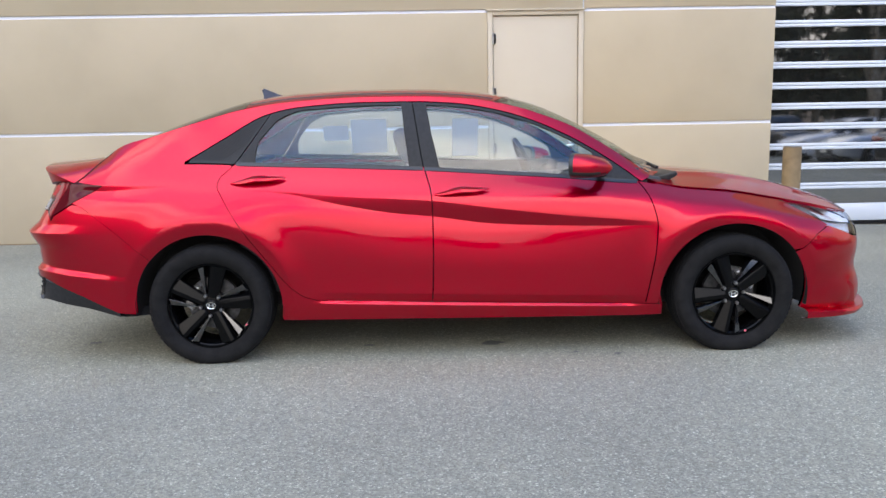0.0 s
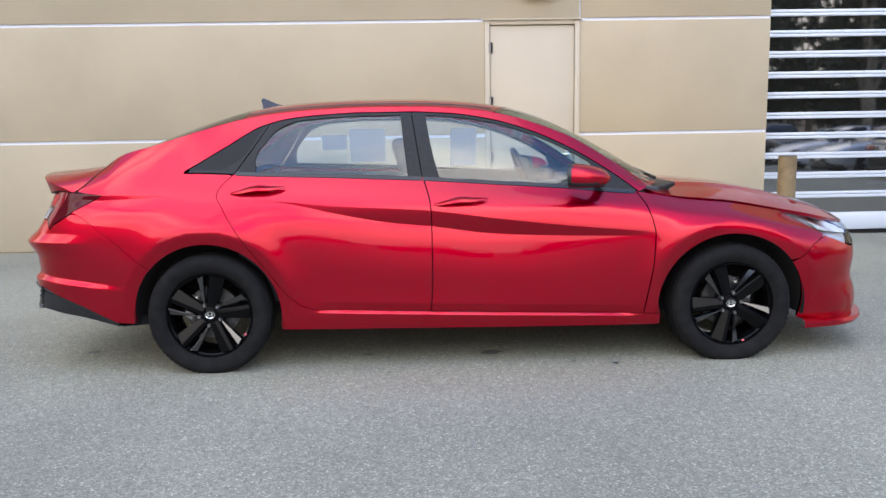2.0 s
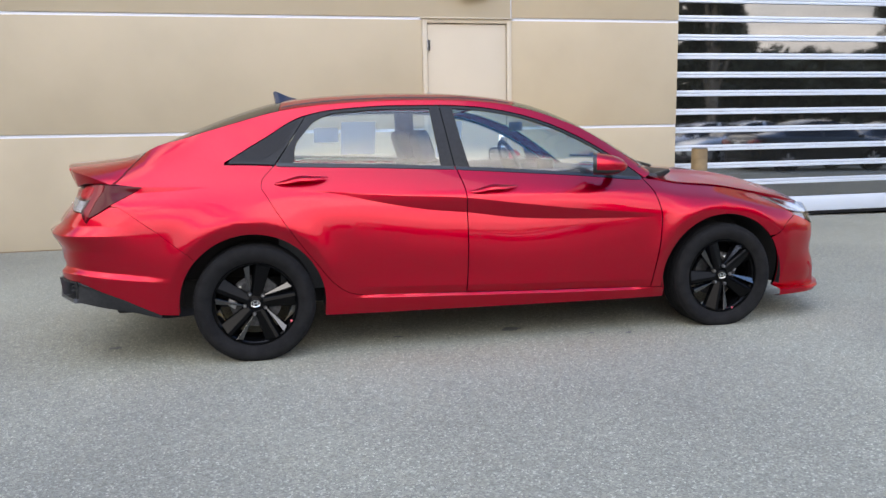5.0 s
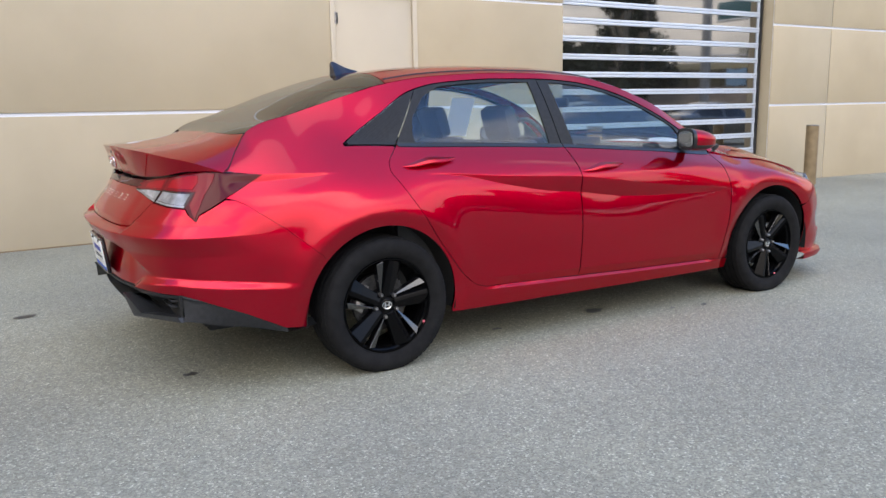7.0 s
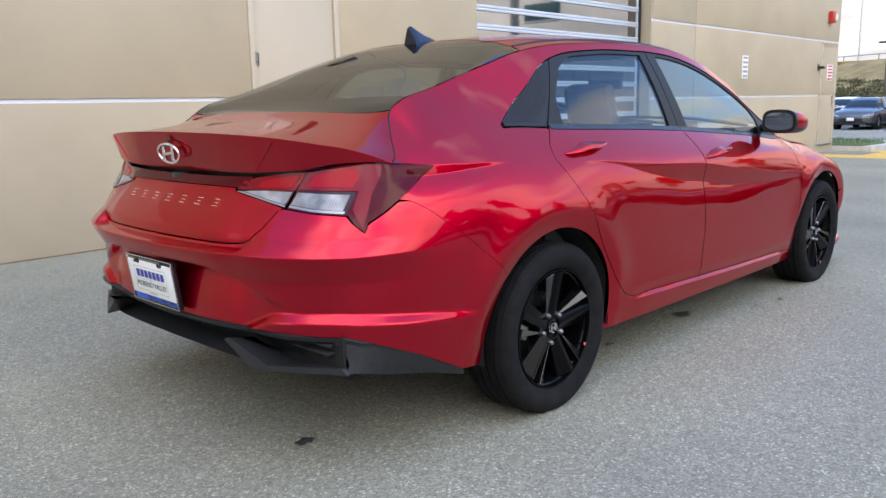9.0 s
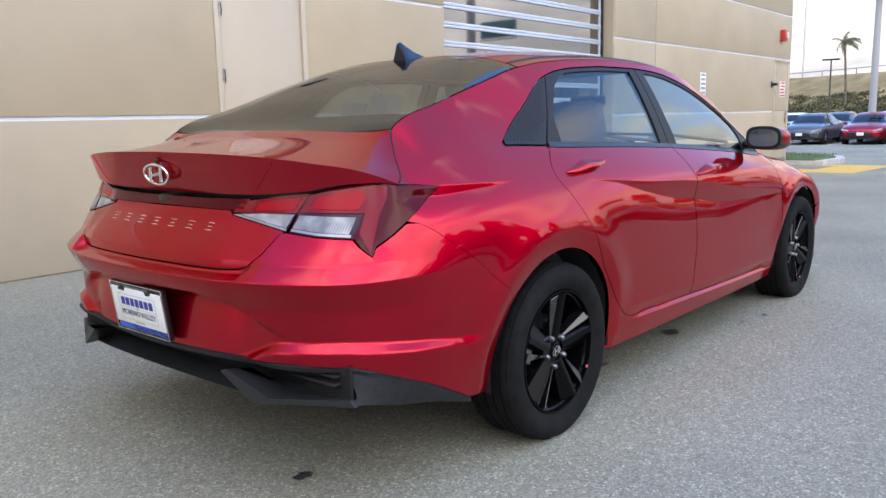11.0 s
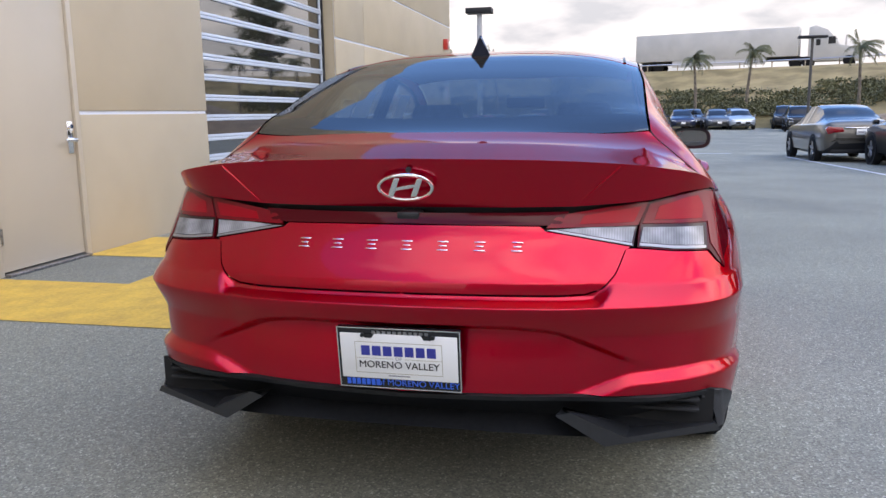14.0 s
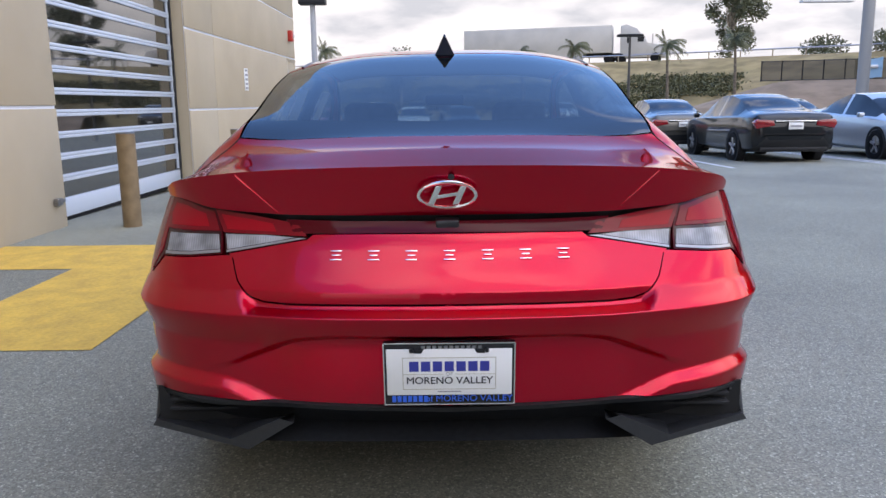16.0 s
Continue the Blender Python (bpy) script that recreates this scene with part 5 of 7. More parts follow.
f_r = [(0.152, dz(0.152, -0.006)), (0.250, dz(0.25, -0.006)), (0.254, 1.09), (0.268, 1.135), (0.355, 1.235), (0.40, 1.262)] + [(x, top_of(x, -0.017)) for x in xs(0.46, 1.008, 14)] + [(1.030, 1.10), (1.045, dz(1.045, -0.006)), (1.117, dz(1.117, -0.006)), (1.096, 1.10), (1.064, top_of(1.064, -0.003))] + [(x, top_of(x, -0.003)) for x in xs(1.02, 0.325, 20)] + [(0.231, 1.13)]
f_f = [(1.123, dz(1.123, -0.006)), (1.206, dz(1.206, -0.006)), (1.165, 1.15)] + [(x, top_of(x, -0.017)) for x in xs(1.14, 2.0, 24)] + [(2.03, 0.99), (2.02, dz(2.02, -0.006)), (2.228, dz(2.228, -0.004))] + [(x, top_of(x, -0.003)) for x in xs(2.235, 1.07, 34)] + [(1.102, 1.10)]
b_r = [(x, dz(x, -0.013)) for x in xs(0.155, 1.117, 20)] + [(x, dz(x, 0.006)) for x in xs(1.117, 0.155, 20)]
b_f = [(x, dz(x, -0.013)) for x in xs(1.123, 2.225, 20)] + [(x, dz(x, 0.006)) for x in xs(2.225, 1.123, 20)]
for mi in (0, 1):
    def cut(name, poly, mat, lift, label="", depth=0.008, step=0.016):
        part(name, skin_mesh(side_poly(poly), flank, step, lift=lift, depth=depth, mirror=mi), mat, car, label)
    cut("rear_side_window", g_r, M_GLASS_SIDE, -0.010, "tinted side window", 0.004)
    cut("front_side_window", g_f, M_GLASS_SIDE, -0.010, "tinted side window", 0.004)
    cut("quarter_trim", f_q, M_CLAD, -0.004, "ribbed dark quarter trim")
    cut("rear_window_frame", f_r, M_CLAD, -0.004)
    cut("front_window_frame", f_f, M_CLAD, -0.004)
    cut("centre_pillar", [(1.070, dz(1.07, -0.006)), (1.170, dz(1.17, -0.006)), (1.142, 1.13), (1.105, top_of(1.105, -0.006)), (1.030, top_of(1.03, -0.006)), (1.060, 1.10)], M_GAP, -0.018, "", 0.02)
    cut("belt_moulding", b_r, M_BLACKTRIM, 0.002)
    cut("belt_moulding", b_f, M_BLACKTRIM, 0.002)
    sgn = -1 if mi == 0 else 1
    bm = bmesh.new()
    for k in range(1, 9):
        pts = []
        for x in np.linspace(-0.07, 0.30, 38):
            z = top_of(x, -0.004 - 0.0125 * k)
            lead = float(np.interp(z, [1.02, 1.13, 1.26], [0.140, 0.215, 0.300]))
            if z > dz(x, 0.008) and x < lead:
                q = flank([sx(x)], [z])[0]
                pts.append((q[0], sgn * (q[1] - 0.0035), z))
        if len(pts) > 3:
            rib = tube(pts, 0.0011, 5)
            tmp = bpy.data.meshes.new("rib")
            rib.to_mesh(tmp)
            rib.free()
            bm.from_mesh(tmp)
    part("trim_rib", bm, M_CLAD, car)

# roof side mouldings
for sgn in (-1, 1):
    pts = []
    for x in np.linspace(0.20, 1.50, 30):
        y = float(rail_y(x)) - 0.055
        pts.append((x, sgn * y, float(top_skin(x, y)[0, 2]) - 0.001))
    part("roof_moulding", tube(pts, 0.006, 6), M_BLACKTRIM, car)

# door handles
def handle(x, z, sgn):
    q = flank([sx(x)], [z])[0]
    m = Matrix.Translation((x, sgn * (q[1] + 0.006), z)) @ Matrix.Rotation(radians(-5.5), 4, "Y")
    bm = bmesh.new()
    n = 18
    rows = []
    for i in range(n + 1):
        t = i / n
        xx = -0.145 + 0.28 * t
        arch = math.sin(math.pi * t) ** 0.75
        h = 0.004 + 0.0125 * math.sin(math.pi * t) ** 1.0
        o = 0.003 + 0.031 * arch
        zc = 0.003 + 0.009 * math.exp(-((t - 0.45) / 0.2) ** 2)
        rows.append([bm.verts.new(m @ Vector((xx, sgn * a, b))) for a, b in ((0.0, zc - h), (o * 0.75, zc - h * 0.92), (o, zc - h * 0.5), (o * 0.85, zc + h * 0.3), (0.0, zc + h))])
    for a, b in zip(rows, rows[1:]):
        for i in range(4):
            bm.faces.new((a[i], a[i + 1], b[i + 1], b[i]))
    part("door_handle", bm, M_PAINT, car, "body-coloured pull handle")
    cup = lathe([(0.0, 0.0015), (0.026, 0.002), (0.040, 0.004), (0.048, 0.0065), (0.052, 0.005), (0.060, -0.002)], 28, "y")
    bmesh.ops.transform(cup, matrix=Matrix.Translation((x + 0.004, sgn * (q[1] + 0.001), z - 0.010)) @ Matrix.Diagonal((1.35, sgn, 0.66, 1)), verts=cup.verts)
    part("handle_cup", cup, M_PAINT, car)


for sgn in (-1, 1):
    handle(0.285, 0.932, sgn)
    handle(1.315, 0.858, sgn)

# mirrors
def mirror_pod(sgn):
    bm = bmesh.new()
    rows = []
    for t in np.linspace(0, 1, 10):
        x = 1.865 + 0.185 * t
        k = (1 - t ** 2.4) ** 0.5 if t < 1 else 0.0
        k = max(k, 0.12)
        cy, cz = 0.965 - 0.03 * t, 0.985 - 0.015 * t
        row = []
        for a in range(20):
            ang = 2 * math.pi * a / 20
            yy = math.copysign(abs(math.cos(ang)) ** 0.65, math.cos(ang)) * 0.112 * k
            zz = math.copysign(abs(math.sin(ang)) ** 0.65, math.sin(ang)) * 0.060 * k
            row.append(bm.verts.new((x, sgn * (cy + yy), cz + zz)))
        rows.append(row)
    for a, b in zip(rows, rows[1:]):
        for i in range(20):
            bm.faces.new((a[i], a[(i + 1) % 20], b[(i + 1) % 20], b[i]))
    bm.faces.new(rows[-1])
    lower = [f for f in bm.faces if f.calc_center_median().z < 0.950]
    for f in lower + [f for f in bm.faces if f.calc_center_median().x < 1.892]:
        f.material_index = 1
    me = finish(bm)
    me.materials.append(M_PAINT)
    me.materials.append(M_BLACKTRIM)
    swing = Matrix.Translation((1.95, sgn * 0.95, 0)) @ Matrix.Rotation(radians(sgn * 24), 4, "Z") @ Matrix.Translation((-1.95, -sgn * 0.95, 0))
    p = part("door_mirror", me, M_PAINT, car, "red mirror housing with a black base")
    p.matrix_basis = swing
    bm = bmesh.new()
    v = []
    for a in range(20):
        ang = 2 * math.pi * a / 20
        v.append(bm.verts.new((1.868, sgn * (0.965 + math.copysign(abs(math.cos(ang)) ** 0.65, math.cos(ang)) * 0.112), 0.985 + math.copysign(abs(math.sin(ang)) ** 0.65, math.sin(ang)) * 0.060)))
    bm.faces.new(v)
    r = bmesh.ops.inset_individual(bm, faces=list(bm.faces), thickness=0.014, depth=0.0)
    part("bezel", finish(bm, False), M_BLACKTRIM, p)
    bm = bmesh.new()
    v = [bm.verts.new((1.8655, sgn * (0.965 + math.copysign(abs(math.cos(2 * math.pi * a / 20)) ** 0.65, math.cos(2 * math.pi * a / 20)) * 0.094), 0.985 + math.copysign(abs(math.sin(2 * math.pi * a / 20)) ** 0.65, math.sin(2 * math.pi * a / 20)) * 0.044)) for a in range(20)]
    bm.faces.new(v)
    part("mirror_glass", finish(bm, False), material("mirror_silver", (0.34, 0.36, 0.38), 0.02, 1.0), p, "mirror glass")
    part("mirror_arm", tube([(2.06, sgn * 0.770, 0.945), (2.03, sgn * 0.83, 0.945), (1.985, sgn * 0.90, 0.950)], 0.022, 10, 0.026), M_BLACKTRIM, p).matrix_basis = swing.inverted()


mirror_pod(-1)
mirror_pod(1)

# wheels
def wheel(x, y, z, sgn, turn):
    """One wheel with its outer face towards sgn * y."""
    R = 0.314
    prof = [(0.212, 0.052), (0.222, 0.082), (0.245, 0.098), (0.270, 0.103), (0.288, 0.100), (0.300, 0.092), (0.308, 0.078)]
    prof += [(R - 0.001, 0.066)]
    for a in (0.048, 0.012, -0.024, -0.060):
        prof += [(R, a + 0.010), (R, a + 0.004), (R - 0.007, a + 0.003), (R - 0.007, a - 0.003), (R, a - 0.004)]
    prof += [(R, -0.075), (0.305, -0.092), (0.28, -0.103), (0.245, -0.100), (0.212, -0.085), (0.205, -0.05), (0.205, 0.04)]
    w = part("wheel", lathe([(r, h) for r, h in prof], 96, "y", True), M_RUBBER, car, "black alloy wheel with a new tyre")
    m0 = Matrix.Translation((x, y, z)) @ Matrix.Diagonal((1, sgn, 1, 1)) @ Matrix.Rotation(radians(-turn), 4, "Y")
    w.matrix_basis = m0
    # shoulder blocks of the tread
    bm = bmesh.new()
    for i in range(72):
        mt = Matrix.Rotation(2 * math.pi * i / 72, 4, "Y")
        for a in (0.071, -0.079):
            box(bm, -0.0095, 0.0095, a - 0.009, a + 0.009, R - 0.016, R - 0.0035, 0, mt)
    tagged(part("tread_relief", finish(bm, False), M_RUBBER, w), kind="stuff")
    rim = lathe([(0.2165, 0.084), (0.2195, 0.078), (0.2165, 0.070), (0.205, 0.062), (0.196, 0.03), (0.188, -0.06), (0.192, -0.09), (0.197, -0.09), (0.194, -0.06), (0.202, 0.03), (0.2105, 0.0585), (0.2125, 0.084)], 80, "y", True)
    part("rim", rim, M_RIM, w)
    # five broad two-facet spokes, each with a slanted blade beside it
    for i in range(5):
        mt = Matrix.Rotation(-2 * math.pi * i / 5, 4, "Y")
        bm = bmesh.new()
        pts = {"a": (-0.018, 0.066, 0.040), "b": (0.026, 0.060, 0.036), "c": (0.058, 0.060, 0.199), "d": (-0.014, 0.084, 0.209), "e": (0.0, 0.070, 0.042), "f": (0.004, 0.087, 0.209), "h": (-0.030, 0.056, 0.042), "i": (-0.030, 0.058, 0.207),
               "A": (-0.028, 0.030, 0.040), "B": (0.028, 0.030, 0.036), "C": (0.060, 0.030, 0.197), "D": (-0.032, 0.030, 0.205)}
        v = {k: bm.verts.new(mt @ Vector(p)) for k, p in pts.items()}
        for f in ("adfe", "efcb", "hida", "hADi", "bcCB", "iDCcfd", "haebBA"):
            bm.faces.new([v[k] for k in f])
        bmesh.ops.bevel(bm, geom=list(bm.edges), offset=0.0016, segments=1, affect="EDGES")
        part("spoke", finish(bm, True, 10), M_RIM, w)
        bm = bmesh.new()
        pts = [(-0.031, 0.062, 0.046), (-0.037, 0.058, 0.056), (-0.078, 0.078, 0.184), (-0.050, 0.089, 0.202), (-0.029, 0.034, 0.044), (-0.052, 0.034, 0.199), (-0.039, 0.034, 0.058), (-0.078, 0.034, 0.184)]
        v = [bm.verts.new(mt @ Vector(p)) for p in pts]
        for f in ((0, 1, 2, 3), (0, 3, 5, 4), (1, 6, 7, 2), (0, 4, 6, 1), (2, 7, 5, 3)):
            bm.faces.new([v[k] for k in f])
        bmesh.ops.bevel(bm, geom=list(bm.edges), offset=0.0012, segments=1, affect="EDGES")
        part("blade", finish(bm, True, 10), M_BLADE, w, "glossy slanted blade")
        ml = Matrix.Rotation(-2 * math.pi * (i + 0.5) / 5, 4, "Y")
        nut = lathe([(0.0, 0.076), (0.006, 0.0755), (0.0095, 0.070), (0.0105, 0.05), (0.0105, 0.03)], 10, "y")
        bmesh.ops.transform(nut, matrix=ml @ Matrix.Translation((0, 0, 0.0555)), verts=nut.verts)
        part("lug_nut", nut, M_STEEL, w)
    part("hub", lathe([(0.0, 0.062), (0.034, 0.062), (0.050, 0.058), (0.070, 0.050), (0.075, 0.02), (0.06, -0.02)], 40, "y"), M_RIM, w)
    part("hub_cap", lathe([(0.0, 0.070), (0.024, 0.069), (0.029, 0.066), (0.030, 0.058)], 32, "y"), M_RIM, w)
    bm = lathe([(0.0155, 0.0695), (0.0185, 0.0705), (0.0185, 0.0685)], 28, "y", True)
    box(bm, -0.010, -0.005, 0.068, 0.0708, -0.011, 0.011)
    box(bm, 0.005, 0.010, 0.068, 0.0708, -0.011, 0.011)
    box(bm, -0.006, 0.006, 0.068, 0.0706, -0.002, 0.002)
    bmesh.ops.transform(bm, matrix=Matrix.Rotation(radians(turn), 4, "Y") @ Matrix.Diagonal((1.35, 1, 0.95, 1)), verts=bm.verts)
    part("cap_badge", bm, M_CHROME, w, "silver oval mark on the hub cap")
    part("brake_disc", lathe([(0.05, -0.005), (0.135, -0.005), (0.137, -0.01), (0.135, -0.03), (0.05, -0.03)], 48, "y"), M_DISC, w, "steel brake disc")
    cal = prism([(-0.05, -0.135), (0.05, -0.135), (0.065, -0.09), (-0.065, -0.09)], -0.035, 0.03, "y", 0.006)
    bmesh.ops.transform(cal, matrix=Matrix.Rotation(radians(turn + (108 if x < 1 else -131)), 4, "Y"), verts=cal.verts)
    part("brake_caliper", cal, material("bare_caliper", (0.5, 0.5, 0.5), 0.4, 0.8), w, "bare metal brake caliper")
    dot = cyl(bmesh.new(), 0.006, 0.006, 0.0, 0.003, 14, Matrix.Rotation(radians(turn + (-103 if x < 1 else 150)), 4, "Y").inverted() @ Matrix.Translation((0, 0.085, 0.205)) @ Matrix.Rotation(radians(-90), 4, "X"))
    part("balance_sticker", dot, material("pink_sticker", (0.75, 0.12, 0.16), 0.5), w, "small pink round sticker")
    return w


for sgn in (-1, 1):
    wheel(0.014, sgn * 0.800, 0.303, sgn, -8)
    wheel(2.721, sgn * 0.797, 0.297, sgn, 24)

# underbody and wheel housings
bm = bmesh.new()
box(bm, 0.44, 2.28, -0.80, 0.80, 0.20, 0.34, 0.02)
box(bm, -0.72, 0.46, -0.60, 0.60, 0.235, 0.40, 0.02)
box(bm, -0.78, -0.40, -0.72, 0.72, 0.31, 0.40, 0.02)
box(bm, 2.26, 3.45, -0.60, 0.60, 0.20, 0.34, 0.02)
part("underbody", bm, M_UNDER, car)
for cx, cz in ((0.008, 0.30), (2.708, 0.295)):
    for sgn in (-1, 1):
        bm = bmesh.new()
        rows = []
        for a in np.linspace(-10, 187, 30):
            c, s_ = math.cos(radians(a)), math.sin(radians(a))
            rows.append([bm.verts.new((cx + 0.378 * c, sgn * yy, cz + 0.378 * s_)) for yy in (0.58, 0.868)])
        for a, b in zip(rows, rows[1:]):
            bm.faces.new((a[0], a[1], b[1], b[0]))
        bm.faces.new([r[0] for r in rows])
        part("wheel_housing", bm, M_UNDER, car)

# cabin
def seat_back(x, y, w, h, lean, name="seat_back"):
    m = Matrix.Translation((x, y, 0.42)) @ Matrix.Rotation(radians(-lean), 4, "Y")
    bm = boxm(-0.06, 0.07, -w / 2, w / 2, 0.0, h, bevel=0.045, m=m)
    part(name, bm, M_FABRIC, car)
    return m


for y in (-0.36, 0.36):
    m = seat_back(1.22, y, 0.48, 0.60, 17)
    part("headrest", boxm(-0.045, 0.045, -0.13, 0.13, 0.60, 0.80, bevel=0.04, m=m), M_FABRIC, car)
    part("seat_cushion", boxm(1.22, 1.75, y - 0.25, y + 0.25, 0.34, 0.52, bevel=0.05), M_FABRIC, car)
m = seat_back(0.33, 0.0, 1.24, 0.58, 24, "rear_seat_back")
for y in (-0.38, 0.38):
    part("headrest", boxm(-0.05, 0.045, -0.12, 0.12, 0.55, 0.70, bevel=0.04, m=m), M_FABRIC, car)
part("rear_seat", boxm(0.3, 0.85, -0.62, 0.62, 0.36, 0.54, bevel=0.05), M_FABRIC, car)
part("parcel_shelf", boxm(-0.50, 0.12, -0.56, 0.56, 1.0, 1.025, bevel=0.008), M_DASH, car)
part("boot_wall", boxm(-0.55, -0.53, -0.52, 0.52, 0.45, 1.02), M_UNDER, car)
part("floor_carpet", boxm(0.4, 2.3, -0.74, 0.74, 0.335, 0.36), M_UNDER, car)
part("dashboard", prism([(1.92, 0.62), (1.90, 0.84), (1.97, 0.92), (2.20, 0.935), (2.38, 0.90), (2.40, 0.45), (2.0, 0.45)], -0.70, 0.70, "y", 0.012), M_DASH, car, "dark dashboard")
bm = bmesh.new()
n = 32
mw = Matrix.Translation((1.80, 0.36, 0.935)) @ Matrix.Rotation(radians(66), 4, "Y")
ring = []
for i in range(n):
    a = 2 * math.pi * i / n
    ring.append([bm.verts.new(mw @ Vector(((0.175 + 0.015 * math.cos(b)) * math.cos(a), (0.175 + 0.015 * math.cos(b)) * math.sin(a), 0.015 * math.sin(b)))) for b in np.linspace(0, 2 * math.pi, 8, endpoint=False)])
for i in range(n):
    for j in range(8):
        bm.faces.new((ring[i][j], ring[(i + 1) % n][j], ring[(i + 1) % n][(j + 1) % 8], ring[i][(j + 1) % 8]))
box(bm, -0.05, 0.05, -0.165, 0.165, -0.02, 0.0, 0.01, mw)
box(bm, 0.0, 0.17, -0.03, 0.03, -0.02, -0.005, 0.006, mw)
part("steering_wheel", bm, M_DASH, car, "dark three-spoke steering wheel")
part("screen", boxm(1.90, 1.915, -0.2, 0.1, 0.86, 0.98, bevel=0.005), M_BLACKTRIM, car)
for sgn in (-1, 1):
    part("door_lining", boxm(0.15, 2.25, sgn * 0.715, sgn * 0.735, 0.34, 0.955, bevel=0.006), M_DASH, car)
part("headliner", skin_mesh([(x, float(rail_y(x)) - 0.03) for x in xs(0.24, 1.46, 20)] + [(1.55, 0.3), (1.58, 0.0), (0.26, 0.0)], top_skin, 0.05, mirror=2, lift=-0.03, depth=0.002), material("grey_headliner", (0.32, 0.32, 0.31), 0.9), car)
part("rear_view_mirror", boxm(1.70, 1.73, -0.11, 0.11, 1.17, 1.23, bevel=0.012), M_DASH, car)
# paper stickers on the far side's glass
for a, b, c, d in ((0.44, 0.61, 1.11, 1.21), (0.63, 0.875, 1.02, 1.25), (1.33, 1.51, 0.985, 1.245)):
    bm = bmesh.new()
    q = [(a, c), (b, c), (b, d), (a, d)]
    v = []
    for x, z in q:
        p = flank([sx(x)], [z])[0]
        v.append(bm.verts.new((x, p[1] - 0.018, z)))
    bm.faces.new(v)
    bmesh.ops.solidify(bm, geom=list(bm.faces), thickness=0.001)
    part("window_sticker", finish(bm, False), M_STICKER, car, "white paper sheet on the window")

# black band under the foot of the rear glass
part("glass_band", skin_mesh([(float(x), float(rail_y(x)) - 0.01) for x in np.linspace(-0.505, -0.41, 8)] + [(-0.425, 0.40), (-0.438, 0.2), (-0.44, 0.0)] + rear_low, top_skin, 0.02, mirror=2, depth=0.003, lift=-0.006), M_BLACKPRINT, car)
part("high_brake_lamp", boxm(-0.335, -0.29, -0.11, 0.11, 1.03, 1.075, bevel=0.006), M_LAMPDARK, car, "dark red high brake lamp")

# nose
hl = side_poly([(2.985, 0.768), (3.14, 0.738), (3.28, 0.708), (3.40, 0.672), (3.44, 0.62), (3.42, 0.566), (3.38, 0.576), (3.20, 0.645), (3.10, 0.70)])
for mi in (0, 1):
    h = part("headlamp", skin_mesh(hl, flank, 0.016, mirror=mi, lift=0.002, depth=0.02), glass("headlamp_lens", (0.9, 0.92, 0.95), 0.9), car, "clear swept-back headlamp")
    part("lamp_bowl", skin_mesh(hl, flank, 0.016, mirror=mi, lift=-0.03, depth=0.002, gap=0.006), material("silver_bowl", (0.75, 0.77, 0.80), 0.3, 0.2), h)
    part("lamp_strip", skin_mesh(side_poly([(3.18, 0.705), (3.40, 0.655), (3.405, 0.635), (3.2, 0.675)]), flank, 0.016, mirror=mi, lift=-0.012, depth=0.01), M_PAPER, h, "white light strip")
nose = (side_poly([(3.045, 0.535), (3.12, 0.602), (3.20, 0.640), (3.38, 0.571), (3.43, 0.56), (3.48, 0.60)]) + [(S_FRONT - 0.15, 0.655), (S_FRONT, 0.655), (S_FRONT, 0.165), (S_FRONT - 0.4, 0.165)]
        + side_poly([(3.40, 0.168), (3.13, 0.18)]) + side_poly(arc(ARCH_F, -14, 36, 10)))
part("front_bumper", skin_mesh(nose, flank, 0.016, mirror=2, gap=0.0015), M_PAINT, car)
# lip under the nose, and the fin that closes the corner
run = np.linspace(sx(3.105), S_FRONT, 60)
out_x, out_w, nose_x, nose_w = (np.interp(run, _s, q) for q in (_px, _pw, _nx, _nw))
swell = step01((run - run[0]) / 0.35)
lip_rows = [np.stack([out_x + nose_x * o, np.maximum(out_w + nose_w * o, 0), np.full_like(run, z)], 1) for o, z in
            ((np.full_like(run, -0.05), 0.196), (-0.022 + 0.036 * swell, 0.187), (-0.020 + 0.040 * swell, 0.170), (-0.024 + 0.031 * swell, 0.150), (np.full_like(run, -0.08), 0.142))]
part("front_lip", grid_mesh(np.stack(lip_rows), angle=40), M_PAINT, car, "red lip under the nose")
for sgn in (-1, 1):
    bm = bmesh.new()
    fin = []
    for x, z, o in ((3.225, 0.19, 0.008), (3.40, 0.19, 0.024), (3.385, 0.30, 0.010), (3.345, 0.335, 0.006)):
        at = side_poly([(x, z)])[0][0]
        q = flank([at], [z])[0]
        fin.append((q[0] + o * float(np.interp(at, _s, _nx)), sgn * (q[1] + o * float(np.interp(at, _s, _nw))), z))
    front = [bm.verts.new(p) for p in fin]
    back = [bm.verts.new((p[0] - 0.01, p[1] - sgn * 0.06, p[2])) for p in fin]
    bm.faces.new(front)
    bm.faces.new(back)
    for i in range(4):
        bm.faces.new((front[i], front[(i + 1) % 4], back[(i + 1) % 4], back[i]))
    bmesh.ops.bevel(bm, geom=list(bm.edges), offset=0.004, segments=2, affect="EDGES", profile=0.5)
    part("corner_fin", bm, M_PAINT, car, "upright red fin in the bumper corner")
part("grille", skin_mesh([(S_FRONT - 0.55, 0.55), (S_FRONT - 0.4, 0.60), (S_FRONT, 0.62), (S_FRONT, 0.27), (S_FRONT - 0.45, 0.27)], flank, 0.02, mirror=2, lift=0.004, depth=0.01), M_BLACKTRIM, car, "dark wide grille")
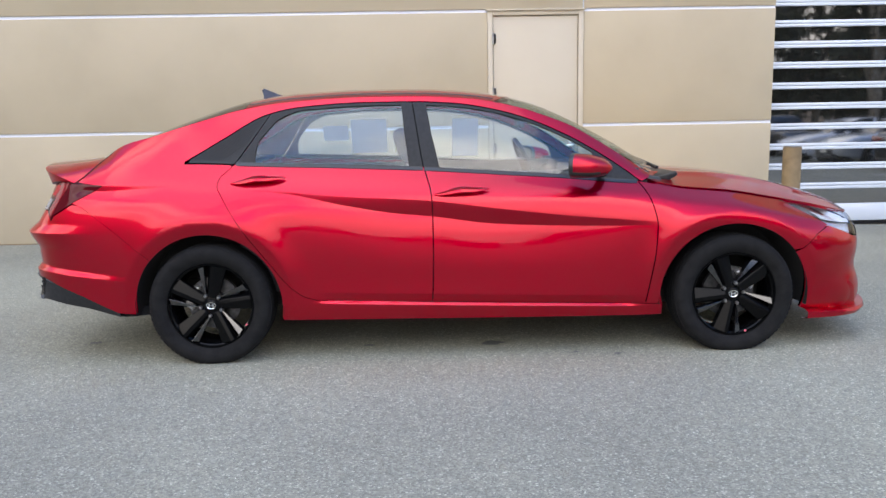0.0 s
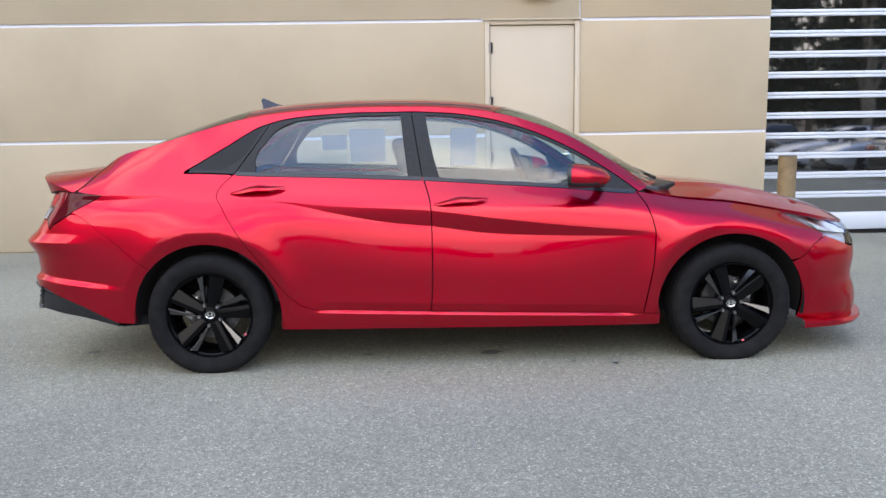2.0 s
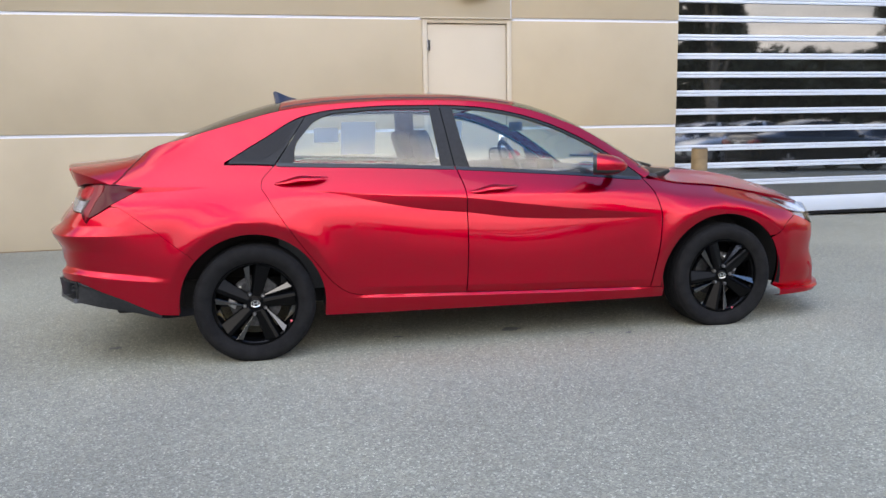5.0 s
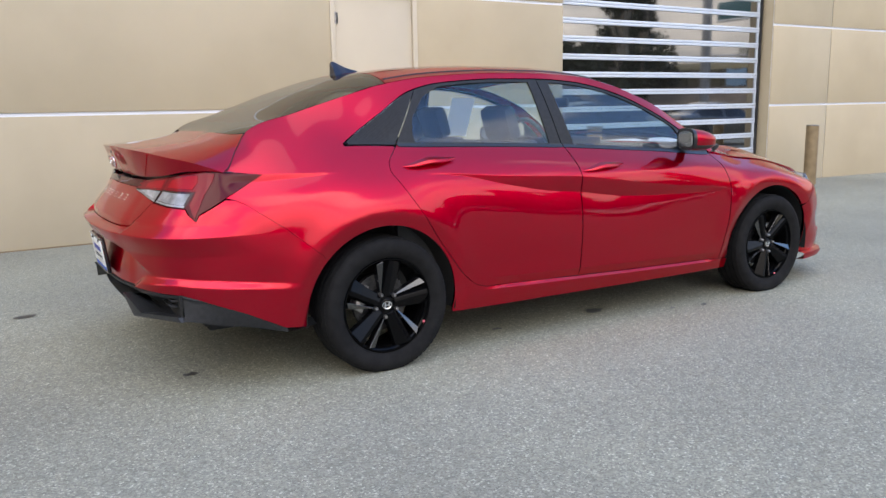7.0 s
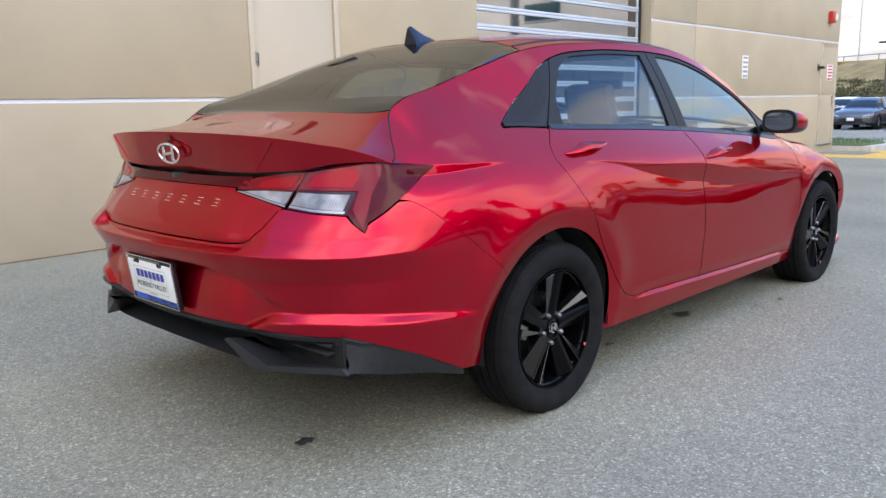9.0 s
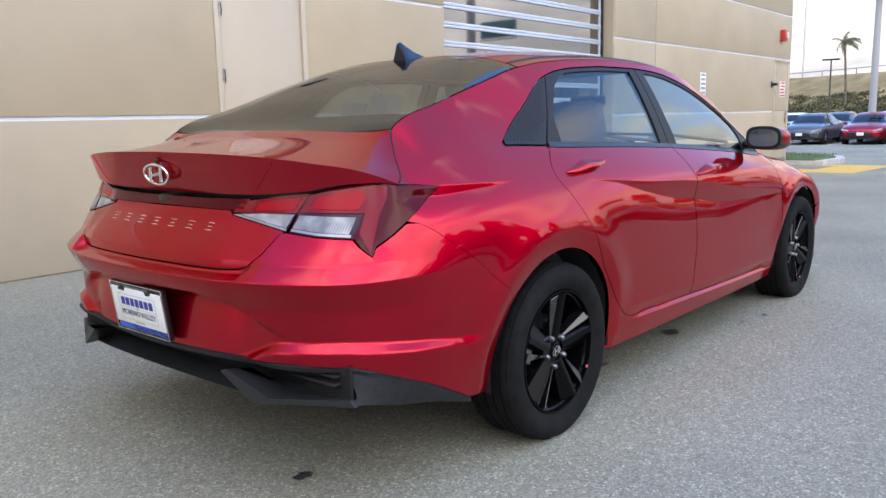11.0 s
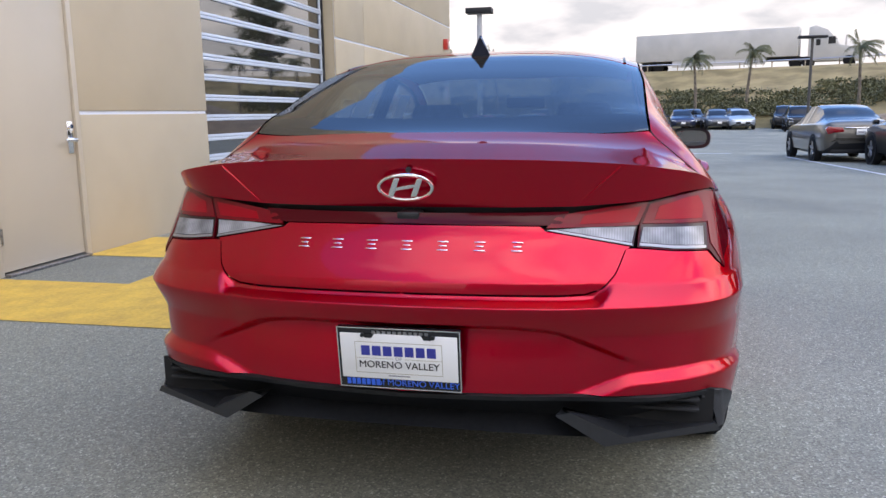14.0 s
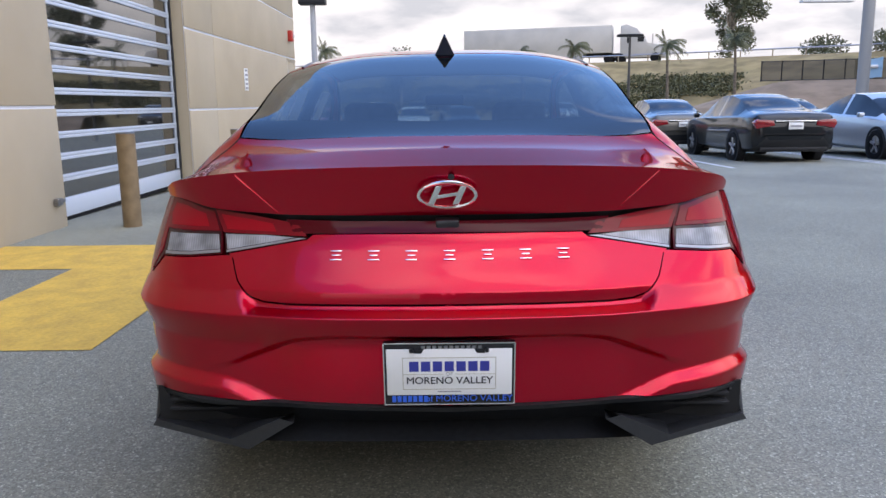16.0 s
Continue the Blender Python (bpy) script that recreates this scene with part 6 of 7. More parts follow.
# cowl and wiper
part("cowl", prism([(2.36, 0.90), (2.47, 0.93), (2.48, 0.91), (2.40, 0.86)], -0.66, 0.66, "y", 0.004), M_BLACKTRIM, car)
part("wiper", tube([(2.40, -0.55, 0.945), (2.36, -0.2, 0.99), (2.35, 0.25, 1.0)], 0.010, 6), M_BLACKTRIM, car)
part("wiper", tube([(2.44, -0.10, 0.945), (2.38, 0.25, 0.985), (2.34, 0.60, 0.98)], 0.010, 6), M_BLACKTRIM, car)

# the nose, drawn out forward of the front wheels
for ob in car.children_recursive:
    if ob.type == "MESH" and ob.data.users == 1 and ob.matrix_basis == Matrix.Identity(4):
        for v in ob.data.vertices:
            if v.co.x > 2.35:
                v.co.x += 0.036 * float(step01((v.co.x - 2.35) / 1.1))


# ---- building details ----
def sign(name, x, z, w, h, mats, label):
    s = thing(name, label, "sign", at=(x, WY, z))
    part("board", boxm(-w / 2, w / 2, -0.012, -0.002, -h / 2, h / 2, bevel=0.002), mats[0], s)
    n = 5
    for k in range(n):
        zz = h / 2 - h * (k + 0.5) / n
        part("print_bar", boxm(-w * 0.38, w * 0.38, -0.0145, -0.0125, zz - h * 0.05, zz + h * 0.05), mats[1], s)


M_REDPRINT = material("red_print", (0.55, 0.03, 0.03), 0.5)
sign("wall_sign", 12.65, 1.68, 0.26, 0.42, (M_PAPER, M_GREYPRINT), "tall narrow white wall sign with grey print")
sign("warning_sign", 17.36, 1.64, 0.36, 0.36, (M_PAPER, M_REDPRINT), "white door sign with red print bars")
steel_door("door_3", 16.78, 17.78, 2.28, "beige painted steel service door near the building's corner")


def alarm_bell(x, z):
    a = thing("fire_alarm", "red fire alarm with white strobe on the wall", "fire alarm", at=(x, WY, z))
    red = material("alarm_red", (0.45, 0.03, 0.025), 0.4)
    part("housing", boxm(-0.10, 0.10, -0.11, -0.002, -0.13, 0.13, bevel=0.012), red, a)
    part("strobe", boxm(0.015, 0.085, -0.15, -0.11, -0.07, 0.07, bevel=0.012), M_PAPER, a)


alarm_bell(17.15, 2.86)
lock = thing("wall_bracket", "small black bracket fixed beside the far door", "bracket", at=(16.62, WY, 1.74))
part("plate", boxm(-0.06, 0.06, -0.012, -0.002, -0.07, 0.07, bevel=0.003), M_BLACKTRIM, lock)
part("arm", boxm(-0.03, 0.10, -0.12, -0.012, -0.03, 0.03, bevel=0.006), M_BLACKTRIM, lock)
tap = thing("hose_tap", "small steel tap box on the wall by the roller door", "tap", at=(4.80, WY, 0.27))
part("box", boxm(-0.05, 0.05, -0.05, -0.002, -0.035, 0.035, bevel=0.006), M_STEEL, tap)
part("spout", boxm(0.05, 0.13, -0.04, -0.015, -0.012, 0.016, bevel=0.006), M_STEEL, tap)
lampw = thing("wall_lamp", "dark wall lamp above the service door", "lamp", at=(2.45, WY, 2.76))
part("housing", boxm(-0.17, 0.17, -0.14, -0.002, -0.09, 0.09, bevel=0.02), M_BLACKTRIM, lampw)
part("lens", boxm(-0.14, 0.14, -0.12, -0.02, -0.105, -0.092, bevel=0.005), M_PAPER, lampw)

# kerbed grass strip at the building's corner
M_KERB = grain(material("pale_concrete", (0.42, 0.41, 0.39), 0.85), (0.36, 0.355, 0.34), (0.47, 0.46, 0.44), 6, bump=0.2)
M_GRASS = grain(material("short_green_grass", (0.07, 0.12, 0.03), 0.9), (0.05, 0.09, 0.02), (0.12, 0.17, 0.05), 30, bump=0.5)
kerb = [(18.0, 3.0), (19.6, 2.9), (20.6, 3.2), (21.2, 4.0), (21.2, 14.0), (18.0, 14.0)]
solid("kerb", prism(kerb, gz(19.0) - 0.05, gz(19.0) + 0.14, "z", 0.02), M_KERB, "pale concrete kerb round a grass strip", "kerb", kind="structure")
bm = bmesh.new()
rnd = random.Random(5)
inner = [(18.02, 3.2), (19.5, 3.1), (20.4, 3.4), (20.95, 4.1), (20.95, 13.8), (18.02, 13.8)]
lawn = prism(inner, gz(19.0) + 0.12, gz(19.0) + 0.165, "z")
solid("lawn", lawn, M_GRASS, "strip of short green grass inside the kerb", "grass", kind="structure")
for _ in range(2500):
    x, y = rnd.uniform(18.05, 20.9), rnd.uniform(3.3, 9.0)
    z, a = gz(19.0) + 0.16, rnd.uniform(0, 6.3)
    h = rnd.uniform(0.04, 0.09)
    v = [bm.verts.new(q) for q in ((x, y, z), (x + 0.012 * math.cos(a), y + 0.012 * math.sin(a), z), (x + 0.03 * math.sin(a), y + 0.03 * math.cos(a), z + h))]
    bm.faces.new(v)
solid("grass_blades", finish(bm, False), M_GRASS, "short grass blades in the kerbed strip", "grass", kind="stuff")

# ---- painted lines and arrows ----
def stripe(x0, y0, x1, y1, w=0.1):
    d = Vector((x1 - x0, y1 - y0)).normalized()
    n = Vector((-d.y, d.x)) * w / 2
    k = 12
    bm = bmesh.new()
    rows = []
    for i in range(k + 1):
        px, py = x0 + (x1 - x0) * i / k, y0 + (y1 - y0) * i / k
        rows.append([bm.verts.new((px + s * n.x, py + s * n.y, gz(px) + 0.005)) for s in (-1, 1)])
    for a, b in zip(rows, rows[1:]):
        bm.faces.new((a[0], a[1], b[1], b[0]))
    return solid("trim_bay_line", finish(bm, False), M_WHITE, "white painted parking bay line", "road marking", kind="structure")


stripe(11.9, -5.45, 21.5, -5.35)
for y in (-8.7, -11.9, -14.6):
    stripe(11.9, y, 21.5, y + 0.05)
    stripe(11.9, y - 0.22, 21.5, y - 0.17)
for y in (10.0, 7.55, 5.3, 2.9, 0.35, -2.35):
    stripe(36.0, y, 41.5, y)
    stripe(36.0, y - 0.3, 41.5, y - 0.3)


def arrow(x, y):
    bm = bmesh.new()
    z = gz(x) + 0.005
    for p in ([(-0.9, -0.08), (0.2, -0.08), (0.2, 0.08), (-0.9, 0.08)], [(0.2, -0.28), (0.9, 0.0), (0.2, 0.28)]):
        bm.faces.new([bm.verts.new((x + b * 1.3, y + a, gz(x + b * 1.3) + 0.005)) for a, b in p])
    solid("trim_arrow", finish(bm, False), M_WHITE, "white painted direction arrow on the asphalt", "road marking", kind="structure")


for x, y in ((21.0, 1.4), (24.5, -3.3), (45.0, -4.6), (33.5, -3.2)):
    arrow(x, y)

# oil spots on the asphalt
M_OIL = grain(material("oil_stain", (0.02, 0.02, 0.021), 0.45), (0.012, 0.012, 0.013), (0.05, 0.05, 0.05), 60)
for i, (x, y, r) in enumerate(((1.485, -0.63, 0.045), (2.11, -0.90, 0.018), (0.80, -0.62, 0.022), (-0.77, -0.42, 0.028), (1.9, -0.85, 0.014), (-1.35, 1.2, 0.05))):
    rnd = random.Random(i)
    bm = bmesh.new()
    n = 14
    v = [bm.verts.new((x + r * rnd.uniform(0.5, 1.35) * math.cos(2 * math.pi * k / n) * 1.3, y + r * rnd.uniform(0.5, 1.3) * math.sin(2 * math.pi * k / n), 0.003)) for k in range(n)]
    bm.faces.new(v)
    solid("trim_oil_spot", finish(bm, False), M_OIL, "small dark oil spot on the asphalt", "stain", kind="structure")

# ---- parked cars ----
M_CARGLASS = material("dark_car_glass", (0.008, 0.010, 0.013), 0.04, 0.0, IOR=1.5, Specular_IOR_Level=0.35)
M_TAILRED = material("tail_lamp_red", (0.24, 0.005, 0.010), 0.15, 0.0, Coat_Weight=1.0)
M_HEADL = material("headlamp_clear", (0.55, 0.57, 0.6), 0.1, 0.4, Coat_Weight=1.0)
M_ALLOY = material("silver_alloy", (0.5, 0.5, 0.52), 0.3, 0.9)


def parked_car(name, paint, label, suv=False):
    """A four-door car, nose towards +x, its middle over the origin."""
    c = thing(name, label, "car", "cars parked in the lot")
    H = 1.66 if suv else 1.455
    B = 1.04 if suv else 0.96
    # station: x, half width, low edge, belt, top, roof half width, is cabin
    if suv:
        st = [(-2.30, 0.66, 0.55, 0.90, 0.92, 0.60), (-2.26, 0.80, 0.35, 0.98, 1.0, 0.72), (-2.15, 0.88, 0.28, B + 0.03, B + 0.05, 0.80), (-2.10, 0.90, 0.26, B + 0.02, 1.10, 0.74), (-1.85, 0.915, 0.24, B + 0.01, H - 0.08, 0.62), (-1.2, 0.92, 0.22, B, H - 0.01, 0.63), (-0.2, 0.92, 0.22, B - 0.01, H, 0.64), (0.45, 0.92, 0.22, B - 0.03, H - 0.06, 0.63), (0.80, 0.915, 0.22, B - 0.03, H - 0.22, 0.64), (1.25, 0.905, 0.22, B - 0.03, B, 0.70), (1.7, 0.90, 0.24, 0.98, 1.01, 0.66), (2.05, 0.86, 0.28, 0.92, 0.95, 0.6), (2.25, 0.74, 0.32, 0.78, 0.8, 0.55), (2.32, 0.55, 0.42, 0.60, 0.62, 0.4)]
        glass_x = ((-2.1, 1.25), (-2.12, -1.84), (0.44, 1.26))
    else:
        st = [(-2.42, 0.60, 0.50, 0.72, 0.74, 0.52), (-2.38, 0.76, 0.34, 0.92, 0.95, 0.66), (-2.28, 0.85, 0.27, 1.0, 1.04, 0.72), (-1.95, 0.90, 0.24, B + 0.04, 1.08, 0.70), (-1.62, 0.912, 0.22, B + 0.035, 1.115, 0.66), (-0.80, 0.915, 0.21, B + 0.02, H - 0.075, 0.56), (-0.30, 0.918, 0.20, B, H, 0.58), (0.15, 0.918, 0.20, B - 0.01, H - 0.01, 0.58), (0.55, 0.915, 0.20, B - 0.02, H - 0.12, 0.58), (1.0, 0.912, 0.20, B - 0.03, 1.14, 0.62), (1.32, 0.905, 0.20, B - 0.05, 0.98, 0.68), (1.75, 0.90, 0.22, 0.86, 0.92, 0.64), (2.10, 0.86, 0.25, 0.78, 0.83, 0.58), (2.32, 0.72, 0.26, 0.66, 0.70, 0.52), (2.42, 0.50, 0.34, 0.52, 0.55, 0.36)]
        glass_x = ((-1.68, 1.32), (-1.66, -0.78), (0.54, 1.33))
    xs_ = [s[0] for s in st]
    fs = [hermite(xs_, [s[k] for s in st]) for k in range(1, 6)]
    grid = sorted({*np.linspace(xs_[0], xs_[-1], 40).round(3).tolist(), *[s[0] for s in st]})
    bm = bmesh.new()
    rows = []
    for x in grid:
        w, lo, zb, zt, rw = (float(f(x)) for f in fs)
        pr = [(0.0, lo + 0.02), (w * 0.86, lo), (w * 0.965, lo + 0.07), (w, 0.52 if 0.52 > lo + 0.1 else lo + 0.1), (w * 0.992, 0.70 * zb + 0.08), (w * 0.955, zb - 0.04), (w * 0.90, zb), (rw + 0.02, zt - 0.035 if zt - zb > 0.08 else zb + (zt - zb) * 0.5), (rw * 0.82, zt - 0.008), (rw * 0.4, zt + 0.004), (0.0, zt + 0.008)]
        pr += [(-y, z) for y, z in pr[-2:0:-1]]
        rows.append([bm.verts.new((x, y, z)) for y, z in pr])
    n = len(rows[0])
    for i, (a, b) in enumerate(zip(rows, rows[1:])):
        xm = (grid[i] + grid[i + 1]) / 2
        for j in range(n):
            f = bm.faces.new((a[j], a[(j + 1) % n], b[(j + 1) % n], b[j]))
            side_row = j in (6, n - 7)
            top_row = j in (7, 8, 9, n - 8, n - 9, n - 10)
            pill = abs(xm + 0.22) < 0.07 or (suv and abs(xm + 1.15) < 0.06)
            if side_row and glass_x[0][0] + 0.25 < xm < glass_x[0][1] - 0.12 and not pill:
                f.material_index = 1
            if top_row and (glass_x[1][0] < xm < glass_x[1][1] or glass_x[2][0] < xm < glass_x[2][1]):
                f.material_index = 1
            if j in (0, 1, n - 1, n - 2) and abs(xm) > 2.0:
                f.material_index = 2
    bm.faces.new(rows[0])
    bm.faces.new(rows[-1])
    me = finish(bm, True, 34)
    for m in (paint, M_CARGLASS, M_CLAD):
        me.materials.append(m)
    part("body", me, paint, c)
    for s in (-1, 1):
        if suv:
            tl = prism([(0.52, 0.86), (0.80, 0.92), (0.82, 1.04), (0.66, 1.04)], -2.31, -2.12, "x", 0.01)
        else:
            tl = prism([(0.42, 0.80), (0.80, 0.74), (0.845, 0.86), (0.80, 0.93), (0.46, 0.90)], -2.435, -2.20, "x", 0.012)
        if s < 0:
            bmesh.ops.scale(tl, vec=(1, -1, 1), verts=tl.verts)
        part("tail_lamp", tl, M_TAILRED, c, "red tail lamp")
        zl = 0.84 if suv else 0.66
        hl_ = prism([(0.44, zl - 0.07), (0.80, zl - 0.02), (0.83, zl + 0.06), (0.52, zl + 0.0)], 2.0, 2.36 if not suv else 2.28, "x", 0.012)
        if s < 0:
            bmesh.ops.scale(hl_, vec=(1, -1, 1), verts=hl_.verts)
        part("headlamp", hl_, M_HEADL, c, "clear headlamp")
        bm = boxm(0.78, 0.92, s * 0.93, s * 1.06, B - 0.05, B + 0.06, bevel=0.03)
        part("mirror", bm, paint, c)
        for x in (-1.42, 1.38):
            tyre = lathe([(0.20, 0.10), (0.28, 0.112), (0.315, 0.095), (0.33, 0.06), (0.33, -0.06), (0.315, -0.095), (0.28, -0.11), (0.20, -0.10)], 32, "y", True)
            bmesh.ops.transform(tyre, matrix=Matrix.Translation((x, s * 0.822, 0.33)), verts=tyre.verts)
            w = part("wheel", tyre, M_RUBBER, c)
            rim = lathe([(0.0, 0.085), (0.06, 0.085), (0.07, 0.06), (0.19, 0.075), (0.212, 0.095), (0.218, 0.07), (0.20, -0.05)], 30, "y")
            bmesh.ops.transform(rim, matrix=Matrix.Translation((x, s * 0.822, 0.33)) @ Matrix.Diagonal((1, s, 1, 1)), verts=rim.verts)
            bmd = bmesh.new()
            r = part("rim", rim, M_BLACKTRIM, w)
            for k in range(5):
                sp = boxm(-0.026, 0.026, 0.070, 0.098, 0.03, 0.205, bevel=0.004, m=Matrix.Rotation(2 * math.pi * k / 5, 4, "Y"))
                bmesh.ops.transform(sp, matrix=Matrix.Translation((x, s * 0.822, 0.33)) @ Matrix.Diagonal((1, s, 1, 1)), verts=sp.verts)
                part("spoke", sp, M_ALLOY, w, "silver spoke")
            well = lathe([(0.320, 0.112), (0.372, 0.1195), (0.385, 0.118), (0.385, -0.05)], 32, "y")
            bmesh.ops.transform(well, matrix=Matrix.Translation((x, s * 0.80, 0.34)) @ Matrix.Diagonal((1, s, 1, 1)), verts=well.verts)
            part("wheel_arch", well, M_UNDER, c)
    part("grille", prism([(-0.50, 0.36), (0.50, 0.36), (0.46, 0.56), (-0.46, 0.56)] if not suv else [(-0.5, 0.45), (0.5, 0.45), (0.45, 0.78), (-0.45, 0.78)], 2.25, 2.432 if not suv else 2.33, "x", 0.015), M_BLACKTRIM, c, "dark grille")
    part("front_plate", boxm(2.43, 2.442, -0.15, 0.15, 0.42, 0.56, bevel=0.003), M_PAPER, c, "white plate with plain bars")
    part("front_intake", boxm(2.2, 2.425, -0.6, 0.6, 0.25, 0.32, bevel=0.02), M_BLACKTRIM, c)
    zb = 0.95 if suv else 0.84
    part("boot_chrome", boxm(-2.44, -2.38, -0.42, 0.42, zb + 0.035, zb + 0.06, bevel=0.008), M_CHROME, c, "chrome strip across the boot")
    part("rear_plate", boxm(-2.452, -2.43, -0.15, 0.15, zb - 0.12, zb + 0.02, bevel=0.003), M_PAPER, c, "white plate with plain bars")
    part("plate_bar", boxm(-2.455, -2.45, -0.12, 0.12, zb - 0.075, zb - 0.035), M_GREYPRINT, c)
    part("boot_seam", boxm(-2.436, -2.40, -0.62, 0.62, 0.62, 0.632), M_GAP, c)
    part("rear_skirt", boxm(-2.40, -2.2, -0.70, 0.70, 0.26, 0.36, bevel=0.03), M_CLAD, c)
    return c


def put_car(base, x, y, turn=0.0):
    ob = copy_thing(base, pose(x, y, gz(x), 0, 0, turn))
    return ob


def car_paint(name, color, metal=0.6):
    return material(name, color, 0.35, metal, Specular_IOR_Level=0.1, Coat_Weight=1.0, Coat_Roughness=0.02, Coat_IOR=1.45)


P_DARK, P_GREIGE, P_SILVER = car_paint("dark_grey_paint", (0.008, 0.010, 0.013)), car_paint("taupe_grey_paint", (0.11, 0.105, 0.095)), car_paint("silver_paint", (0.50, 0.54, 0.58))
P_RED, P_NAVY, P_WHITE, P_GREY = car_paint("crimson_paint", (0.33, 0.006, 0.02)), car_paint("navy_paint", (0.012, 0.022, 0.06)), car_paint("white_paint", (0.75, 0.76, 0.77), 0.0), car_paint("mid_grey_paint", (0.10, 0.11, 0.12))
base = {}
base["dark"] = parked_car("parked_sedan", P_DARK, "dark grey sedan parked nose-in on a bay")
base["greige"] = parked_car("parked_sedan", P_GREIGE, "taupe grey sedan parked ahead of the dark one")
base["silver"] = parked_car("parked_sedan", P_SILVER, "silver sedan parked facing the aisle")
base["red"] = parked_car("parked_sedan", P_RED, "crimson sedan parked in a row of cars")
base["navy"] = parked_car("parked_sedan", P_NAVY, "navy blue sedan parked in a row of cars")
base["white"] = parked_car("parked_sedan", P_WHITE, "white sedan parked in a row of cars")
base["grey"] = parked_car("parked_sedan", P_GREY, "mid grey sedan parked in a row of cars")
base["suv"] = parked_car("parked_suv", P_NAVY, "navy blue sport utility car parked in the lot", True)
base["suvd"] = parked_car("parked_suv", P_DARK, "dark grey sport utility car parked in the lot", True)


def place(ob, x, y, turn):
    ob.matrix_basis = pose(x, y, gz(x), 0, 0, turn)


place(base["dark"], 15.75, -7.20, 0)
place(base["greige"], 20.6, -6.40, 0)
place(base["silver"], 15.6, -10.25, 180)
place(base["red"], 39.4, 6.5, 180)
place(base["navy"], 39.5, 4.05, 180)
place(base["white"], 39.7, 1.6, 180)
place(base["grey"], 39.0, 9.0, 180)
place(base["suv"], 57.0, 5.0, 180)
place(base["suvd"], 53.5, -12.3, 172)
put_car(base["navy"], 39.3, -1.0, 180)
put_car(base["suvd"], 59.5, -12.6, 172)
for k, x, y in (("red", 44.6, 4.3), ("grey", 44.4, 6.6), ("navy", 44.7, 1.7), ("navy", 44.6, -0.9), ("grey", 44.2, 9.1), ("white", 44.4, 11.6), ("navy", 39.0, 11.6), ("grey", 39.0, 14.2), ("suv", 57.4, 2.0), ("suvd", 57.2, -0.6), ("navy", 59.0, -5.2), ("grey", 59.0, -7.7), ("silver", 58.4, -9.2), ("grey", 63.4, -6.4), ("navy", 63.6, -9.6), ("dark", 21.0, -10.0), ("navy", 21.2, -12.8), ("white", 15.8, -13.2)):
    put_car(base[k], x, y, 180 if x > 36 or k == "white" else 0)
# the row across the lot, seen mirrored in the roller door
for i, k in enumerate(("navy", "grey", "white", "dark", "red", "suv", "silver", "grey", "navy", "suvd", "white")):
    put_car(base[k], -9.0 + 2.75 * i, -19.0, 90)

# ---- embankment, freeway, hills ----
EYE0 = (-2.8, -0.5)
crest_d = curve((-80, 75), (-40, 76), (-23, 80), (-10, 85), (0, 88), (6, 92), (16, 108), (30, 140), (60, 220))
CREST_Z = 5.15


def polar(az, d, z=0.0):
    a = radians(az)
    return (EYE0[0] + d * math.cos(a), EYE0[1] + d * math.sin(a), z)


def slope_z(az, back):
    """Height of the embankment at a distance back from its crest line."""
    return float(np.interp(back, [-22, -17, -8, -2, 0.5, 4, 40], [-0.4, 1.0, 3.0, 4.7, CREST_Z, CREST_Z + 0.05, CREST_Z]))


bm = bmesh.new()
rows = []
for az in np.arange(-78, 58, 1.5):
    row = []
    for bk in (-22, -19, -17, -14, -11, -8, -5, -2, 0.5, 4, 12, 40):
        d = float(crest_d(az)) + bk
        z = slope_z(az, bk) + (0.35 * noise.noise(Vector((az * 0.35, bk * 0.3, 0))) if -20 < bk < -1 else 0)
        row.append(bm.verts.new(polar(az, d, z)))
    rows.append(row)
for a, b in zip(rows, rows[1:]):
    for i in range(len(a) - 1):
        bm.faces.new((a[i], a[i + 1], b[i + 1], b[i]))
M_DRY = grain(material("dry_grass_slope", (0.34, 0.26, 0.14), 0.95), (0.21, 0.150, 0.062), (0.37, 0.27, 0.125), 0.5, bump=0.6, bump_scale=3, second=(0.12, (0.7, 0.72, 0.6), 0.9))
solid("ground_embankment", bm, M_DRY, "dry tan grass embankment below the freeway", "embankment", kind="structure")

M_LEAF = grain(material("dark_shrub_leaf", (0.06, 0.075, 0.03), 0.8), (0.055, 0.058, 0.024), (0.115, 0.112, 0.048), 0.5)
M_LEAF2 = grain(material("eucalyptus_leaf", (0.07, 0.085, 0.045), 0.7), (0.065, 0.078, 0.045), (0.15, 0.165, 0.10), 1.2)
M_BARK = grain(material("pale_bark", (0.30, 0.25, 0.20), 0.9), (0.2, 0.16, 0.12), (0.40, 0.35, 0.28), 5, bump=0.5)
M_PALMBARK = grain(material("weathered_palm_bark", (0.16, 0.13, 0.10), 0.9), (0.10, 0.08, 0.06), (0.20, 0.165, 0.125), 5, bump=0.5)
M_PALM = grain(material("palm_frond", (0.10, 0.11, 0.05), 0.6), (0.07, 0.08, 0.035), (0.16, 0.16, 0.08), 2)


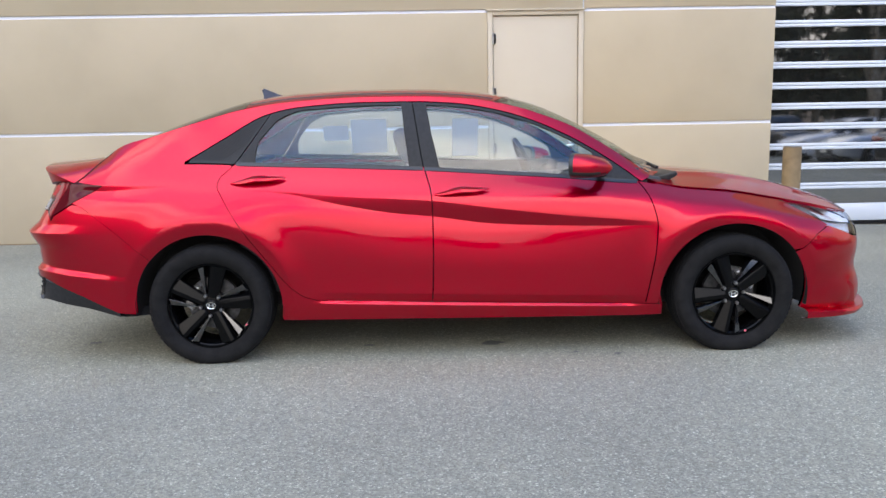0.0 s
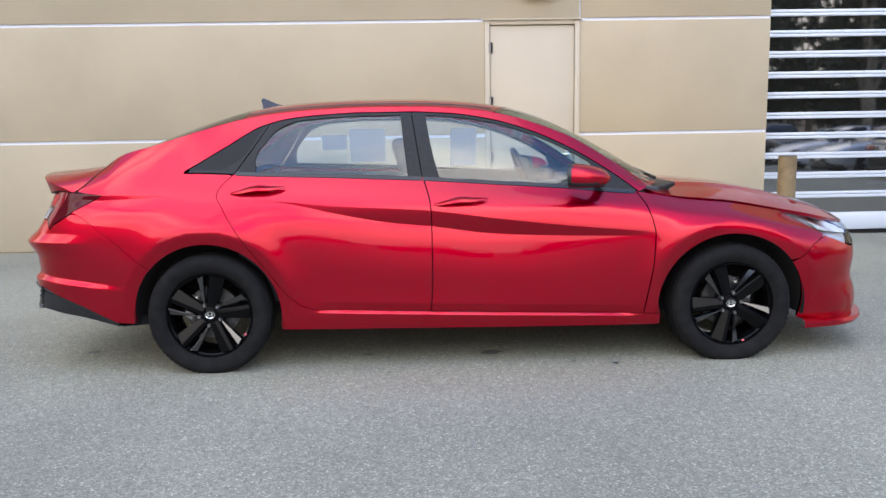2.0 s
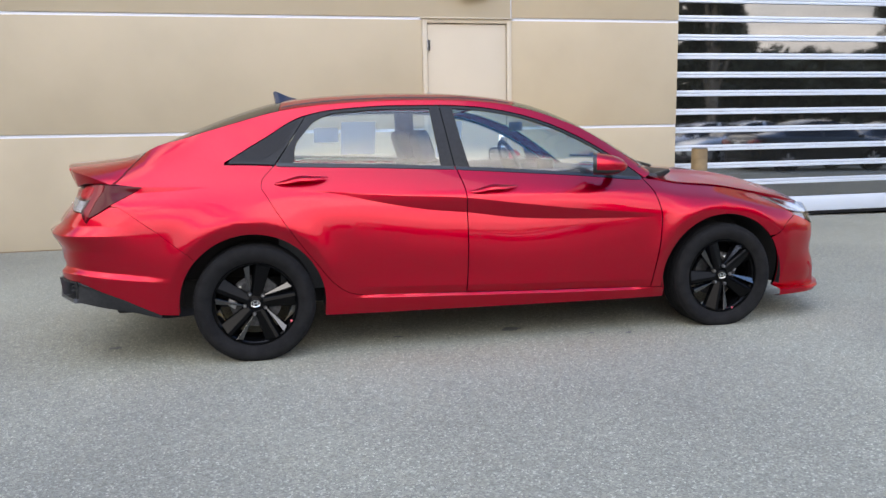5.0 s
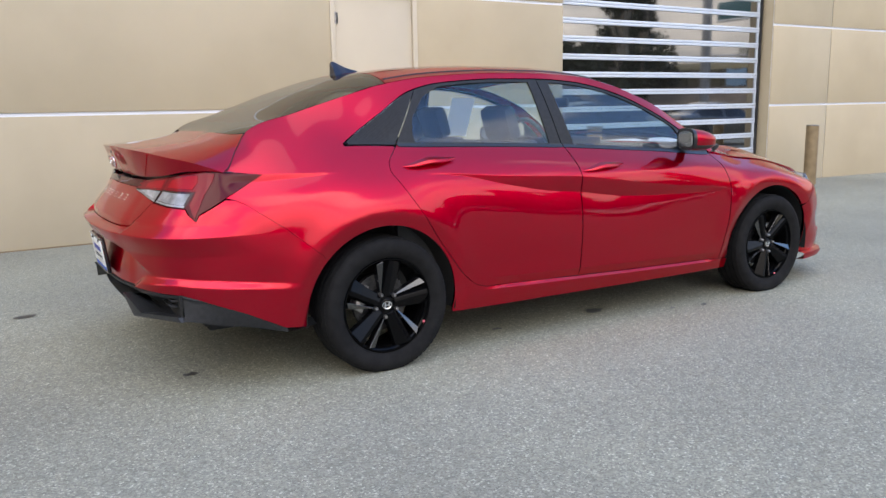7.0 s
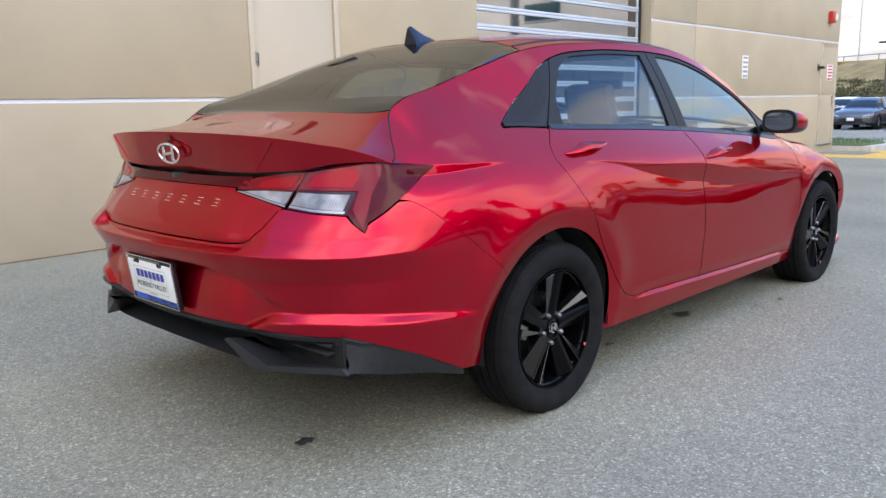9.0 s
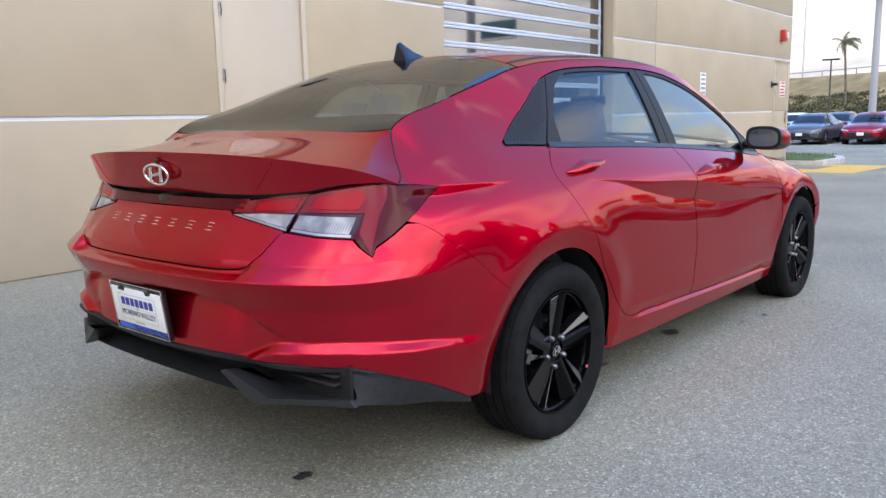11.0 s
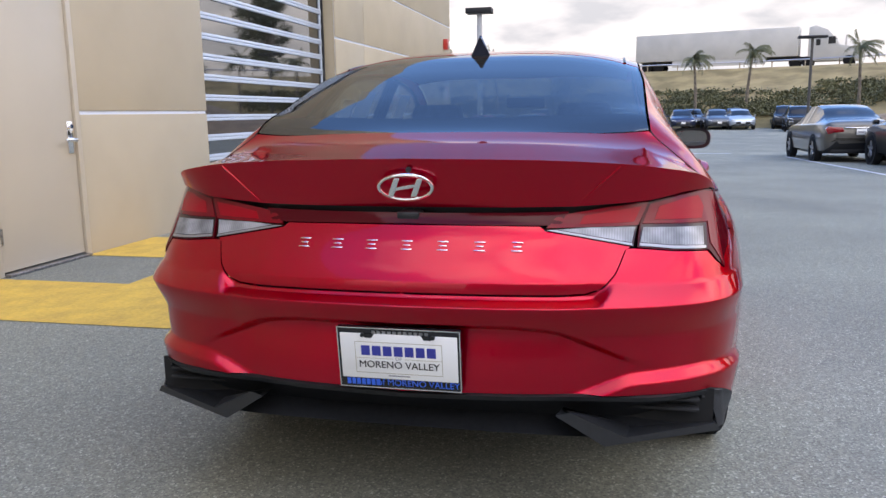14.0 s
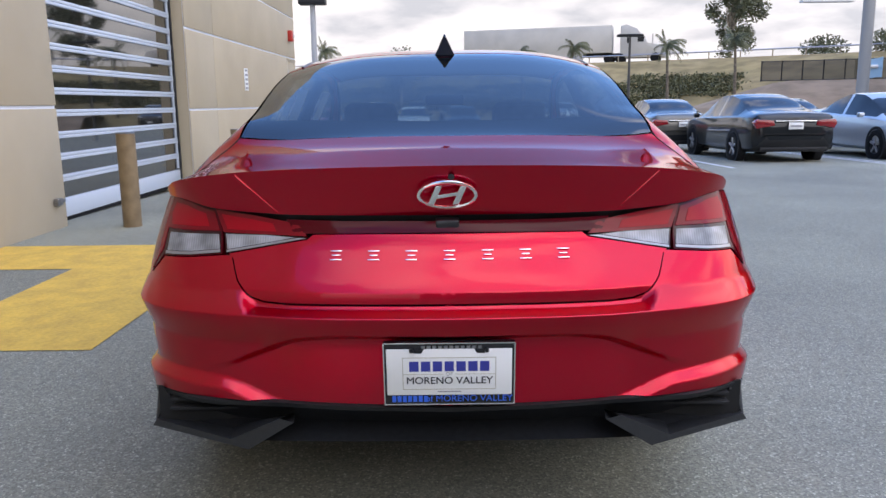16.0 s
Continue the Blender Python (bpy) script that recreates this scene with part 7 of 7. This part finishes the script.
def leaf_cloud(bm, rnd, centre, size, count, leaf):
    """Small tilted leaves scattered through a lump."""
    for _ in range(count):
        u = Vector((rnd.gauss(0, 1), rnd.gauss(0, 1), rnd.gauss(0, 1)))
        u = u.normalized() * rnd.random() ** 0.45
        p = Vector(centre) + Vector((u.x * size[0], u.y * size[1], u.z * size[2]))
        a = Vector((rnd.gauss(0, 1), rnd.gauss(0, 1), rnd.gauss(0, 0.8))).normalized() * leaf * rnd.uniform(0.6, 1.4)
        b = a.cross(Vector((rnd.gauss(0, 1), rnd.gauss(0, 1), rnd.gauss(0, 1)))).normalized() * leaf * 0.45
        bm.faces.new([bm.verts.new(q) for q in (p - a, p + b, p + a, p - b)])


rnd = random.Random(11)
verts, faces = [], []
for _ in range(1700):
    az = rnd.uniform(-20, 40)
    hi = 3.1 if az > -8 else 3.1 - 0.02 * (-8 - az)
    bk = -18.5 + 9.0 * rnd.random() ** 1.7 if az > -13 else rnd.uniform(-15 + (az + 20) * -0.3, -7.0)
    d = float(crest_d(az)) + bk
    c = Vector(polar(az, d, slope_z(az, bk) + 0.05))
    s = rnd.uniform(0.4, 1.0)
    for _k in range(44):
        u = Vector((rnd.gauss(0, 0.6) * s, rnd.gauss(0, 0.6) * s, abs(rnd.gauss(0, 0.20)) * s))
        p = c + u
        a = Vector((rnd.gauss(0, 1), rnd.gauss(0, 1), rnd.gauss(0, 0.8))).normalized() * 0.10
        b = a.cross(Vector((rnd.gauss(0, 1), rnd.gauss(0, 1), rnd.gauss(0, 1)))).normalized() * 0.09
        k0 = len(verts)
        verts += [tuple(p - a), tuple(p + b), tuple(p + a), tuple(p - b)]
        faces.append((k0, k0 + 1, k0 + 2, k0 + 3))
me = bpy.data.meshes.new("shrubs")
me.from_pydata(verts, [], faces)
solid("shrubs", me, M_LEAF, "low dark green shrubs along the foot of the bank", "shrubs", kind="stuff")

# bare earth bank with a black fence
M_EARTH = grain(material("bare_earth", (0.36, 0.27, 0.19), 0.95), (0.20, 0.14, 0.088), (0.30, 0.21, 0.138), 0.8, bump=0.6, bump_scale=4)
bm = bmesh.new()
rows = []
for az in np.arange(-62, -15.5, 1.0):
    t = min(1.0, max(0.0, (-16.5 - az) / 6.0))
    row = [bm.verts.new(polar(az, d, z)) for d, z in ((50, -0.5), (53, 0.5 + 0.6 * t), (57, 0.6 + 1.75 * t), (59, 0.6 + 1.80 * t), (66, 0.3 + 1.9 * t))]
    rows.append(row)
for a, b in zip(rows, rows[1:]):
    for i in range(len(a) - 1):
        bm.faces.new((a[i], a[i + 1], b[i + 1], b[i]))
solid("ground_earth_bank", bm, M_EARTH, "bare tan earth bank beside the car park", "bank", kind="structure")
fence = thing("fence", "black mesh fence along the top of the earth bank", "fence", at=(0, 0, 0))
M_MESH = glass("dark_fence_mesh", (0.25, 0.25, 0.25), 0.9)
prev = None
for az in np.arange(-60, -21.0, 1.25):
    p = polar(az, 58, 2.36)
    part("post", tube([p, (p[0], p[1], p[2] + 1.35)], 0.045, 6), M_BLACKTRIM, fence)
    if prev:
        bm = bmesh.new()
        bm.faces.new([bm.verts.new(q) for q in (prev, p, (p[0], p[1], p[2] + 1.3), (prev[0], prev[1], prev[2] + 1.3))])
        part("mesh_panel", finish(bm, False), M_MESH, fence, "see-through dark mesh")
        for dz_ in (0.05, 1.3):
            part("rail", tube([(prev[0], prev[1], prev[2] + dz_), (p[0], p[1], p[2] + dz_)], 0.03, 6), M_BLACKTRIM, fence)
    prev = p
ban = thing("banner", "pale blue banner hung on the fence", "banner", at=(0, 0, 0))
a, b = polar(-26.95, 57.8), polar(-28.35, 57.8)
bm = bmesh.new()
k = 8
cols = []
for i in range(k + 1):
    t = i / k
    sag = 0.12 * math.sin(math.pi * t)
    cols.append([bm.verts.new((a[0] + (b[0] - a[0]) * t, a[1] + (b[1] - a[1]) * t, z)) for z in (2.45 + 0.03 * math.sin(9 * t), 3.75 - sag)])
for p, q in zip(cols, cols[1:]):
    bm.faces.new((p[0], q[0], q[1], p[1]))
part("sheet", bm, material("pale_blue_sheet", (0.30, 0.52, 0.72), 0.7), ban)
part("print_bar", tube([polar(-27.2, 57.72, 3.15), polar(-28.1, 57.72, 3.15)], 0.12, 6), M_PAPER, ban)

# guard rail on the crest
rail = thing("guard_rail", "grey steel guard rail along the freeway", "guard rail")
pts = [polar(az, float(crest_d(az)) + 0.5, CREST_Z + 0.62) for az in np.arange(-60, 40, 1.0)]
bm = tube(pts, 0.075, 6)
part("beam", bm, M_ALLOY, rail)
for az in np.arange(-40, 24, 2.0):
    p = polar(az, float(crest_d(az)) + 0.5, CREST_Z - 0.1)
    part("post", tube([p, (p[0], p[1], CREST_Z + 0.62)], 0.06, 6), M_BARK, rail)

# far hills and the long building
bm = bmesh.new()
rows = []
for az in np.arange(-70, 70, 1.0):
    h = 30 + 16 * noise.noise(Vector((az * 0.09, 3.1, 0))) + 7 * noise.noise(Vector((az * 0.31, 1.7, 0)))
    h *= float(np.interp(az, [-70, -10, 4, 9, 20, 70], [0.25, 0.3, 0.7, 1.0, 0.95, 1.0]))
    rows.append([bm.verts.new(polar(az, d, z)) for d, z in ((600, 0), (800, h * 0.7), (960, h), (1100, 0))])
for a, b in zip(rows, rows[1:]):
    for i in range(3):
        bm.faces.new((a[i], a[i + 1], b[i + 1], b[i]))
solid("backdrop_hills", bm, grain(material("hazy_hill", (0.20, 0.19, 0.20), 1.0), (0.17, 0.165, 0.17), (0.25, 0.23, 0.22), 0.02), "low hazy brown hills on the horizon", "hills", kind="structure")
hall = thing("warehouse", "long white building with a blue canopy beyond the freeway", "building", at=polar(6.2, 190, CREST_Z))
solid("ground_plateau", boxm(100, 330, -60, 140, CREST_Z - 0.6, CREST_Z - 0.02), M_DRY, "flat dry ground beyond the freeway", "ground", kind="structure")
M_HALL = grain(material("white_metal_wall", (0.62, 0.64, 0.68), 0.6), (0.58, 0.60, 0.64), (0.66, 0.68, 0.72), 0.4)
part("wall", boxm(-6, 6, -16, 9, 0, 5.6), M_HALL, hall)
part("roof", prism([(-17, 5.6), (9.5, 4.2), (9.5, 4.5), (-17, 5.95)], -6.5, 6.5, "x"), M_HALL, hall)
part("canopy", prism([(2.5, 3.1), (10.5, 1.2), (10.5, 3.2), (6.5, 4.4)], -8.5, -6.5, "x"), material("deep_blue_canopy", (0.03, 0.035, 0.25), 0.6), hall, "deep blue canopy")
part("slide", tube([(-8, 2.5, 4.4), (-8, -4, 3.4), (-8, -9, 2.2)], 0.5, 8), material("blue_tube", (0.03, 0.16, 0.36), 0.4), hall, "blue sloping tube")

# truck on the freeway
truck = thing("truck", "white semi-trailer truck on the freeway", "truck")
A, Bp = Vector(polar(-1.4, float(crest_d(-1.4)) + 5, CREST_Z)), Vector(polar(-11.6, float(crest_d(-11.6)) + 5, CREST_Z))
dirn = (Bp - A).normalized()
mt = Matrix.Translation(A) @ Matrix.Rotation(math.atan2(dirn.y, dirn.x), 4, "Z")
L = (Bp - A).length
M_TRAIL = grain(material("white_trailer_panel", (0.52, 0.53, 0.54), 0.5), (0.42, 0.41, 0.385), (0.48, 0.47, 0.44), 0.6)
part("trailer", boxm(0, L, -1.28, 1.28, 1.15, 4.0, bevel=0.03, m=mt), M_TRAIL, truck)
for k in range(1, 24):
    part("trailer_rib", boxm(L * k / 24 - 0.02, L * k / 24 + 0.02, 1.28, 1.30, 1.2, 3.95, m=mt), M_TRAIL, truck)
part("trailer_rail", boxm(0, L, 1.27, 1.31, 1.1, 1.25, m=mt), M_ALLOY, truck)
part("chassis", boxm(0.5, L + 4.8, -0.5, 0.5, 0.75, 1.1, m=mt), M_CLAD, truck)
part("side_skirt", boxm(4, L - 3, -1.26, -1.22, 0.45, 1.14, m=mt), M_TRAIL, truck)
cab = prism([(L + 0.9, 0.6), (L + 0.9, 3.9), (L + 1.5, 4.05), (L + 2.6, 3.6), (L + 3.5, 2.5), (L + 3.7, 2.1), (L + 5.4, 1.75), (L + 5.7, 1.2), (L + 5.6, 0.55)], -1.2, 1.2, "y", 0.06)
bmesh.ops.transform(cab, matrix=mt, verts=cab.verts)
part("cab", cab, M_TRAIL, truck, "white sleeper cab")
for a_, b_, c_, d_ in ((L + 2.7, L + 3.35, 2.2, 2.9), (L + 1.6, L + 2.0, 2.1, 2.7)):
    part("cab_window", boxm(a_, b_, 1.19, 1.215, c_, d_, m=mt), M_CARGLASS, truck)
    part("cab_window", boxm(a_, b_, -1.215, -1.19, c_, d_, m=mt), M_CARGLASS, truck)
for x in (1.2, 2.5, L - 0.3, L + 0.9, L + 4.6):
    for s in (-1, 1):
        w = lathe([(0.0, 0.15), (0.25, 0.15), (0.5, 0.15), (0.52, 0.1), (0.52, -0.15), (0.0, -0.15)], 20, "y")
        bmesh.ops.transform(w, matrix=mt @ Matrix.Translation((x, s * 1.1, 0.52)), verts=w.verts)
        part("wheel", w, M_RUBBER, truck)


# ---- poles and trees ----
def light_pole(x, y, h, r, color, label, box_head=True):
    z = gz(x) if x < 60 else 0.0
    p = thing("street_lamp", label, "lamp post", at=(x, y, z))
    m = material("pole_paint", color, 0.5)
    part("base", cyl(bmesh.new(), r * 1.8, r * 1.8, 0, 0.55, 16), M_KERB, p)
    part("pole", cyl(bmesh.new(), r, r * 0.8, 0.55, h, 16), m, p)
    if box_head:
        part("head", boxm(-0.45, 0.45, -0.75, 0.75, h - 0.05, h + 0.25, bevel=0.03), M_CLAD, p, "dark box lamp head")
    else:
        part("head", boxm(-0.2, 0.2, -0.6, 0.6, h, h + 0.12, bevel=0.03), M_CLAD, p, "dark flat lamp head")


light_pole(43.0, 7.35, 7.2, 0.19, (0.36, 0.37, 0.38), "thick pale lamp post with a box head")
light_pole(35.5, -8.9, 4.6, 0.07, (0.06, 0.055, 0.05), "slim dark lamp post on a concrete base", False)
x, y, _ = polar(12.95, 68)
light_pole(x, y, 4.9, 0.07, (0.06, 0.055, 0.05), "slim dark lamp post before the bank", False)
for az, d, z0, z1, r in ((15.2, 112, CREST_Z, 24, 0.14), (-14.3, 90, CREST_Z, 8.3, 0.12), (9.2, 120, CREST_Z, 10.0, 0.10)):
    p = polar(az, d, z0)
    mast = thing("mast", "slender grey mast beyond the freeway", "mast", at=p)
    part("shaft", cyl(bmesh.new(), r, r * 0.6, -0.5, z1 - z0, 10), M_ALLOY, mast)
bx, by, _ = polar(-27.2, 46)
bill = thing("billboard", "teal roadside sign on a thick grey pole", "sign", at=(bx, by, gz(40)))
part("pole", cyl(bmesh.new(), 0.30, 0.28, 0, 9, 20), material("grey_steel_pole", (0.30, 0.31, 0.32), 0.5, 0.3), bill)
part("board", boxm(-0.2, 0.2, 0.9, 3.4, 6.5, 7.5, bevel=0.03), material("teal_board", (0.015, 0.12, 0.14), 0.5), bill)
part("board_frame", boxm(-0.22, 0.22, 0.85, 3.45, 6.38, 6.5, bevel=0.02), M_PAPER, bill)


def palm(x, y, z, h, lean, seed):
    rnd = random.Random(seed)
    t = thing("palm_tree", "tall thin palm tree with windblown fronds", "palm tree", "palm trees along the bank", at=(x, y, z))
    top = Vector((lean * 0.3, lean, h))
    part("trunk", tube([(0, 0, -0.6), (lean * 0.1, lean * 0.25, h * 0.4), (lean * 0.2, lean * 0.6, h * 0.75), tuple(top)], 0.13, 10, 0.08), M_PALMBARK, t)
    bm = bmesh.new()
    for k in range(26):
        a = rnd.uniform(0, 2 * math.pi)
        el = rnd.uniform(-0.5, 1.0)
        ln = rnd.uniform(1.1, 1.8)
        d = Vector((math.cos(a) * math.cos(el), math.sin(a) * math.cos(el) - 0.35, math.sin(el)))
        prev = None
        p = top.copy()
        for i in range(9):
            tt = i / 8
            sidev = d.cross(Vector((0, 0, 1)))
            sidev = sidev.normalized() if sidev.length > 0.01 else Vector((1, 0, 0))
            if prev is not None:
                for s in (-1, 1):
                    for q in range(3):
                        o = prev + (p - prev) * (q / 3)
                        tip = o + sidev * s * 0.42 * (1 - 0.7 * tt) + Vector((0, 0, -0.28)) + (p - prev) * 0.8
                        bm.faces.new([bm.verts.new(v) for v in (o, o + (p - prev) * 0.28, tip)])
            prev = p.copy()
            p = p + d * ln / 8
            d = (d + Vector((0, -0.05, -0.16))).normalized()
    part("crown", finish(bm, False), M_PALM, t)


for i, (az, d, z0, crown_el, ln) in enumerate(((12.3, 86, 0.6, 4.3, 0.5), (8.4, 72, 0.4, 3.75, 0.6), (-15.3, 64, 0.9, 3.75, 0.2), (-8.5, 70, 1.0, 3.75, -0.4), (-5.3, 68, 0.8, 3.4, 0.3), (-19.7, 66, 1.6, 4.1, 0.2))):
    x, y, _ = polar(az, d)
    palm(x, y, z0, 1.17 + d * math.tan(radians(crown_el)) - z0, ln, 20 + i)


def broad_tree(x, y, z, h, spread, seed, leaves=5200, leaf=0.22, group="", label="tall eucalyptus tree with an open grey-green crown", low=0.42, mat=M_LEAF2):
    rnd = random.Random(seed)
    t = thing("tree", label, "tree", group, at=(x, y, z))
    part("trunk", tube([(0, 0, -0.6), (0.15, 0.1, h * 0.25), (-0.1, 0.2, h * 0.5)], 0.035 * h, 10, 0.02 * h), M_BARK, t)
    crown = bmesh.new()
    lumps = []
    for k in range(24):
        a = rnd.uniform(0, 2 * math.pi)
        r = spread * rnd.uniform(0.15, 0.95)
        tip = Vector((r * math.cos(a), r * math.sin(a), h * rnd.uniform(low, 1.0)))
        if tip.z > 0.8 * h:
            tip.x *= 0.6
            tip.y *= 0.6
        st_ = Vector((-0.05, 0.1, min(h * rnd.uniform(0.2, 0.48), tip.z * 0.8)))
        mid = (st_ + tip) / 2 + Vector((rnd.uniform(-0.4, 0.4), rnd.uniform(-0.4, 0.4), 0.3))
        part("limb", tube([st_, mid, tip], 0.011 * h, 6, 0.003 * h), M_BARK, t)
        lumps.append(tip)
    for tip in lumps:
        for _ in range(3):
            c = tip + Vector((rnd.gauss(0, 0.14) * spread, rnd.gauss(0, 0.14) * spread, rnd.gauss(0, 0.05) * h))
            s = spread * rnd.uniform(0.20, 0.40)
            leaf_cloud(crown, rnd, c, (s, s, s * 0.85), leaves // 72, leaf)
    part("crown", finish(crown, False), mat, t)


x, y, _ = polar(-19.4, 92)
broad_tree(x, y, CREST_Z, 9.6, 3.1, 3, 9500, 0.20, low=0.22)
x, y, _ = polar(3.4, 66)
broad_tree(x, y, 0.9, 4.2, 2.0, 7, 1600, 0.14, label="sparse young tree on the bank")
for az, d, s in ((-25.1, 88, 1.5), (-29, 80, 1.4)):
    x, y, _ = polar(az, d)
    bush = bmesh.new()
    leaf_cloud(bush, random.Random(int(d)), (0, 0, 0.9), (s * 1.6, s * 1.6, s * 0.9), 900, 0.2)
    tb = thing("bush", "round green bush beside the freeway", "bush", at=(x, y, CREST_Z))
    part("leaves", finish(bush, False), M_LEAF2, tb)
# trees across the lot, mirrored in the roller door and the paint
M_LEAF3 = grain(material("deep_green_leaf", (0.04, 0.05, 0.025), 0.8), (0.028, 0.034, 0.018), (0.06, 0.07, 0.036), 0.6)
LOT_TREES = [(17.5, -30.0, 8.5, 3.4, 0.25), (23.5, -31.5, 9.2, 3.6, 0.25), (28.5, -33.0, 6.6, 3.8, 0.12), (33.5, -31.5, 5.6, 4.0, 0.10), (38.5, -33.5, 5.6, 4.2, 0.10), (44.0, -37.0, 6.0, 4.4, 0.10), (50.0, -41.0, 6.6, 4.6, 0.10), (56.0, -45.0, 8.8, 4.8, 0.10)]
LOT_TREES += [(22.5, -24.0, 10.0, 2.0, 0.45), (39.3, -30.0, 15.0, 1.4, 0.12), (43.4, -32.0, 15.0, 1.2, 0.12)]
for i, (x, y, h, s, low) in enumerate(LOT_TREES):
    broad_tree(x, y, -0.3, h, s, 40 + i, 4200 if h < 12 else 6500, 0.36, "trees across the car park", "dark leafy tree standing across the car park" if s > 2 else "slim dark tree standing across the car park", low, M_LEAF3)
